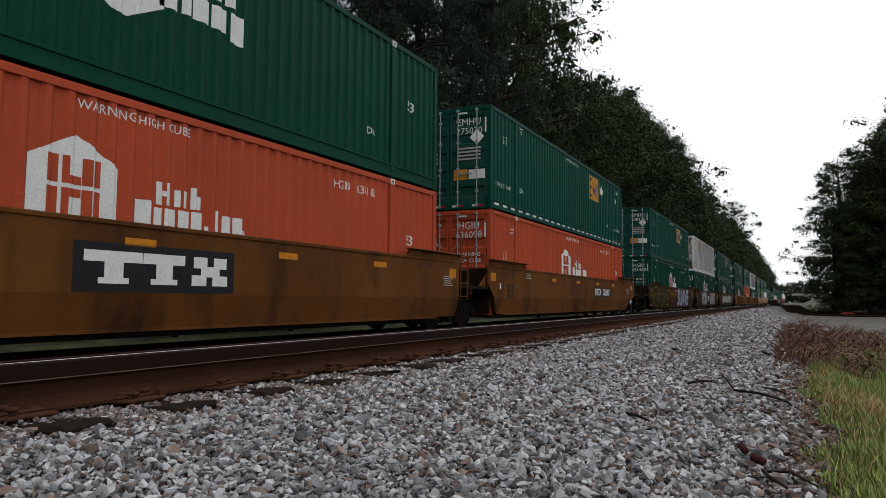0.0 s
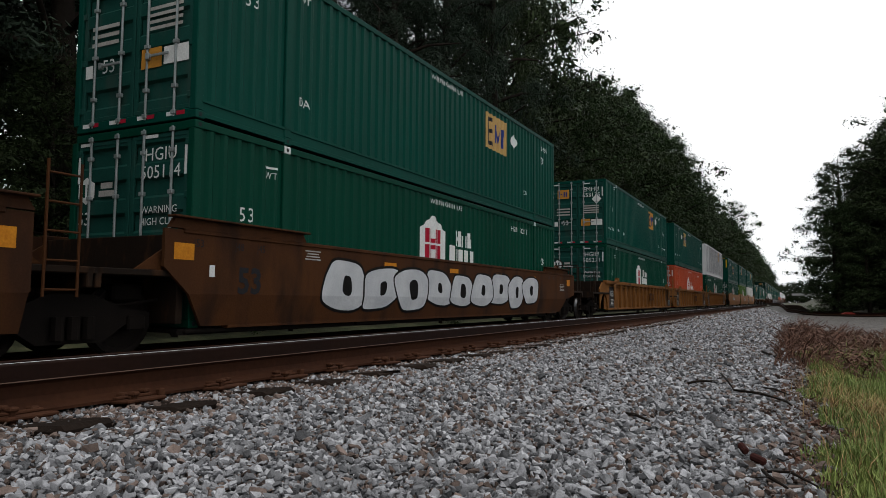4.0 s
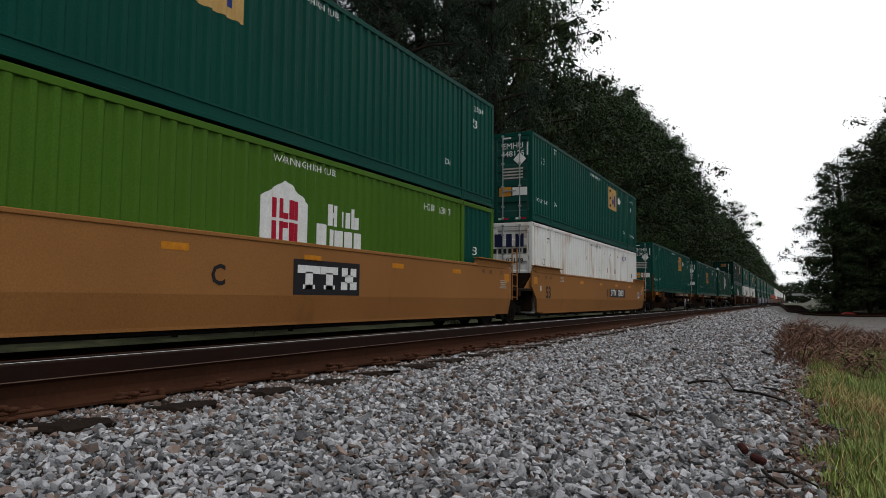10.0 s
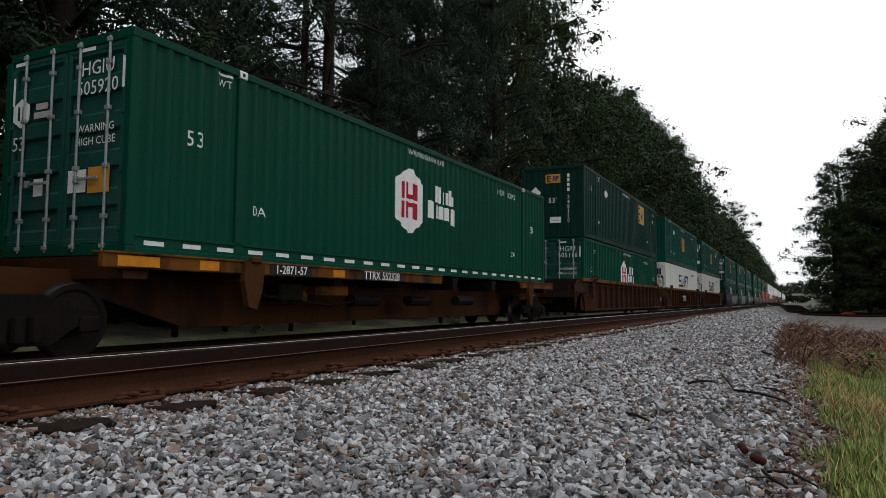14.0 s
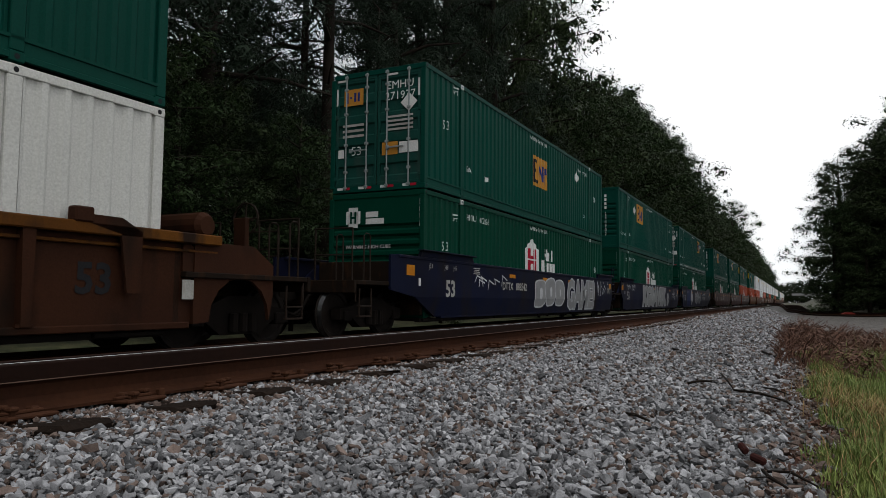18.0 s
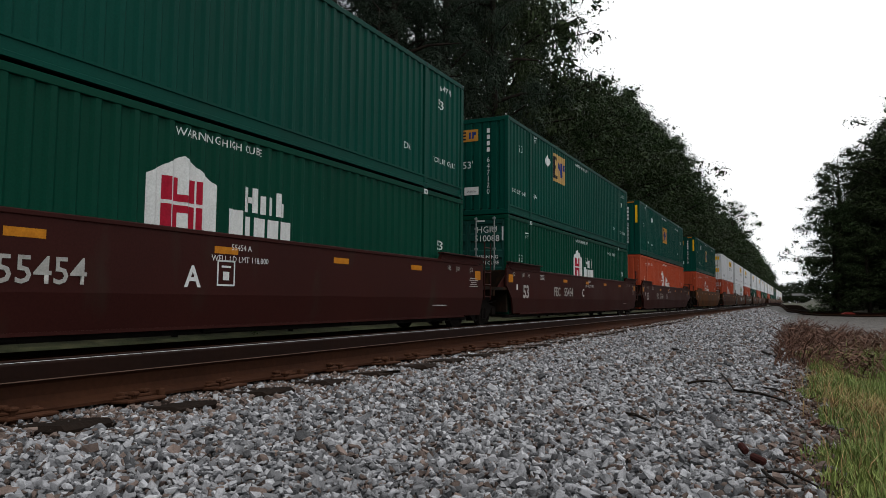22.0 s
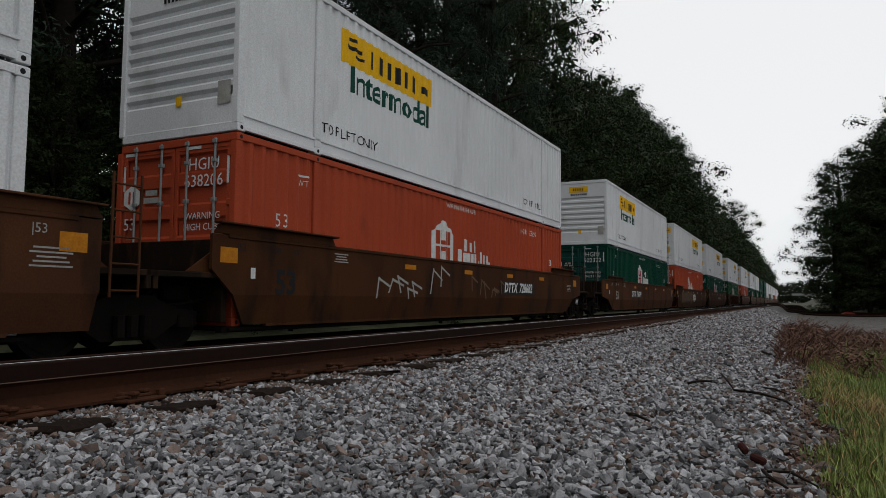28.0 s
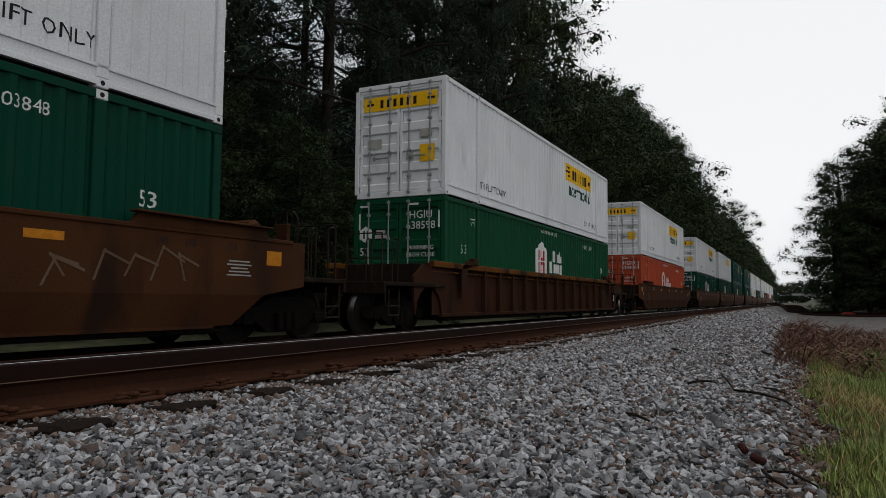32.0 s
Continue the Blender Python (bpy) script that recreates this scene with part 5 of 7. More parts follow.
# ---------------------------------------------------------------- the train, car by car
# along: metres from the camera's foot to the near end of the container at the start of the clip
TRAIN = [
    (-1.88, "gold", "smooth", ("housebig", "door", 7.2, "", "w"), ("houseo", "door", 7.10, "636162", "w")),
    (17.50, "gold", "smooth", ("square", "door", 11.04, "275030", "dt"), ("houseo", "door", 7.05, "636098", "w")),
    (41.10, "rusty", "smooth", ("square", "door", 10.99, "448125", "ft"), ("house", "door", 7.32, "651480", "w")),
    (60.50, "rusty", "smooth", ("wrib", "door", 4.18, "241947", ""), ("house", "door", 7.23, "501012", "")),
    (79.80, "rusty", "smooth", ("square", "door", 10.99, "248816", "f"), ("house", "door", 7.20, "505114", "w")),
    (103.45, "yellow", "ribbed", ("square", "door", 10.85, "653135", "wt"), ("house", "door", 7.12, "505271", "wn")),
    (122.89, "yellow", "ribbed", ("square", "vert", 5.25, "250842", "ft"), ("houseo", "door", 6.95, "638116", "")),
    (142.26, "yellow", "ribbed", ("wrib", "ribs", 11.78, "242992", ""), ("house", "horiz", 7.18, "652621", "w")),
    (165.77, "tan", "smooth", ("square", "vert", 8.05, "274315", "wyf"), ("house", "door", 7.27, "509604", "w")),
    (185.10, "tan", "smooth", ("square", "vert", 5.60, "253047", "f"), ("housel", "door", 7.40, "638171", "")),
    (204.44, "tan", "smooth", ("square", "door", 11.00, "448125", "ft"), ("white", "door", 7.0, "102179", "")),
    (225.33, "spine", "spine", ("square", "door", 10.78, "653026", "t")),
    (245.70, "spine", "spine", ("square", "door", 7.93, "270203", "w")),
    (264.21, "spine", "spine", ("house", "door", 7.16, "505920", "wxd")),
    (285.25, "umber", "ribbed", ("squaredark", "vert", 11.6, "248120", "f"), ("house", "door", 7.2, "505116", "")),
    (304.64, "umber", "ribbed", ("square", "vert", 7.99, "261280", "w"), ("slant", "door", 7.8, "950312", "")),
    (324.12, "umber", "ribbed", ("square", "door", 7.98, "261285", "w"), ("slant", "door", 7.8, "950441", "")),
    (347.50, "blue", "smooth", ("square", "door", 8.03, "271937", "w"), ("house", "horiz", 7.25, "642069", "w")),
    (366.90, "blue", "smooth", ("square", "horiz", 5.15, "244902", "t"), ("house", "horiz", 7.33, "503332", "w")),
    (386.28, "blue", "smooth", ("square", "door", 11.19, "274646", "dt"), ("house", "horiz", 7.29, "500063", "w")),
    (409.69, "maroon", "smooth", ("square", "vert", 4.87, "647740", "t"), ("house", "horiz", 7.24, "650081", "w")),
    (428.90, "maroon", "smooth", ("square", "vert", 4.99, "647120", "ft"), ("house", "door", 7.30, "510088", "w")),
    (448.20, "maroon", "smooth", ("square", "vert", 8.18, "268830", "wy"), ("houseo", "vert", 7.00, "633019", "")),
    (471.79, "gold", "smooth", ("square", "vert", 7.88, "263917", "wyf"), ("houseo", "vert", 6.80, "636609", "x")),
    (494.78, "brown", "smooth", ("banner", "door", 11.9, "251140", ""), ("houseo", "door", 7.4, "633019", "")),
    (514.46, "brown", "smooth", ("banner", "door", 11.28, "232410", ""), ("banner", "door", 11.27, "232222", "f")),
    (533.76, "rusty", "smooth", ("banner", "horiz", 4.45, "230775", ""), ("houseo", "door", 6.91, "638206", "")),
    (556.73, "brown", "smooth", ("banner", "horiz", 4.43, "112240", ""), ("house", "door", 7.30, "502322", "w")),
    (576.09, "rusty", "smooth", ("banner", "door", 11.38, "253312", ""), ("houseo", "door", 7.00, "633312", "")),
    (595.52, "rusty", "smooth", ("banner", "door", 11.34, "250348", ""), ("house", "door", 7.23, "503848", "w")),
    (618.91, "umber", "ribbed", ("banner", "door", 11.57, "235859", ""), ("housem", "door", 7.14, "638598", "")),
    (642.60, "rusty", "smooth", ("banner", "door", 11.4, "234110", ""), ("houseo", "door", 7.1, "633400", "")),
    (666.2, "brown", "smooth", ("banner", "door", 11.4, "234112", ""), ("house", "door", 7.1, "503100", "")),
    (685.6, "brown", "smooth", ("banner", "door", 11.4, "234113", ""), ("house", "door", 7.1, "503101", "")),
    (705.0, "brown", "smooth", ("square", "door", 11.0, "271001", ""), ("house", "door", 7.1, "503102", "")),
    (728.4, "brown", "smooth", ("square", "door", 11.0, "271002", ""), ("house", "door", 7.1, "503103", "")),
    (747.8, "brown", "smooth", ("banner", "door", 11.0, "231002", ""), ("banner", "door", 11.0, "233103", "")),
    (767.2, "brown", "smooth", ("banner", "door", 11.0, "231003", ""), ("house", "door", 7.1, "503104", "")),
    (790.6, "brown", "smooth", ("banner", "door", 11.0, "231004", ""), ("slant", "door", 7.8, "950105", "")),
    (810.0, "brown", "smooth", ("banner", "door", 11.0, "231005", ""), ("house", "door", 7.1, "503105", "")),
    (829.4, "brown", "smooth", ("banner", "door", 11.0, "231006", ""), ("houseo", "door", 7.1, "633105", "")),
    (852.8, "brown", "smooth", ("banner", "door", 11.0, "231007", ""), ("banner", "door", 11.0, "233107", "")),
    (872.2, "brown", "smooth", ("banner", "door", 11.0, "231008", ""), ("house", "door", 7.1, "503108", "")),
]
RIDERS = []


def run(ob, along, z):
    ob.matrix_basis = pose(along, TRAIN_Y, z)
    RIDERS.append((ob, along, z))


def build_train():
    for i, (along, paint, style, *load) in enumerate(TRAIN):
        before = along - TRAIN[i - 1][0] - LC if i else 3.23
        after = TRAIN[i + 1][0] - along - LC if i + 1 < len(TRAIN) else 7.3
        if style == "spine":
            car = spine_car(before if i != 11 else 5.0, after)
            run(container(*load[0][:4], 1.277, load[0][4]), along, 1.277)
        else:
            marks = {"size53": BLACK if paint in ("gold", "rusty", "tan", "yellow") else FADED}
            car = well_car(paint, style, before, after, marks)
            run(container(*load[0][:4], 3.255, load[0][4], i < 33), along, 3.255)
            run(container(*load[1][:4], 0.335, load[1][4], i < 33), along, 0.335)
        car_marks(car, i)
        run(car, along, 0.0)


def stretch_text(text, w, h, mat, bold):
    """Heavy letters pulled to a width and a height."""
    me = letters(text, 1.0, "", bold).copy()
    xs, zs = [v.co.x for v in me.vertices], [v.co.z for v in me.vertices]
    cx, cz = (min(xs) + max(xs)) / 2, (min(zs) + max(zs)) / 2
    me.transform(Matrix.Diagonal((w / (max(xs) - min(xs)), 1, h / (max(zs) - min(zs)), 1)) @ Matrix.Translation((-cx, 0, -cz)))
    me.materials.clear()
    me.materials.append(mat)
    return me


def lean_in(me, x, z, lift):
    """Lays a flat mesh onto the plate side of a car, which leans in below 0.8 m."""
    me = me.copy()
    bm = bmesh.new()
    bm.from_mesh(me)
    bmesh.ops.translate(bm, verts=bm.verts, vec=(x, 0, z))
    bmesh.ops.bisect_plane(bm, geom=bm.verts[:] + bm.edges[:] + bm.faces[:], plane_co=(0, 0, 0.8), plane_no=(0, 0, 1), dist=1e-5)
    for v in bm.verts:
        v.co.y += -1.497 - lift + max(0.0, 0.8 - v.co.z) * 0.177
    bm.to_mesh(me)
    bm.free()
    return me


def piece(car, text, x, z, w, h, fill, edge, bold=0.04, rim=0.07):
    """A graffiti piece: filled letters over a wider outline."""
    part("graffiti_outline", lean_in(stretch_text(text, w + 0.12, h + 0.10, edge, bold + rim), x, z, 0.004), car, "sprayed outline")
    part("graffiti", lean_in(stretch_text(text, w, h, fill, bold), x, z, 0.008), car, "sprayed graffiti letters")


def stroke(points, width):
    """A broad sprayed line through points, cut square at its ends: one ring for each stretch."""
    out = []
    for (x0, z0), (x1, z1) in zip(points, points[1:]):
        n = math.hypot(x1 - x0, z1 - z0) or 1.0
        a, b = (x1 - x0) / n * width / 2, (z1 - z0) / n * width / 2
        out.append([(x0 - a * 0.6 + b, z0 - b * 0.6 - a), (x1 + a * 0.6 + b, z1 + b * 0.6 - a), (x1 + a * 0.6 - b, z1 + b * 0.6 + a), (x0 - a * 0.6 - b, z0 - b * 0.6 + a)])
    return out


def wild(car, x0, x1, z0, z1, n, fill, seed, width=0.16):
    """Interlocked angular letters that cannot be read, in broad strokes."""
    rng = random.Random(seed)
    step = (x1 - x0) / n
    for k in range(n):
        x, w, h = x0 + k * step, step * rng.uniform(0.8, 1.15), z1 - z0
        j = lambda: rng.uniform(-0.17, 0.17)
        forms = ([(0.0, 1.0), (0.25, 0.1), (1.0, 0.0), (0.8, 0.35)], [(1.0, 0.95), (0.1, 0.8), (0.15, 0.55), (0.9, 0.45), (0.75, 0.05), (0.0, 0.0)], [(0.0, 0.1), (0.1, 0.95), (0.8, 0.9), (0.9, 0.0)], [(0.05, 0.9), (0.5, 0.1), (1.0, 1.0)], [(1.0, 1.0), (0.1, 0.85), (0.0, 0.1), (0.9, 0.0)])
        pts = [(x + (u + j()) * w, z0 + min(1.0, max(0.0, v + j())) * h) for u, v in forms[(k * 3 + seed) % 5]]
        rings = stroke(pts, width * rng.uniform(0.8, 1.2))
        y = rng.uniform(0.3, 0.7)
        rings += stroke([(x + 0.1 * w, z0 + y * h), (x + 0.75 * w, z0 + (y + j()) * h)], width * 0.8)
        part("graffiti", lean_in(sheet(rings, fill, 0.0006).mesh("letter", fill), 0, 0, 0.008 + 0.005 * (k % 2)), car, "broad sprayed strokes")


def bubble(car, x0, x1, z0, z1, n, fill, edge, seed, rim=0.05):
    """Rounded overlapping letters that cannot be read."""
    rng = random.Random(seed)
    step = (x1 - x0) / n
    for k in range(n):
        cx, cz = x0 + (k + 0.5) * step, (z0 + z1) / 2 + rng.uniform(-0.05, 0.05)
        a, b, lean, p = step * rng.uniform(0.52, 0.62), (z1 - z0) / 2 * rng.uniform(0.85, 1.0), rng.uniform(-0.12, 0.25), rng.uniform(0, 6.28)
        loop = lambda g: [(cx + lean * math.sin(t) + (a * (1 + 0.10 * math.sin(3 * t + p)) + g) * math.copysign(abs(math.cos(t)) ** 0.7, math.cos(t)), cz + (b * (1 + 0.08 * math.sin(2 * t + p)) + g) * math.copysign(abs(math.sin(t)) ** 0.7, math.sin(t))) for t in np.linspace(0, 6.283, 29)[:-1]]
        at = 0.004 + 0.0022 * (k % 3)
        part("graffiti_outline", lean_in(sheet([loop(0.0)], edge).mesh("edge", edge), 0, 0, at), car, "sprayed outline")
        part("graffiti", lean_in(sheet([loop(-rim)], fill).mesh("round", fill), 0, 0, at + 0.001), car, "rounded sprayed letter")
        hole = rng.uniform(0.25, 0.45)
        part("graffiti_outline", lean_in(sheet([[(cx + (x - cx) * hole * 0.55 + 0.05, cz + (z - cz) * hole) for x, z in loop(0.0)]], edge).mesh("eye", edge), 0, 0, at + 0.0018), car)


def scribble(car, x0, x1, z0, z1, n, mat, seed, thick=0.035):
    """A thin loose tag, drawn as bent strokes."""
    rng = random.Random(seed)
    polys = []
    for k in range(n):
        x, z = x0 + (x1 - x0) * (k + rng.uniform(0.1, 0.9)) / n, rng.uniform(z0, z0 + (z1 - z0) * 0.4)
        a, b = rng.uniform(-0.2, 0.2), rng.uniform(0.4, 1.0) * (z1 - z0) * 0.8
        polys.append([(x, z), (x + thick, z), (x + a + thick, z + b), (x + a, z + b)])
        polys.append([(x + a, z + b), (x + a, z + b - thick), (x + a + (x1 - x0) / n, z + b * 0.6 - thick), (x + a + (x1 - x0) / n, z + b * 0.6)])
    part("graffiti_tag", lean_in(sheet(polys, mat, 0.0003).mesh("tag", mat), 0, 0, 0.005), car, "thin sprayed tag")


def number_plate(car, x, text, w, mat=None, z=1.08, plate=True, size=0.30, code="DTTX"):
    if plate:
        part("sign_plate", car_rects(BLACK, ((0, z, w, 0.36),)), car, "black sign plate", at=pose(x, 0, 0))
    wide = size * (1.22 if plate else 1.0)
    heavy = 0.012 if plate else 0.004
    mat = mat or (WHITE if plate else FADED)
    part("owner_code", car_text(code, wide, mat, heavy, 0.22 if plate else 0.0), car, at=pose(x - w * 0.27, SHEET_Y - 0.009, z))
    part("car_number", car_text(text, wide, mat, heavy, 0.22 if plate else 0.0), car, at=pose(x + w * 0.20, SHEET_Y - 0.009, z))


def logo_plate(car, x, z=1.10, w=2.5, plate=True, mat=None):
    """The fleet's sign: three heavy blocks on a black plate."""
    if plate:
        part("sign_plate", car_rects(BLACK, ((0, z, w, 0.58),)), car, "black sign plate", at=pose(x, 0, 0))
    k = w / 2.5
    bars = ((-0.72, 0.13, 0.80, 0.13), (-0.72, -0.05, 0.26, 0.28), (0.02, 0.13, 0.66, 0.13), (0.02, -0.05, 0.26, 0.28), (0.62, 0.12, 0.24, 0.15), (0.98, 0.12, 0.24, 0.15), (0.80, 0.0, 0.34, 0.14), (0.60, -0.12, 0.26, 0.14), (0.98, -0.12, 0.28, 0.14), (-0.72, -0.155, 0.42, 0.07), (0.02, -0.155, 0.42, 0.07))
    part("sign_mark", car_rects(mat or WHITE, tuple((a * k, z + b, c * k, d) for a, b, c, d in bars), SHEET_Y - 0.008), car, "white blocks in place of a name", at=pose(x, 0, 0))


def car_marks(car, i):
    """The lettering and the graffiti of each car."""
    g = GRAF
    if i == 0:
        logo_plate(car, 8.2)
    elif i == 1:
        number_plate(car, 11.5, "726983", 2.9)
    elif i == 2:
        base = [[(-1.5, 0.42), (5.3, 0.40), (5.0, 1.2), (4.6, 1.62), (-1.6, 1.62), (-1.7, 1.0)]]
        part("graffiti_ground", lean_in(sheet(base, g["black"]).mesh("ground", g["black"]), 0, 0, 0.004), car, "black sprayed ground")
        wild(car, -1.4, 5.0, 0.48, 1.56, 6, g["yellow"], 6, 0.075)
        wild(car, -1.0, 5.2, 0.50, 1.45, 5, g["yellow"], 8, 0.025)
        scribble(car, 5.4, 8.3, 0.95, 1.5, 9, g["orange"], 3, 0.05)
        piece(car, "SUAVE", 11.3, 1.0, 5.2, 1.15, GRAF["pale"], NAVY, 0.035, 0.05)
        scribble(car, 14.2, 15.2, 0.7, 1.3, 4, g["black"], 4)
    elif i == 3:
        piece(car, "YORI", 4.9, 1.0, 4.0, 1.15, g["white"], g["black"], 0.05, 0.05)
        logo_plate(car, 8.15, 1.02, 1.6)
        piece(car, "BLAZE", 11.75, 1.0, 4.1, 1.05, g["white"], g["red"], 0.05, 0.06)
        scribble(car, 14.3, 15.3, 0.8, 1.4, 4, g["white"], 7)
    elif i == 4:
        bubble(car, 2.8, 13.8, 0.5, 1.48, 9, g["white"], g["black"], 11)
    elif i == 8:
        number_plate(car, 5.5, "724023", 3.04)
        part("unit_letter", car_text("A", 0.40, BLACK, 0.01), car, at=pose(7.52, SHEET_Y - 0.006, 1.08))
    elif i == 9:
        part("unit_letter", car_text("C", 0.40, BLACK, 0.01), car, at=pose(5.72, SHEET_Y - 0.006, 1.06))
        logo_plate(car, 8.3, 1.10, 1.9)
    elif i == 10:
        part("unit_letter", car_text("B", 0.40, BLACK, 0.01), car, at=pose(8.94, SHEET_Y - 0.006, 1.06))
        number_plate(car, 10.85, "724023", 3.04)
        part("notice", car_rects(WHITE, ((0, 1.02, 0.42, 0.30),)), car, "white notice sheet", at=pose(LC - 0.62, 0, 0))
        part("notice_print", car_rects(NAVY, ((-0.08, 1.04, 0.2, 0.2), (0.11, 1.08, 0.14, 0.1)), SHEET_Y - 0.007), car, at=pose(LC - 0.62, 0, 0))
    elif i in (5, 6, 7):
        part("car_sign", car_text("DTTX 785473 " + "BCA"[i - 5], 0.12, BLACK), car, at=pose(9.45, -1.508, 1.54))
        if i == 7:
            part("sign_plate", car_rects(BLACK, ((12.28, 1.03, 1.60, 0.25),), -1.372), car, "black sign plate")
            part("car_number", car_text("DTTX 785473", 0.24, WHITE, 0.006), car, at=pose(12.28, -1.378, 1.03))
        else:
            logo_plate(car, 9.5, 0.97, 1.5, False, PAINT["rusty"])
    elif i == 15:
        logo_plate(car, 6.6, 0.95, 1.9, False, FADED)
    elif i == 17:
        number_plate(car, 5.2, "888542", 2.3, None, 1.12, False, 0.30)
        bubble(car, 6.9, 9.9, 0.48, 1.50, 3, g["silver"], g["white"], 21)
        piece(car, "GAME!", 12.15, 0.98, 3.7, 1.10, g["silver"], g["white"], 0.05, 0.035)
        scribble(car, 2.0, 4.2, 1.0, 1.5, 6, g["white"], 23)
        scribble(car, 14.4, 15.6, 0.75, 1.45, 5, g["white"], 24)
    elif i == 18:
        fat = "KGSAVEK"
        part("graffiti_shadow", lean_in(stretch_text(fat, 7.75, 1.24, g["black"], 0.13), 8.42, 1.0, 0.004), car, "black sprayed shadow")
        part("graffiti_outline", lean_in(stretch_text(fat, 7.65, 1.18, g["white"], 0.10), 8.38, 1.0, 0.008), car, "white sprayed outline")
        part("graffiti", lean_in(stretch_text(fat, 7.55, 1.10, g["silver"], 0.075), 8.38, 1.0, 0.012), car, "silver sprayed graffiti letters")
        for r, mat, lift in ((0.40, g["white"], 0.008), (0.35, g["silver"], 0.012), (0.13, PAINT["blue"], 0.016)):
            loop = [(12.62 + r * math.cos(a), 0.85 + r * math.sin(a)) for a in np.linspace(0, 6.283, 20)[:-1]]
            part("graffiti", lean_in(sheet([loop], mat).mesh("loop", mat), 0, 0, lift), car, "sprayed round stop")
        scribble(car, 0.9, 2.4, 1.22, 1.55, 5, g["white"], 32)
        scribble(car, 14.2, 15.4, 0.75, 1.45, 5, g["white"], 33)
    elif i == 19:
        patch = [[(2.0, 0.42), (4.0, 0.42), (4.0, 1.6), (2.0, 1.6)]]
        part("paint_patch", lean_in(sheet(patch, PAINT["bluepatch"]).mesh("patch", PAINT["bluepatch"]), 0, 0, 0.003), car, "brighter blue paint patch")
        for cx, cz, r in ((4.55, 1.35, 0.30), (4.28, 1.08, 0.30), (4.90, 1.02, 0.32), (4.6, 0.98, 0.2)):
            ring = [(cx + r * math.cos(a), cz + r * math.sin(a)) for a in np.linspace(0, 6.283, 18)[:-1]]
            edge = [(cx + (r + 0.05) * math.cos(a), cz + (r + 0.05) * math.sin(a)) for a in np.linspace(0, 6.283, 18)[:-1]]
            part("graffiti_outline", lean_in(sheet([edge], g["black"]).mesh("edge", g["black"]), 0, 0, 0.004), car)
            part("graffiti", lean_in(sheet([ring], g["white"]).mesh("round", g["white"]), 0, 0, 0.008), car, "white sprayed round shape")
        part("graffiti", lean_in(sheet([[(4.38, 0.86), (4.95, 0.86), (4.82, 0.45), (4.5, 0.45)]], g["silver"]).mesh("cone", g["silver"]), 0, 0, 0.006), car)
        wild(car, 6.6, 10.2, 0.60, 1.48, 5, g["silver"], 41, 0.20)
        scribble(car, 11.4, 13.6, 1.15, 1.5, 8, g["white"], 42)
        number_plate(car, 12.6, "888542", 2.3, None, 1.0, False, 0.30)
    elif i in (20, 21, 22):
        number_plate(car, 4.60 if i == 20 else 4.76, "55454", 2.8, None, 1.02, False, 0.42, "FEC")
        part("unit_letter", car_text("ACB"[i - 20], 0.40, WHITE, 0.008), car, at=pose(7.24, SHEET_Y - 0.006, 1.02))
        part("load_sign", car_text("WELL LD LMT 118,800", 0.12, WHITE), car, at=pose(8.15, SHEET_Y - 0.006, 1.30))
        part("number_sign", car_text("55454 " + "ACB"[i - 20], 0.12, WHITE), car, at=pose(8.15, SHEET_Y - 0.006, 1.47))
        if i == 20:
            part("framed_mark", car_rects(WHITE, ((-0.16, 1.10, 0.025, 0.36), (0.16, 1.10, 0.025, 0.36), (0.0, 1.27, 0.30, 0.025), (0.0, 0.93, 0.30, 0.025), (0.0, 1.06, 0.12, 0.12), (0.0, 1.19, 0.18, 0.03)), SHEET_Y - 0.006), car, "small framed white mark", at=pose(7.85, 0, 0))
        part("data_text", car_rects(FADED, tuple((0.0, 0.62 + k * 0.05, 0.7 - 0.12 * (k % 3), 0.02) for k in range(3)), -1.47), car, at=pose(LC - 1.6, 0, 0))
    elif i == 25:
        logo_plate(car, 8.0)
        scribble(car, 10.2, 13.6, 0.65, 1.5, 8, FADED, 51, 0.06)
    elif i == 26:
        scribble(car, 3.2, 6.4, 0.75, 1.5, 7, FADED, 52, 0.05)
        scribble(car, 7.8, 10.2, 0.75, 1.35, 6, PAINT["greypatch"], 53, 0.05)
        number_plate(car, 11.4, "728682", 2.6)
    elif i == 27:
        number_plate(car, 5.3, "726094", 2.6)
    elif i == 28:
        bubble(car, 1.6, 7.3, 0.55, 1.52, 5, PAINT["greypatch"], PAINT["greyedge"], 61, 0.09)
        logo_plate(car, 8.4, 1.05, 1.9)
        bubble(car, 7.95, 9.0, 0.62, 1.50, 1, FADED, g["black"], 66, 0.05)
        scribble(car, 12.4, 15.6, 0.7, 1.5, 9, PAINT["greypatch"], 62, 0.05)
    elif i == 29:
        number_plate(car, 9.6, "728693", 2.6, FADED, 1.05, False)
        scribble(car, 13.2, 15.4, 0.8, 1.4, 6, PAINT["greypatch"], 63)
    elif i in (23, 24, 31, 33):
        scribble(car, 8.2, 9.6, 1.2, 1.55, 2, PAINT["greypatch"], 70 + i)


# ---------------------------------------------------------------- the ground
def smooth(a, b, x):
    u = min(1.0, max(0.0, (x - a) / (b - a)))
    return u * u * (3 - 2 * u)


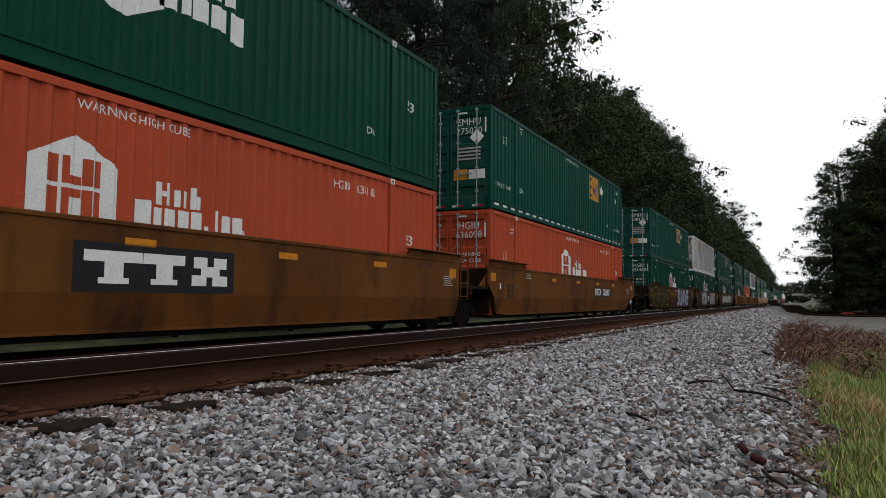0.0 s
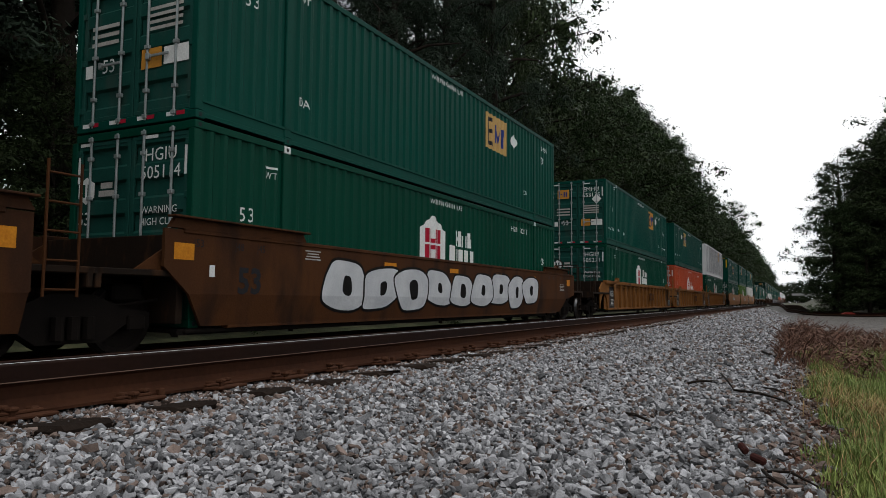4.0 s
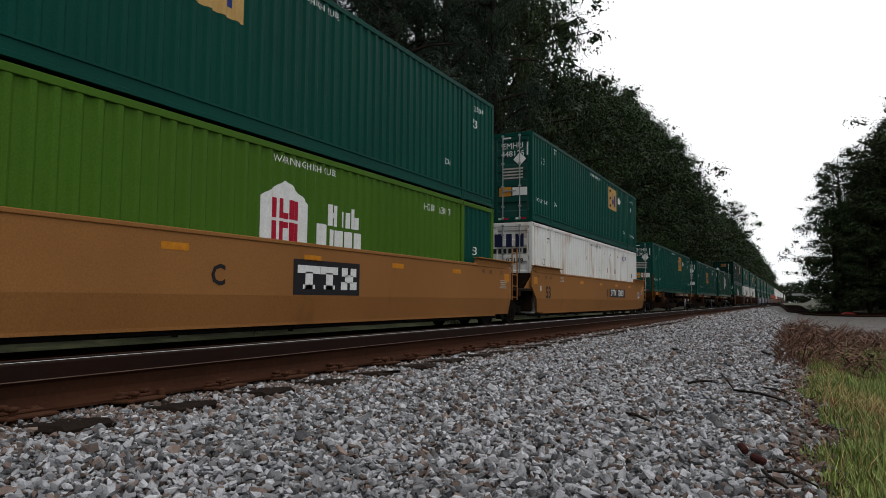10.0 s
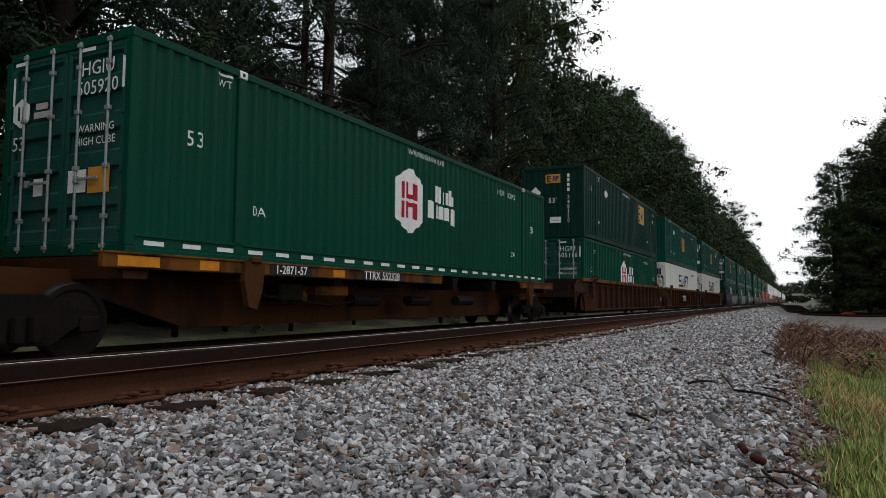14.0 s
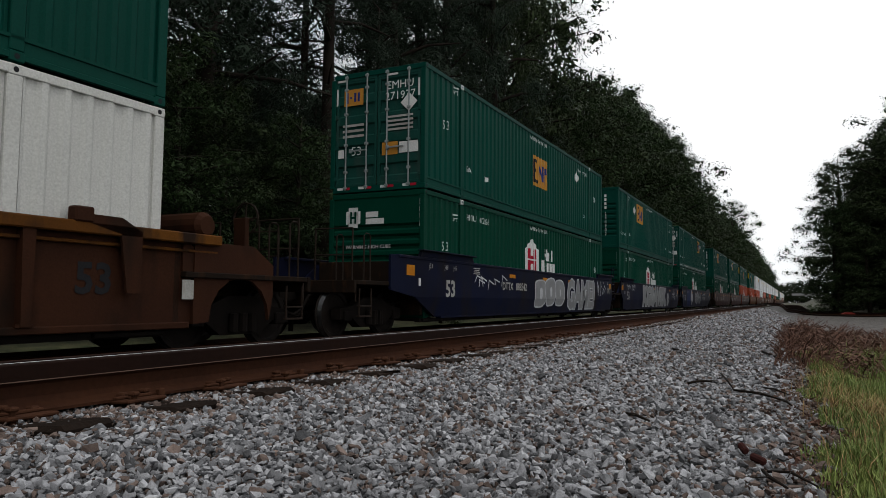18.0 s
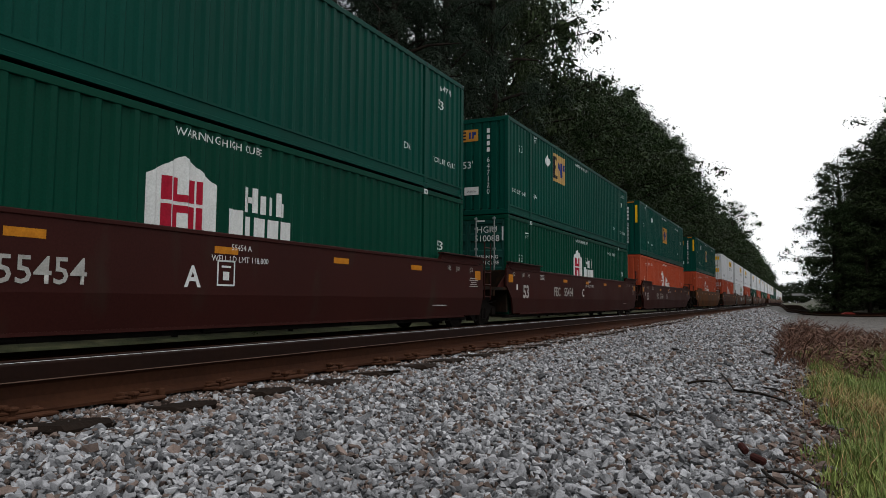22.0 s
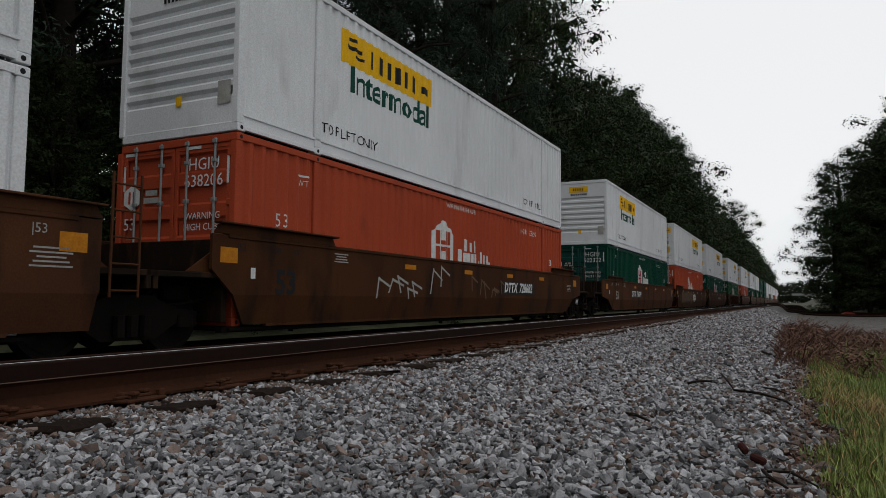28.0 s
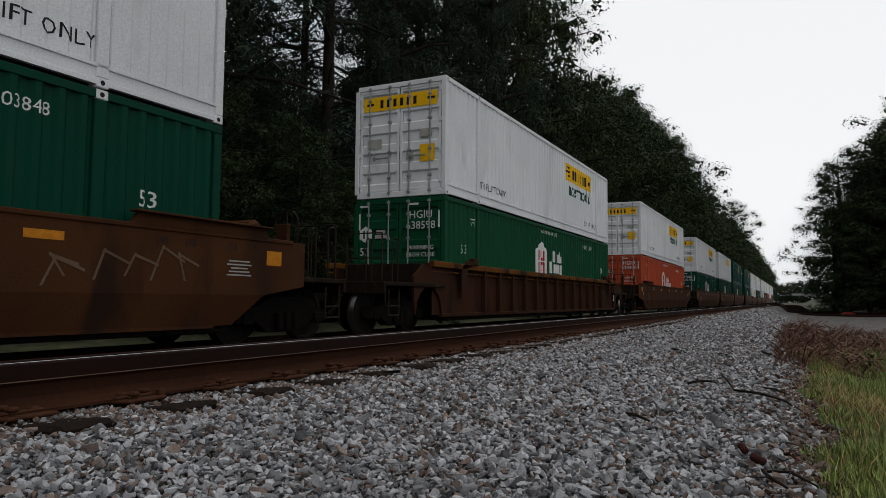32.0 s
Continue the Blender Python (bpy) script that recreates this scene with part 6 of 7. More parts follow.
def ground_z(x, y):
    """The lie of the land: the near track's ballast bank, the lower bed of the train's track, woods beyond, and a bank across the branch."""
    fall = 0.50 * smooth(9, 58, x) * (1 - smooth(0.6, 1.6, y))
    z = 0.272 + 0.036 * smooth(1.2, 2.1, y) - 0.10 * smooth(2.75, 4.4, y) - fall
    z -= 0.47 * smooth(5.0, 6.4, y)
    z -= 0.45 * smooth(10.9, 12.6, y)
    z += 0.55 * smooth(13.5, 20, y)
    z -= 0.10 * smooth(-0.1, -0.5, y) * (1 - smooth(-3, -9, y))
    z += 4.2 * smooth(-5, -15, y) * smooth(52, 75, x)
    z += 10.0 * smooth(38, 75, y) * smooth(420, 300, x)
    return z + 0.05 * noise.noise(Vector((x * 0.3, y * 0.3, 0))) * (1 if y > 12 or y < -0.5 else 0.15)


def build_ground():
    xs = np.concatenate([[-400, -150, -60, -25], np.arange(-12, 20, 0.5), np.arange(20, 80, 1.5), [82, 90, 100, 115, 135, 160, 200, 260, 340, 450, 600, 800, 1200, 2500]])
    ys = np.concatenate([[-1500, -600, -250, -120, -60, -40, -30], np.arange(-22, -2, 1.0), np.arange(-2, 7.0, 0.25), np.arange(7, 22, 0.6), [24, 28, 35, 45, 60, 90, 150, 300, 700, 1500]])
    vs = [(float(x), float(y), ground_z(float(x), float(y)) - (0.03 if 0.9 < x < 19 and 0.1 < y < 2.6 else 0.0)) for x in xs for y in ys]
    n = len(ys)
    fs = [(i * n + j, (i + 1) * n + j, (i + 1) * n + j + 1, i * n + j + 1) for i in range(len(xs) - 1) for j in range(n - 1)]
    m = bpy.data.materials.new("ballast_grass_and_leaf_litter")
    m.use_nodes = True
    nd, l = m.node_tree.nodes, m.node_tree.links
    co = nd.new("ShaderNodeTexCoord")
    sep = nd.new("ShaderNodeSeparateXYZ")
    wob = nd.new("ShaderNodeTexNoise")
    wob.inputs["Scale"].default_value, wob.inputs["Detail"].default_value = 1.3, 6
    l.new(co.outputs["Object"], wob.inputs["Vector"]), l.new(co.outputs["Object"], sep.inputs[0])
    edge = nd.new("ShaderNodeMath")
    edge.operation = "MULTIPLY_ADD"
    edge.inputs[1].default_value = 0.5
    l.new(wob.outputs["Fac"], edge.inputs[0]), l.new(sep.outputs["Y"], edge.inputs[2])

    def tone(c1, c2, scale):
        t = nd.new("ShaderNodeTexNoise")
        t.inputs["Scale"].default_value, t.inputs["Detail"].default_value = scale, 8
        l.new(co.outputs["Object"], t.inputs["Vector"])
        r = nd.new("ShaderNodeValToRGB")
        r.color_ramp.elements[0].position, r.color_ramp.elements[1].position = 0.36, 0.64
        r.color_ramp.elements[0].color, r.color_ramp.elements[1].color = (*c1, 1), (*c2, 1)
        l.new(t.outputs["Fac"], r.inputs["Fac"])
        return r.outputs["Color"], t.outputs["Fac"]

    # near bed coloured darker than the gravel, for deep shade between the stones
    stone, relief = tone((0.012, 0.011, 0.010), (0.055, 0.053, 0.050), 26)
    gravel, _ = tone((0.030, 0.028, 0.026), (0.155, 0.150, 0.145), 11)
    pebbles, _ = tone((0.035, 0.030, 0.027), (0.125, 0.112, 0.102), 5)
    turf, _ = tone((0.045, 0.062, 0.018), (0.11, 0.115, 0.045), 3)
    litter, _ = tone((0.022, 0.022, 0.012), (0.060, 0.055, 0.028), 1.5)

    def over(a, b, lo, hi):
        k = nd.new("ShaderNodeMapRange")
        k.inputs["From Min"].default_value, k.inputs["From Max"].default_value = lo, hi
        l.new(edge.outputs[0], k.inputs["Value"])
        x = nd.new("ShaderNodeMix")
        x.data_type = "RGBA"
        l.new(k.outputs["Result"], x.inputs["Factor"]), l.new(a, x.inputs["A"]), l.new(b, x.inputs["B"])
        return x.outputs["Result"]

    dirt, _ = tone((0.020, 0.016, 0.011), (0.060, 0.045, 0.030), 2.2)

    def along(a, b, lo, hi):
        k = nd.new("ShaderNodeMapRange")
        k.inputs["From Min"].default_value, k.inputs["From Max"].default_value = lo, hi
        l.new(sep.outputs["X"], k.inputs["Value"])
        x = nd.new("ShaderNodeMix")
        x.data_type = "RGBA"
        l.new(k.outputs["Result"], x.inputs["Factor"]), l.new(a, x.inputs["A"]), l.new(b, x.inputs["B"])
        return x.outputs["Result"]

    verge = along(along(turf, pebbles, 10.5, 15.0), dirt, 60.0, 64.0)
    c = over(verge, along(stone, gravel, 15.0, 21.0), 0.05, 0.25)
    # past the branch the stones give way to weedy dirt up to the train's own bed
    weeds, _ = tone((0.022, 0.024, 0.013), (0.070, 0.074, 0.040), 0.6)
    low = nd.new("ShaderNodeMapRange")
    low.inputs["From Min"].default_value, low.inputs["From Max"].default_value, low.inputs["To Min"].default_value, low.inputs["To Max"].default_value = 4.2, 5.0, 1.0, 0.0
    l.new(edge.outputs[0], low.inputs["Value"])
    past = nd.new("ShaderNodeMapRange")
    past.inputs["From Min"].default_value, past.inputs["From Max"].default_value = 66.0, 100.0
    l.new(sep.outputs["X"], past.inputs["Value"])
    both = nd.new("ShaderNodeMath")
    both.operation = "MULTIPLY"
    l.new(low.outputs["Result"], both.inputs[0]), l.new(past.outputs["Result"], both.inputs[1])
    mix = nd.new("ShaderNodeMix")
    mix.data_type = "RGBA"
    l.new(both.outputs[0], mix.inputs["Factor"]), l.new(c, mix.inputs["A"]), l.new(weeds, mix.inputs["B"])
    c = mix.outputs["Result"]
    c = over(c, turf, 13.0, 13.8)
    c = over(c, litter, 15.5, 17.5)
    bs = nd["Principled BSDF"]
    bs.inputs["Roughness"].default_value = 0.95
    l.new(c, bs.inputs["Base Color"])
    bp = nd.new("ShaderNodeBump")
    bp.inputs["Strength"].default_value, bp.inputs["Distance"].default_value = 0.8, 0.03
    l.new(relief, bp.inputs["Height"]), l.new(bp.outputs[0], bs.inputs["Normal"])
    s = Shape()
    s.v, s.f, s.k = vs, fs, [0] * len(fs)
    ob = new("ground", s.mesh("ground", m, smooth=True))
    tagged(ob, "grey ballast bank, grass verge and leaf-littered woodland floor", "ground", kind="structure")


RAIL = [(-0.076, 0.0), (0.076, 0.0), (0.076, 0.012), (0.020, 0.032), (0.0095, 0.055), (0.0095, 0.100), (0.020, 0.112), (0.042, 0.117), (0.037, 0.1205), (0.037, 0.179), (0.033, 0.184), (0.008, 0.1842), (-0.033, 0.184), (-0.037, 0.179), (-0.037, 0.1205), (-0.042, 0.117), (-0.020, 0.112), (-0.0095, 0.100), (-0.0095, 0.055), (-0.020, 0.032), (-0.076, 0.012)]


def rail_mesh(path, worn=True):
    """A rail pulled along a path of (x, y, z); if worn, its head's top and near lip carry painted highlights."""
    s = Shape()
    n = len(RAIL)
    pts = [Vector(p) for p in path]
    vs = []
    for i, p in enumerate(pts):
        d = (pts[min(i + 1, len(pts) - 1)] - pts[max(i - 1, 0)])
        side = Vector((-d.y, d.x, 0)).normalized()
        vs += [p + side * a + Vector((0, 0, b)) for a, b in RAIL]
    for i in range(len(pts) - 1):
        for j in range(n):
            k = (j + 1) % n
            s.add([], [], 0)
            s.f.append((i * n + j, i * n + k, (i + 1) * n + k, (i + 1) * n + j))
            s.k.append(1 if worn and j == 10 else 2 if j in (9, 11, 12, 13) else 3 if worn and j == 14 else 0)
    s.v = [tuple(v) for v in vs]
    s.f += [tuple(range(n)), tuple((len(pts) - 1) * n + j for j in range(n))]
    s.k += [0, 0]
    return s.mesh("rail", RAILSIDE, RAILTOP, RAILHEAD, RAILLIP)


@cached
def tie_mesh(k):
    rng = random.Random(k)
    s = Shape()
    s.box(-0.114, 0.114, -1.23, 1.295, -0.178, 0.0, 0.012)
    s.v = [(x + rng.uniform(-0.006, 0.006), y + rng.uniform(-0.02, 0.02), z + rng.uniform(-0.006, 0.003)) for x, y, z in s.v]
    return s.mesh("tie", TIE)


@cached
def plate_mesh():
    s = Shape()
    s.box(-0.098, 0.098, -0.19, 0.19, 0.0, 0.016, 0.005)
    s.box(-0.09, 0.09, -0.11, -0.08, 0.016, 0.030, 0.004)
    s.box(-0.09, 0.09, 0.08, 0.11, 0.016, 0.030, 0.004)
    return s.mesh("tie_plate", PLATE)


@cached
def spike_mesh():
    s = Shape()
    s.box(-0.009, 0.009, -0.009, 0.009, -0.02, 0.045, 0.002)
    s.box(-0.017, 0.017, -0.02, 0.024, 0.045, 0.064, 0.006)
    return s.mesh("spike", PLATE)


@cached
def anchor_mesh():
    s = Shape()
    s.box(-0.016, 0.016, -0.10, 0.10, -0.03, -0.004, 0.005)
    s.box(-0.016, 0.016, -0.11, -0.075, -0.03, 0.03, 0.006)
    s.box(-0.016, 0.016, 0.075, 0.11, -0.03, 0.03, 0.006)
    return s.mesh("rail_anchor", PLATE)


def straight_track(name, label, y, top, cant, x0, x1, fittings):
    root = thing(name, label, "railway track", kind="structure")
    base = top - 0.184
    for side, dz in ((-0.755, 0.0), (0.755, -cant)):
        part("rail", rail_mesh([(x, y + side, base + dz) for x in np.linspace(x0, x1, 12)], side < 0), root, "rusty steel rail with worn bright head")
    rng = random.Random(5)
    lean = math.degrees(math.atan2(-cant, 1.51))
    x, k = x0 + 0.2, 0
    while x < x1:
        tie = part("tie", tie_mesh(k % 5), root, at=pose(x + rng.uniform(-0.03, 0.03), y + rng.uniform(-0.02, 0.02), base - 0.030 - cant / 2, lean, 0, rng.uniform(-0.8, 0.8)))
        if fittings and -1 < x < 14:
            for side in (-0.755, 0.755):
                part("tie_plate", plate_mesh(), tie, at=pose(0, side, 0.013))
            if x < 9:
                for dx, dy, turn in ((-0.05, -0.085, 0), (0.06, -0.085, 0), (-0.06, -0.165, 0), (0.03, 0.085, 180)):
                    part("spike", spike_mesh(), tie, at=pose(dx + rng.uniform(-0.01, 0.01), -0.755 + dy, -0.009 + rng.uniform(-0.004, 0.014), 0, 0, turn + rng.uniform(-15, 15)))
                if k % 2 == 0:
                    part("rail_anchor", anchor_mesh(), tie, at=pose(0.15, -0.755, 0.025))
        x += 0.497
        k += 1
    return root


def curve_through(pts, n):
    """Points along a smooth line through the given ones."""
    p = [Vector(q) for q in pts]
    out = []
    for i in range(len(p) - 1):
        a, b, c, d = p[max(i - 1, 0)], p[i], p[i + 1], p[min(i + 2, len(p) - 1)]
        for k in range(n):
            t = k / n
            out.append(0.5 * ((2 * b) + (c - a) * t + (2 * a - 5 * b + 4 * c - d) * t * t + (3 * b - a - 3 * c + d) * t ** 3))
    return out + [p[-1]]


def build_tracks():
    straight_track("railway_track", "empty track with rusty rails on dark wooden ties in grey ballast", 2.62 + 0.755, 0.506, 0.13, -14, 78, True)
    far = thing("railway_track", "rails that the freight train runs on, on a lower bed", "railway track", kind="structure")
    for side in (-0.755, 0.755):
        part("rail", rail_mesh([(x, TRAIN_Y + side, -0.184) for x in np.linspace(-30, 900, 24)], False), far)
    for i in range(70):
        part("tie", tie_mesh(i % 5), far, at=pose(-6 + i * 0.5, TRAIN_Y, -0.20))
    branch = thing("railway_track", "branch track curving away to the right over pale gravel", "railway track", kind="structure")
    mid = [(150, 6.5, 0), (112, 4.1, 0), (88, 1.9, 0), (74, 0.2, 0), (65, -1.9, 0), (60.5, -5.0, 0), (59, -10, 0), (59.5, -20, 0), (61, -35, 0)]
    line = curve_through(mid, 8)
    for off in (0.0, 1.5):
        path = []
        for i, q in enumerate(line):
            d = line[min(i + 1, len(line) - 1)] - line[max(i - 1, 0)]
            side = Vector((-d.y, d.x, 0)).normalized()
            w = q - side * -off
            path.append((w.x, w.y, ground_z(w.x, w.y) + 0.10))
        part("rail", rail_mesh(path, False), branch, "dark curving rail")
    for i, q in enumerate(line):
        if 14 <= i:
            d = line[min(i + 1, len(line) - 1)] - line[max(i - 1, 0)]
            turn = math.degrees(math.atan2(d.y, d.x))
            for j in range(3):
                p = q.lerp(line[min(i + 1, len(line) - 1)], j / 3)
                part("tie", tie_mesh(j), branch, at=Matrix.Translation((p.x, p.y, ground_z(p.x, p.y) + 0.097)) @ Matrix.Rotation(radians(turn), 4, "Z") @ Matrix.Translation((0, 0.75, 0)))

    block = thing("derail_block", "small red painted derail block on the branch rail", "derail")
    s = Shape()
    s.prism([(-0.5, 0.0), (0.5, 0.0), (0.35, 0.11), (0.1, 0.15), (-0.2, 0.14), (-0.4, 0.07)], -0.12, 0.12)
    part("wedge", s.mesh("wedge", REDPAINT), block)
    s = Shape()
    s.box(-0.45, 0.35, 0.12, 0.34, 0.0, 0.10, 0.01)
    part("base_plate", s.mesh("base_plate", PLATE), block)
    block.matrix_basis = Matrix.Translation((59.6, -3.45, ground_z(59.6, -3.45) + 0.20)) @ Matrix.Rotation(radians(-62), 4, "Z")


def rocks(n, seed, corners=15):
    """A few broken-stone shapes as (verts, faces)."""
    rng = random.Random(seed)
    out = []
    for _ in range(n):
        bm = bmesh.new()
        for _ in range(corners):
            d = Vector((rng.gauss(0, 1), rng.gauss(0, 1), rng.gauss(0, 1))).normalized()
            d *= (abs(d.x) ** 4 + abs(d.y) ** 4 + abs(d.z) ** 4) ** -0.25
            bm.verts.new(d * rng.uniform(0.72, 1.02))
        hull = bmesh.ops.convex_hull(bm, input=bm.verts)
        bmesh.ops.delete(bm, geom=list({e for e in hull["geom_interior"] + hull["geom_unused"] if isinstance(e, bmesh.types.BMVert)}), context="VERTS")
        bm.verts.index_update()
        sc = Vector((rng.uniform(0.9, 1.45), rng.uniform(0.6, 1.0), rng.uniform(0.45, 0.8)))
        for v in bm.verts:
            v.co = Vector((v.co.x * sc.x, v.co.y * sc.y, v.co.z * sc.z))
        bm.verts.ensure_lookup_table()
        out.append((np.array([v.co[:] for v in bm.verts]), np.array([[v.index for v in f.verts] for f in bm.faces])))
        bm.free()
    return out


def rotations(n, rng, tilt):
    a = rng.uniform(0, 2 * np.pi, n)
    b = rng.normal(0, tilt, n)
    c = rng.normal(0, tilt, n)
    ca, sa, cb, sb, cc, sc = np.cos(a), np.sin(a), np.cos(b), np.sin(b), np.cos(c), np.sin(c)
    z = np.zeros(n)
    o = np.ones(n)
    rz = np.stack([np.stack([ca, -sa, z], 1), np.stack([sa, ca, z], 1), np.stack([z, z, o], 1)], 1)
    ry = np.stack([np.stack([cb, z, sb], 1), np.stack([z, o, z], 1), np.stack([-sb, z, cb], 1)], 1)
    rx = np.stack([np.stack([o, z, z], 1), np.stack([z, cc, -sc], 1), np.stack([z, sc, cc], 1)], 1)
    return rz @ ry @ rx


def tri_mesh(name, verts, tris, *mats, slots=None):
    me = bpy.data.meshes.new(name)
    me.vertices.add(len(verts))
    me.vertices.foreach_set("co", np.ascontiguousarray(verts, dtype=np.float32).ravel())
    me.loops.add(len(tris) * 3)
    me.loops.foreach_set("vertex_index", np.ascontiguousarray(tris, dtype=np.int32).ravel())
    me.polygons.add(len(tris))
    me.polygons.foreach_set("loop_start", np.arange(0, len(tris) * 3, 3, dtype=np.int32))
    for m in mats:
        me.materials.append(m)
    if slots is not None:
        me.polygons.foreach_set("material_index", slots.astype(np.int32))
    me.update(calc_edges=True)
    me.shade_flat()
    return me


def build_ballast():
    rng = np.random.default_rng(3)
    fine, middle, plain = rocks(22, 11, 14), rocks(16, 13, 11), rocks(14, 12, 8)
    verts, tris, slots, base = [], [], [], 0
    near = []
    # bands along the track: from, to, stones a square metre, size
    for x0, x1, y0, y1, per, size in ((0.9, 4.2, -0.25, 2.75, 5200, 0.0118), (4.2, 9.0, -0.05, 2.75, 3300, 0.0132), (9.0, 18.0, 0.0, 2.75, 1300, 0.0175), (18.0, 52.0, 0.35, 2.7, 260, 0.030), (-1.0, 14.0, 2.75, 5.0, 120, 0.032)):
        n = int((x1 - x0) * (y1 - y0) * per)
        kinds = fine if x0 < 4 else middle if x0 < 9 else plain
        px, py = rng.uniform(x0, x1, n), rng.uniform(y0, y1, n)
        r = size * np.exp(rng.normal(0, 0.27, n))
        gz = np.array([ground_z(a, b) for a, b in zip(px, py)])
        pz = gz - 0.022 * rng.uniform(0, 1, n) ** 0.8 + r * rng.uniform(-0.1, 1.0, n)
        # stones thin out towards the grass, and lie low under the rail and round the ties
        keep = rng.uniform(0, 1, n) < np.clip((py + 0.25) / 0.25, 0, 1)
        under = np.abs(py - 2.62) < 0.13
        pz = np.where(under, np.minimum(pz, gz - 0.01), pz)
        on_tie = (np.abs((px + 13.8 + 0.2485) % 0.497 - 0.2485) < 0.13) & (py > 2.08)
        keep &= ~(on_tie & (rng.uniform(0, 1, n) > 0.5))
        pz = np.where((py > 1.95) & (pz > gz), gz + (pz - gz) * 0.4, pz)
        rot = rotations(n, rng, 0.5)
        which = rng.integers(0, len(kinds), n)
        warm = rng.uniform(0, 1, n) < 0.17 + 0.5 * np.exp(-((py - 2.45) / 0.35) ** 2) + 0.5 * np.exp(-((py + 0.12) / 0.14) ** 2)
        for i in np.nonzero(keep)[0]:
            if len(near) < 300 and x0 < 1 and 1.3 < px[i] < 1.75 and 0.3 < py[i] < 1.25 and pz[i] > gz[i]:
                near.append((which[i], rot[i], r[i], px[i], py[i], pz[i], warm[i]))
                continue
            v, f = kinds[which[i]]
            verts.append(v @ rot[i].T * r[i] + (px[i], py[i], pz[i]))
            tris.append(f + base)
            slots.append(np.full(len(f), int(warm[i])))
            base += len(v)
    me = tri_mesh("ballast_stones", np.concatenate(verts), np.concatenate(tris), STONE, STONEWARM, slots=np.concatenate(slots))
    bed = tagged(new("ballast", me), "loose crushed grey and rusty ballast stones beside the track", "ballast", kind="stuff")
    meshes = {}
    for k, rot, r, x, y, z, warm in near:
        key = (int(k), bool(warm))
        if key not in meshes:
            v, f = fine[key[0]]
            meshes[key] = tri_mesh("stone", v, f, STONEWARM if key[1] else STONE)
        ob = part("stone", meshes[key], bed)
        m = Matrix(rot.tolist()).to_4x4()
        ob.matrix_basis = Matrix.Translation((float(x), float(y), float(z))) @ m @ Matrix.Scale(float(r), 4)


# ---------------------------------------------------------------- trees and undergrowth
def leaf_cloud(rng, centres, radii, per, size, flat=0.75, core=0, thin=0.42):
    """Small leaves strewn over round clumps, tilted to the light; core: a few broad dark sprays inside each clump. Returns verts and tris."""
    n = sum(per)
    c = np.repeat(np.array(centres), per, axis=0)
    r = np.repeat(np.array(radii), per)
    d = rng.normal(0, 1, (n, 3))
    d /= np.linalg.norm(d, axis=1)[:, None]
    rad = r * rng.uniform(0.3, 1.0, n) ** 0.4
    p = c + d * rad[:, None] * np.array([1, 1, flat])
    s = size * np.exp(rng.normal(0, 0.35, n))
    lift = np.array([0, 0, 0.55])
    if core:
        m = len(radii) * core
        ci = np.repeat(np.arange(len(radii)), core)
        dc = rng.normal(0, 1, (m, 3))
        dc /= np.linalg.norm(dc, axis=1)[:, None]
        rc = np.array(radii)[ci]
        p = np.concatenate([p, np.array(centres)[ci] + dc * (rc * rng.uniform(0.05, 0.45, m))[:, None] * np.array([1, 1, flat])])
        s = np.concatenate([s, rc * rng.uniform(0.16, 0.28, m)])
        d = np.concatenate([d, dc])
        n += m
    u = rng.normal(0, 1, (n, 3))
    w = np.cross(u, d + lift + rng.normal(0, 0.5, (n, 3)))
    w /= np.linalg.norm(w, axis=1)[:, None] + 1e-9
    u = np.cross(w, d + lift)
    u /= np.linalg.norm(u, axis=1)[:, None] + 1e-9
    verts = np.stack([p - u * s[:, None] + w * (s * thin)[:, None], p - u * s[:, None] * 0.8 - w * (s * thin)[:, None], p + u * s[:, None]], 1).reshape(-1, 3)
    return verts, np.arange(n * 3).reshape(-1, 3)


CROWN = {  # where the limbs begin, how many, how round the clumps are
    "pine": (2.6, 30, 0.62), "bare": (4.6, 14, 0.50), "broad": (1.8, 30, 0.80), "low": (0.3, 30, 0.80), "bank": (0.2, 34, 0.78)}


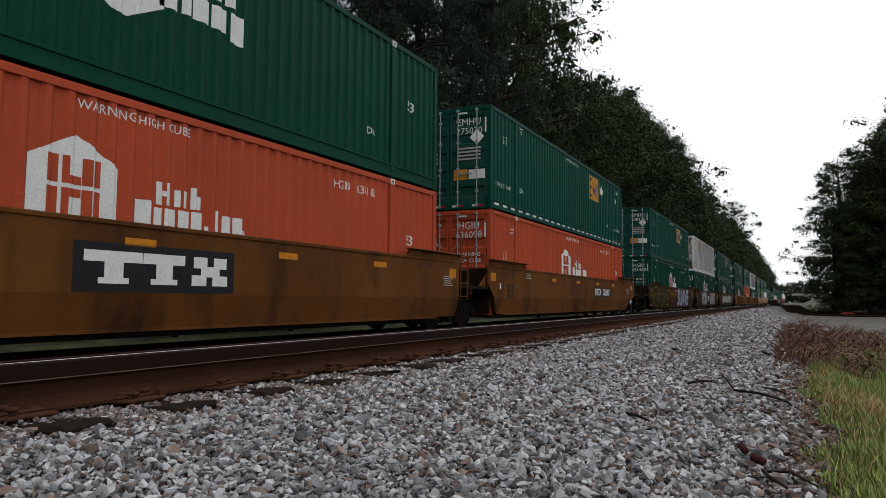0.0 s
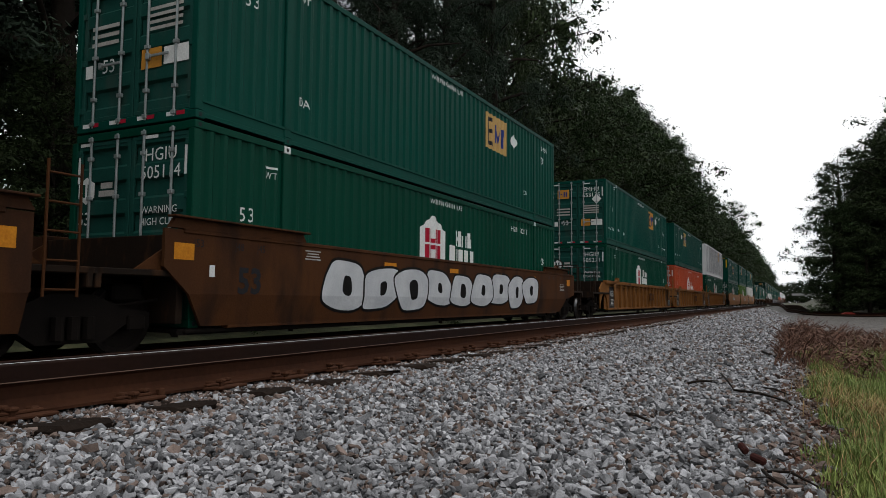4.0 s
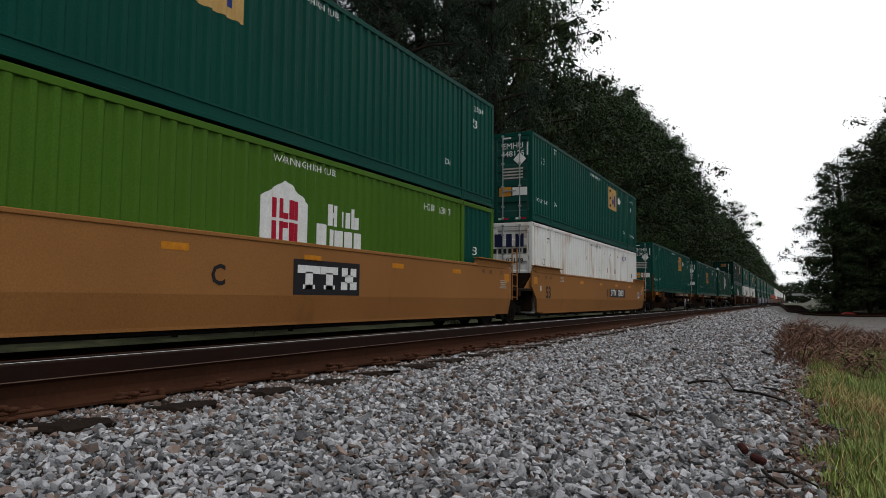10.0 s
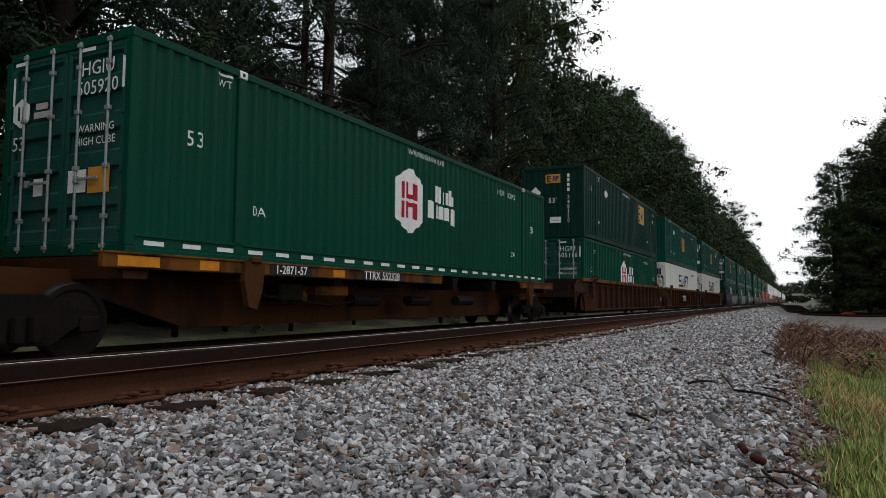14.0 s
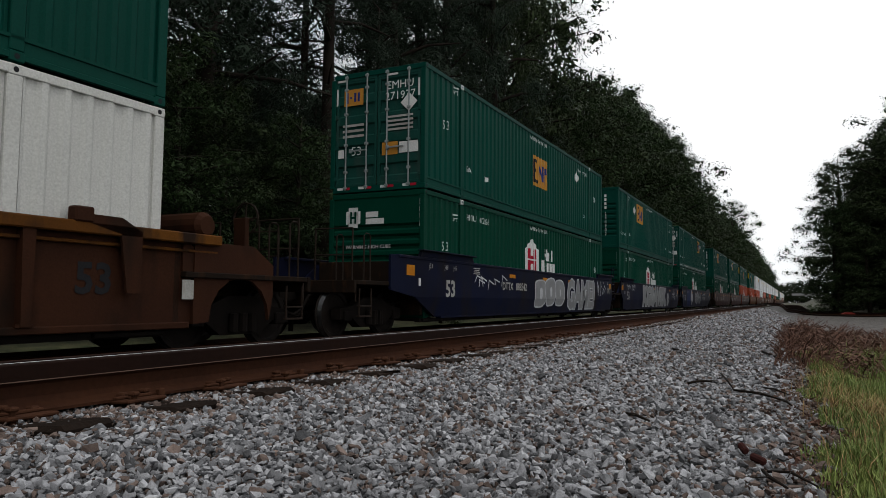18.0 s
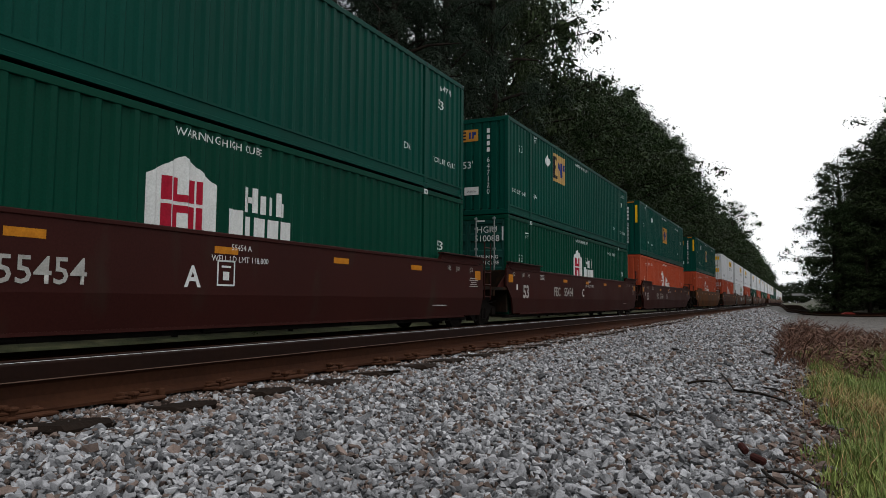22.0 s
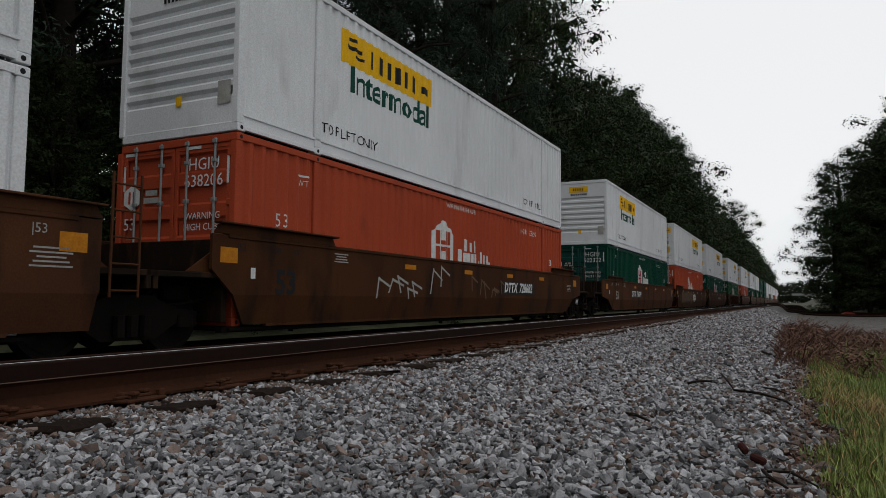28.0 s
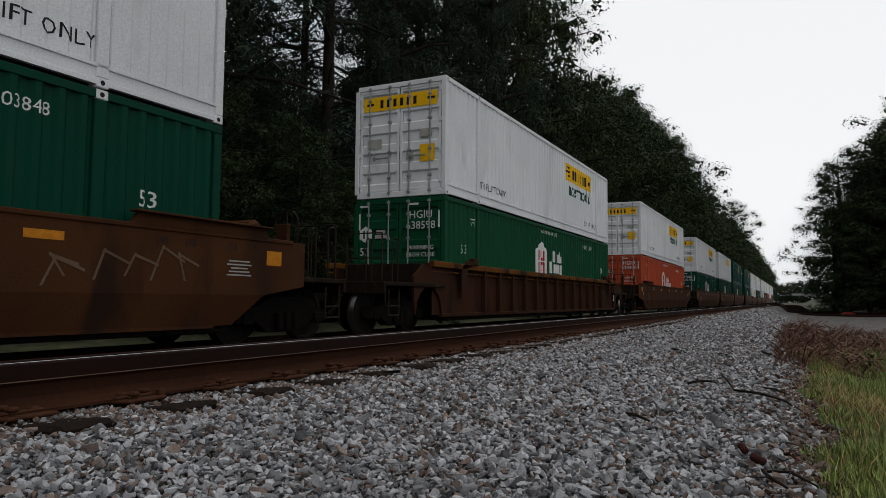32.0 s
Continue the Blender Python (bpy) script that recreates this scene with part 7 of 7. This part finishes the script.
def tree_meshes(kind, seed, leaves, size):
    """Trunk and crown of a tree 10 m high, foot at the origin."""
    rng = np.random.default_rng(seed)
    s = Shape()
    lean = rng.normal(0, 0.25, 2)
    top = Vector((lean[0], lean[1], 9.3))
    bole = [Vector((0, 0, -0.3)), Vector((lean[0] * 0.1, lean[1] * 0.1, 1.5)), Vector((lean[0] * 0.4, lean[1] * 0.5, 4.2)), Vector((lean[0] * 0.8, lean[1] * 0.8, 7.0)), top]
    s.tube(bole, {"bare": [0.12, 0.105, 0.09, 0.065, 0.02], "low": [0.09, 0.085, 0.08, 0.07, 0.02]}.get(kind, [0.16, 0.13, 0.10, 0.07, 0.02]), 8)
    centres, radii = [], []
    start, count, clump = CROWN[kind]
    for i in range(count):
        h = start + (9.4 - start) * (i + rng.uniform(0, 0.8)) / count
        f = (h - start) / (9.6 - start)
        reach = {"pine": 1.7 * (1 - 0.7 * f) + 0.3, "bare": 1.3 * (1 - 0.6 * f) + 0.2, "broad": 2.3 * math.sin(math.pi * min(1, 0.22 + 0.80 * f)) + 0.35, "low": 2.6 * (1 - 0.8 * f) + 0.3, "bank": 2.1 * math.sin(math.pi * min(1, 0.30 + 0.66 * f)) + 0.4}[kind] * rng.uniform(0.6, 1.15)
        a = i * 2.4 + rng.uniform(-0.5, 0.5)
        root = Vector((lean[0] * h / 10, lean[1] * h / 10, h * 0.94))
        tip = root + Vector((math.cos(a) * reach, math.sin(a) * reach, reach * rng.uniform(-0.05, 0.5)))
        mid = root.lerp(tip, 0.5) + Vector((0, 0, 0.1))
        s.tube([root, mid, tip], [0.045, 0.03, 0.012], 5, caps=False)
        for q, k in ((tip, 0.8), (root.lerp(tip, 0.75), 1.0), (root.lerp(tip, 0.45), 0.85)):
            for _ in range(2):
                jit = Vector(rng.normal(0, 0.30, 3))
                centres.append(tuple(q + jit))
                radii.append(clump * k * rng.uniform(0.42, 0.85))
    if kind == "bare":
        # dead snags with a few tufts below the crown
        for i in range(11):
            h, a, reach = rng.uniform(2.6, 5.2), rng.uniform(0, 6.28), rng.uniform(0.3, 0.9)
            root = Vector((lean[0] * h / 10, lean[1] * h / 10, h))
            tip = root + Vector((math.cos(a) * reach, math.sin(a) * reach, reach * rng.uniform(-0.4, 0.3)))
            s.tube([root, root.lerp(tip, 0.5) + Vector((0, 0, 0.06)), tip], [0.022, 0.014, 0.006], 5, caps=False)
            if i % 2:
                centres.append(tuple(tip))
                radii.append(rng.uniform(0.12, 0.3))
    w = np.array(radii) ** 2
    per = np.maximum(8, (leaves * w / w.sum())).astype(int)
    v, t = leaf_cloud(rng, centres, radii, per.tolist(), size, 0.6 if kind in ("pine", "bare") else 0.75, 0 if kind == "bare" else 16, 0.27 if kind in ("pine", "bare") else 0.42)
    leaf = LEAF[0] if kind in ("pine", "bare") else (LEAF[1] if seed % 2 else LEAF[2])
    return s.mesh("trunk", BARK, smooth=True), tri_mesh("crown", v, t, leaf)


def plant(name, label, group, trunk, crown, x, y, h, turn, wide=1.0):
    k = h / 9.6
    root = thing(name, label, "tree", group)
    root.matrix_basis = Matrix.Translation((x, y, ground_z(x, y))) @ Matrix.Rotation(turn, 4, "Z") @ Matrix.Diagonal((k * wide, k * wide, k, 1))
    part("trunk", trunk, root)
    part("crown", crown, root)


# height of the wood's skyline beside the line, as it stands 19 m off the track's side
SKYLINE = ((0, 27), (40, 30), (54, 30), (57, 19), (62, 21.5), (70, 24.5), (84, 27.3), (97, 28.6), (106, 28.2), (116, 26.5), (137, 26), (170, 24), (220, 26), (600, 27))


def skyline(x, y):
    u = x * 19 / y
    for (a, ha), (b, hb) in zip(SKYLINE, SKYLINE[1:]):
        if u < b:
            return (ha + (hb - ha) * max(0, u - a) / (b - a)) * y / 19
    return 27 * y / 19


def build_trees():
    pines = [tree_meshes("pine", 20 + i, 52000, 0.027) for i in range(3)]
    bare = tree_meshes("bare", 29, 12000, 0.028)
    deep = [tree_meshes("pine", 25 + i, 11000, 0.050) for i in range(3)]
    broads = [tree_meshes("broad", 30 + i, 36000, 0.030) for i in range(3)]
    lows = [tree_meshes("low", 40 + i, 32000, 0.036) for i in range(3)]
    thick = [tree_meshes("low", 44 + i, 5000, 0.09) for i in range(3)]
    far = [tree_meshes("broad", 50 + i, 17000, 0.044) for i in range(4)]
    hazy = [tree_meshes("bank", 60 + i, 3600, 0.09) for i in range(3)]
    banks = [tree_meshes("bank", 70 + i, 20000, 0.046) for i in range(3)]
    rng = random.Random(8)
    tall = "tall dark forest tree behind the train"
    # edge of the wood beside the train: saplings and bushes with low branches
    # starts behind the camera: unseen trees added to dim container ends facing back
    x = -34.0
    while x < 70:
        t, c = lows[rng.randrange(3)] if x > 4 else thick[rng.randrange(3)]
        plant("sapling", "leafy young tree at the dark edge of the wood", "saplings at the wood's edge", t, c, x, 17.0 + rng.uniform(-0.8, 2.2), rng.uniform(6.0, 10.5), rng.uniform(0, 6.28), 1.15)
        x += rng.uniform(1.8, 3.2) * (1 if x > 2 else 2.6)
    for y0, h0 in ((22, 9), (30, 12)):
        # negative x: unseen, added to cut light from behind the camera
        x = -26.0
        while x < 62:
            t, c = thick[rng.randrange(3)]
            plant("understorey_tree", "shaded understorey tree deep in the wood", "understorey of the wood", t, c, x, y0 + rng.uniform(-1.5, 1.5), h0 + rng.uniform(-2, 2), rng.uniform(0, 6.28), 1.3)
            x += rng.uniform(2.8, 4.2) * (1 if x > 4 else 2.4)
    # tall pines and broadleaf trees behind, with a gap in the canopy where one bare pine stands against the sky
    plant("forest_tree", "tall bare-stemmed pine against a gap in the canopy", "trees of the wood", *bare, 27.1, 20.0, 27, 1.0, 1.15)
    plant("forest_tree", "slim bare-stemmed pine in a gap of the canopy", "trees of the wood", *bare, 31.5, 25.0, 29, 3.4, 0.9)
    plant("forest_tree", tall, "trees of the wood", *pines[0], 43.2, 17.6, 34, 0.4, 0.60)
    plant("forest_tree", tall, "trees of the wood", *pines[1], 40.0, 20.2, 33, 2.4, 0.66)
    for k, (x, y, h, wide) in enumerate(((34.2, 20.0, 30, 0.80), (37.6, 22.0, 31, 0.80), (40.5, 26.0, 33, 0.85), (30.5, 19.2, 17, 0.9))):
        plant("forest_tree", tall, "trees of the wood", *pines[k % 3], x, y, h, 1.7 * k, wide)
    plant("forest_tree", tall, "trees of the wood", *broads[2], 45.6, 19.6, 31, 5.0, 0.55)
    for row, (y0, step) in enumerate(((19.5, 4.4), (24, 3.6), (30, 3.4), (37, 3.6))):
        # rows begin out of view behind the camera, again to hold back light
        x = -24.0 + row * 1.5
        while x < (37 if row == 0 else 37 + 1.6 * (y0 - 20)):
            px, py = x + rng.uniform(-1, 1), y0 + rng.uniform(-1.5, 1.5)
            h = rng.uniform(25, 29) * (1 + 0.02 * (py - 19))
            side = math.degrees(math.atan2(py, px))
            t, c = deep[rng.randrange(3)] if row or x < 2 else (pines[rng.randrange(3)] if rng.random() < 0.75 else broads[rng.randrange(3)])
            if 30.5 < side < 42.5 or (row and 46.5 < side < 55):
                h = math.hypot(px, py) * (0.31 if 34 < side < 39 else 0.37)
            turn = rng.uniform(0, 6.28)
            if not (row == 0 and 33 < side < 41):
                plant("forest_tree", tall, "trees of the wood", t, c, px, py, h, turn, 1.05)
            x += (step + rng.uniform(-1, 1)) * (1 if x > 2 else 2.4)
    x = 57
    while x < 600:
        for y in (18.0, 23.5) if x < 130 else (17.0, 22.0):
            t, c = far[rng.randrange(4)] if x < 150 else hazy[rng.randrange(3)]
            px, py = x + rng.uniform(-2, 2), y + rng.uniform(-1, 1.5)
            plant("forest_tree", "tall broadleaf tree along the railway", "trees of the wood", t, c, px, py, skyline(px, py) * rng.uniform(0.95, 1.04), rng.uniform(0, 6.28), 0.85 if x < 66 else 0.95 if x < 90 else 1.1)
        x += 3.2 + x * 0.022
    plant("forest_tree", "lone broadleaf tree leaning out towards the railway", "trees of the wood", *broads[1], 186, 13.6, 27, 0.7, 1.15)
    # trees on the bank across the branch, leafy down to the ground
    # those at x 44 to 62 are out of view, added to shade the cars
    for x, y, h, wide in ((71, -3.7, 12.8, 1.1), (68.5, -3.0, 9.6, 1.15), (69, -7.6, 14.2, 1.2), (74, -7.0, 15.2, 1.2), (70, -11.0, 16.4, 1.2), (76, -12.5, 18.5, 1.2), (69, -14.5, 18.0, 1.2), (75, -17, 19, 1.2), (69, -19.5, 18, 1.2), (80, -9, 15, 1.2), (86, -7.0, 13.5, 1.2), (95, -7.5, 14, 1.2), (108, -8.5, 15, 1.2), (125, -9.5, 15, 1.2), (70, -25, 18, 1.3), (84, -14, 20, 1.3), (98, -14, 20, 1.4), (114, -15, 20, 1.4), (134, -16, 20, 1.5), (160, -18, 20, 1.5), (62, -17, 18, 1.3), (56, -18, 18, 1.3), (50, -19, 18, 1.3), (44, -20, 18, 1.3),
                          # back row above, x 84 to 160, also added to darken the far train
                          (67.5, -3.2, 6.6, 1.5), (66.5, -5.4, 6.0, 1.7), (66, -8.2, 6.0, 1.7), (65.8, -11.0, 6.4, 1.7), (65.5, -14.0, 6.4, 1.7), (65.5, -17.0, 6.8, 1.7), (65.5, -20.5, 7.0, 1.7), (76, -4.6, 7.0, 1.5), (90, -5.9, 7.5, 1.5), (68.5, -9.5, 9.0, 1.5), (68.5, -13.0, 9.0, 1.5), (68.5, -16.5, 9.5, 1.5), (150, -11, 14, 1.4), (180, -13, 14, 1.4), (220, -16, 15, 1.5), (270, -20, 15, 1.5)):
        t, c = (hazy if x < 64 else banks)[rng.randrange(3)] if x < 82 else far[rng.randrange(4)] if x < 130 else hazy[rng.randrange(3)]
        plant("bank_tree", "dense broadleaf tree on the bank by the branch track", "trees on the bank", t, c, x, y, h * 1.12, rng.uniform(0, 6.28), wide)
    # the far end of the cutting
    for i in range(24):
        t, c = hazy[i % 3]
        plant("distant_tree", "distant hazy tree beyond the overpass", "distant trees", t, c, 625 + rng.uniform(0, 40), 14 - i * 1.4, rng.uniform(13, 18), rng.uniform(0, 6.28), 1.5)


def blades(rng, n, xs, ys, hs, width, spread=0.35):
    px, py = xs(n), ys(n)
    pz = np.array([ground_z(a, b) for a, b in zip(px, py)])
    h = hs(n)
    a = rng.uniform(0, 2 * np.pi, n)
    dx, dy = np.cos(a), np.sin(a)
    bend = rng.uniform(0.1, spread, n) * h
    w = width * rng.uniform(0.6, 1.3, n)
    sx, sy = -dy * w, dx * w
    p0 = np.stack([px - sx, py - sy, pz - 0.01], 1)
    p1 = np.stack([px + sx, py + sy, pz - 0.01], 1)
    p2 = np.stack([px + dx * bend * 0.35 + sx * 0.7, py + dy * bend * 0.35 + sy * 0.7, pz + h * 0.6], 1)
    p3 = np.stack([px + dx * bend * 0.35 - sx * 0.7, py + dy * bend * 0.35 - sy * 0.7, pz + h * 0.6], 1)
    p4 = np.stack([px + dx * bend, py + dy * bend, pz + h], 1)
    v = np.stack([p0, p1, p2, p3, p4], 1).reshape(-1, 3)
    k = np.arange(n)[:, None] * 5
    t = np.concatenate([k + np.array([[0, 1, 2]]), k + np.array([[0, 2, 3]]), k + np.array([[3, 2, 4]])], 0)
    return v, t


def build_verge():
    rng = np.random.default_rng(9)

    def edge(x):
        return -0.08 - 0.05 * np.sin(x * 2.3 + 1) - 0.035 * np.sin(x * 7.1) - 0.02 * np.sin(x * 17.0)

    n = 65000
    px = rng.uniform(1.2, 8.0, n)
    clump = 0.5 + 0.5 * np.sin(px * 9.0 + 3 * np.sin(px * 4.0))
    off = np.abs(rng.normal(0, 0.6, n))
    py = edge(px) - off + 0.06 * clump * rng.uniform(0, 1, n) ** 3
    tall = (0.022 + 0.05 * np.clip(off / 0.5, 0, 1)) * (0.6 + 0.7 * clump) * np.exp(rng.normal(0, 0.3, n))
    v, t = blades(rng, n, lambda n: px, lambda n: py, lambda n: tall * 1.15, 0.0025, 0.8)
    tagged(new("grass", tri_mesh("grass", v, t, GRASS)), "tuft of green verge grass along the ballast", "grass", kind="stuff")
    sx = np.concatenate([rng.uniform(1.5, 7.5, 1800), rng.normal(3.7, 0.45, 4500)])
    sy = np.concatenate([edge(sx[:1800]) - np.abs(rng.normal(0, 0.35, 1800)), rng.normal(-0.50, 0.16, 4500)])
    v, t = blades(rng, len(sx), lambda n: sx, lambda n: sy, lambda n: rng.uniform(0.03, 0.11, n), 0.0016, 1.6)
    tagged(new("dry_grass", tri_mesh("dry_grass", v, t, STRAW)), "pale dry straw among the verge grass", "grass", kind="stuff")
    # leaf bits and grit where the ballast meets the grass
    gx = rng.uniform(1.3, 9.0, 500)
    gy = edge(gx) + rng.normal(0.02, 0.09, 500)
    bits = [(float(a), float(b), ground_z(float(a), float(b)) + 0.012) for a, b in zip(gx, gy)]
    v, t = leaf_cloud(rng, bits, [0.03] * 500, [5] * 500, 0.011, 0.3)
    tagged(new("leaf_litter", tri_mesh("leaf_litter", v, t, DEADBRUSH)), "dry brown leaf bits along the ballast's edge", "leaf litter", kind="stuff")
    # dead brush: a heap of bare reddish twigs
    s = Shape()
    r = random.Random(4)
    for i in range(1500):
        x = r.uniform(5.8, 12.5)
        y = 0.16 - abs(r.gauss(0, 0.9))
        z = ground_z(x, y)
        h = r.uniform(0.04, 0.17) if i % 9 else r.uniform(0.18, 0.30)
        a = r.uniform(0, 6.28)
        k = r.uniform(0.2, 0.9) * h
        p = Vector((x, y, z))
        q = p + Vector((math.cos(a) * k * 0.5, math.sin(a) * k * 0.5, h * 0.65))
        e = p + Vector((math.cos(a) * k * 1.4, math.sin(a) * k * 1.4, h))
        s.tube([p, q, e], [0.006, 0.004, 0.002], 3, caps=False)
        for _ in range(2):
            b = a + r.uniform(-1, 1)
            s.tube([q, q + Vector((math.cos(b) * h * 0.4, math.sin(b) * h * 0.4, h * r.uniform(0.1, 0.4)))], [0.003, 0.0015], 3, caps=False)
    centres = [(r.uniform(5.9, 12.5), 0.05 - abs(r.gauss(0, 0.9)), 0) for _ in range(160)]
    centres = [(x, y, ground_z(x, y) + r.uniform(0.02, 0.14)) for x, y, _ in centres]
    v, t = leaf_cloud(rng, centres, [0.16] * 160, [70] * 160, 0.016, 0.7)
    tagged(new("dead_leaves", tri_mesh("dead_leaves", v, t, DEADBRUSH)), "withered brown leaves caught in dead brush", "brush", kind="stuff")
    tagged(new("dead_brush", s.mesh("dead_brush", DEADBRUSH)), "heap of dead reddish brown twigs beside the ballast", "brush", kind="stuff")


def build_debris():
    """Twigs and two rusty scraps lying on the stones."""
    twigs = (((4.289, 0.567), (4.36, 0.50), (4.439, 0.416), 0.007), ((4.98, 0.451), (4.40, 0.36), (4.077, 0.306), 0.006), ((4.077, 0.306), (3.911, 0.173), (3.774, 0.068), 0.0065), ((4.291, 0.169), (4.15, 0.11), (4.012, 0.038), 0.005),
             ((2.988, 0.651), (2.91, 0.59), (2.839, 0.521), 0.0065), ((2.173, 0.094), (2.053, 0.073), (1.994, 0.029), 0.005), ((2.165, 0.082), (2.143, 0.023), (2.035, -0.047), 0.004), ((7.17, 1.09), (6.90, 1.0), (6.652, 0.889), 0.008), ((7.19, 0.285), (6.8, 0.22), (6.451, 0.137), 0.009), ((3.774, 0.068), (3.66, 0.05), (3.583, 0.026), 0.006))
    for a, b, c, r in twigs:
        s = Shape()
        pts = [Vector((x, y, ground_z(x, y) + r + dz)) for (x, y), dz in ((a, 0.012), (b, 0.022), (c, 0.012))]
        s.tube(pts, [r, r * 1.1, r * 0.5], 6)
        side = (pts[2] - pts[0]).cross(Vector((0, 0, 1))).normalized()
        s.tube([pts[1], pts[1] + side * 0.06 + (pts[2] - pts[1]) * 0.5 + Vector((0, 0, 0.01))], [r * 0.5, r * 0.25], 5)
        tagged(new("fallen_twig", s.mesh("fallen_twig", BARK, smooth=True)), "dark dead twig lying on the ballast", "twig", "twigs on the ballast")
    for x, y, turn in ((2.429, 0.159, 0.4), (2.281, 0.11, 1.1)):
        s = Shape()
        d = Vector((math.cos(turn), math.sin(turn), 0.25)) * 0.022
        p = Vector((x, y, ground_z(x, y) + 0.024))
        s.tube([p - d, p - d * 0.8, p + d * 0.8, p + d], [0.008, 0.012, 0.012, 0.008], 9)
        tagged(new("metal_scrap", s.mesh("metal_scrap", SCRAP)), "dark red rusty metal scrap among the stones", "scrap", "scraps on the ballast")


def build_overpass():
    root = thing("road_overpass", "pale concrete road overpass far down the line", "bridge")
    s = Shape()
    s.box(600, 612, -60, 2.5, 5.6, 6.4, 0.1)
    s.box(600, 600.4, -60, 2.5, 6.4, 7.2, 0.05)
    part("deck", s.mesh("deck", CONCRETE), root)
    for y in (-16, -28, -44):
        s = Shape()
        s.box(604, 607, y - 1, y + 1, -1.0, 5.4, 0.1)
        part("pier", s.mesh("pier", CONCRETE), root)


build_ground()
build_tracks()
build_train()
build_overpass()
build_trees()
build_verge()
build_debris()
build_ballast()


# ---------------------------------------------------------------- what moves: the train rolls by, gathering a little speed
def travelled(t):
    return 18.1156 * t + 0.02392 * t * t


def motions():
    for ob, along, z in RIDERS:
        walk(ob, [(t, pose(along - travelled(t), TRAIN_Y, z)) for t in range(0, 33)])
    first = WHEELS[0]
    walk(first, [(i / FPS, pose(0, 0, 0, 0, -math.degrees(travelled(i / FPS) / WHEEL_R), 0)) for i in range(0, 32 * FPS + 1)])
    for w in WHEELS[1:]:
        w.rotation_mode = "QUATERNION"
        w.animation_data_create()
        w.animation_data.action = first.animation_data.action
        w.animation_data.action_slot = first.animation_data.action_slot


motions()
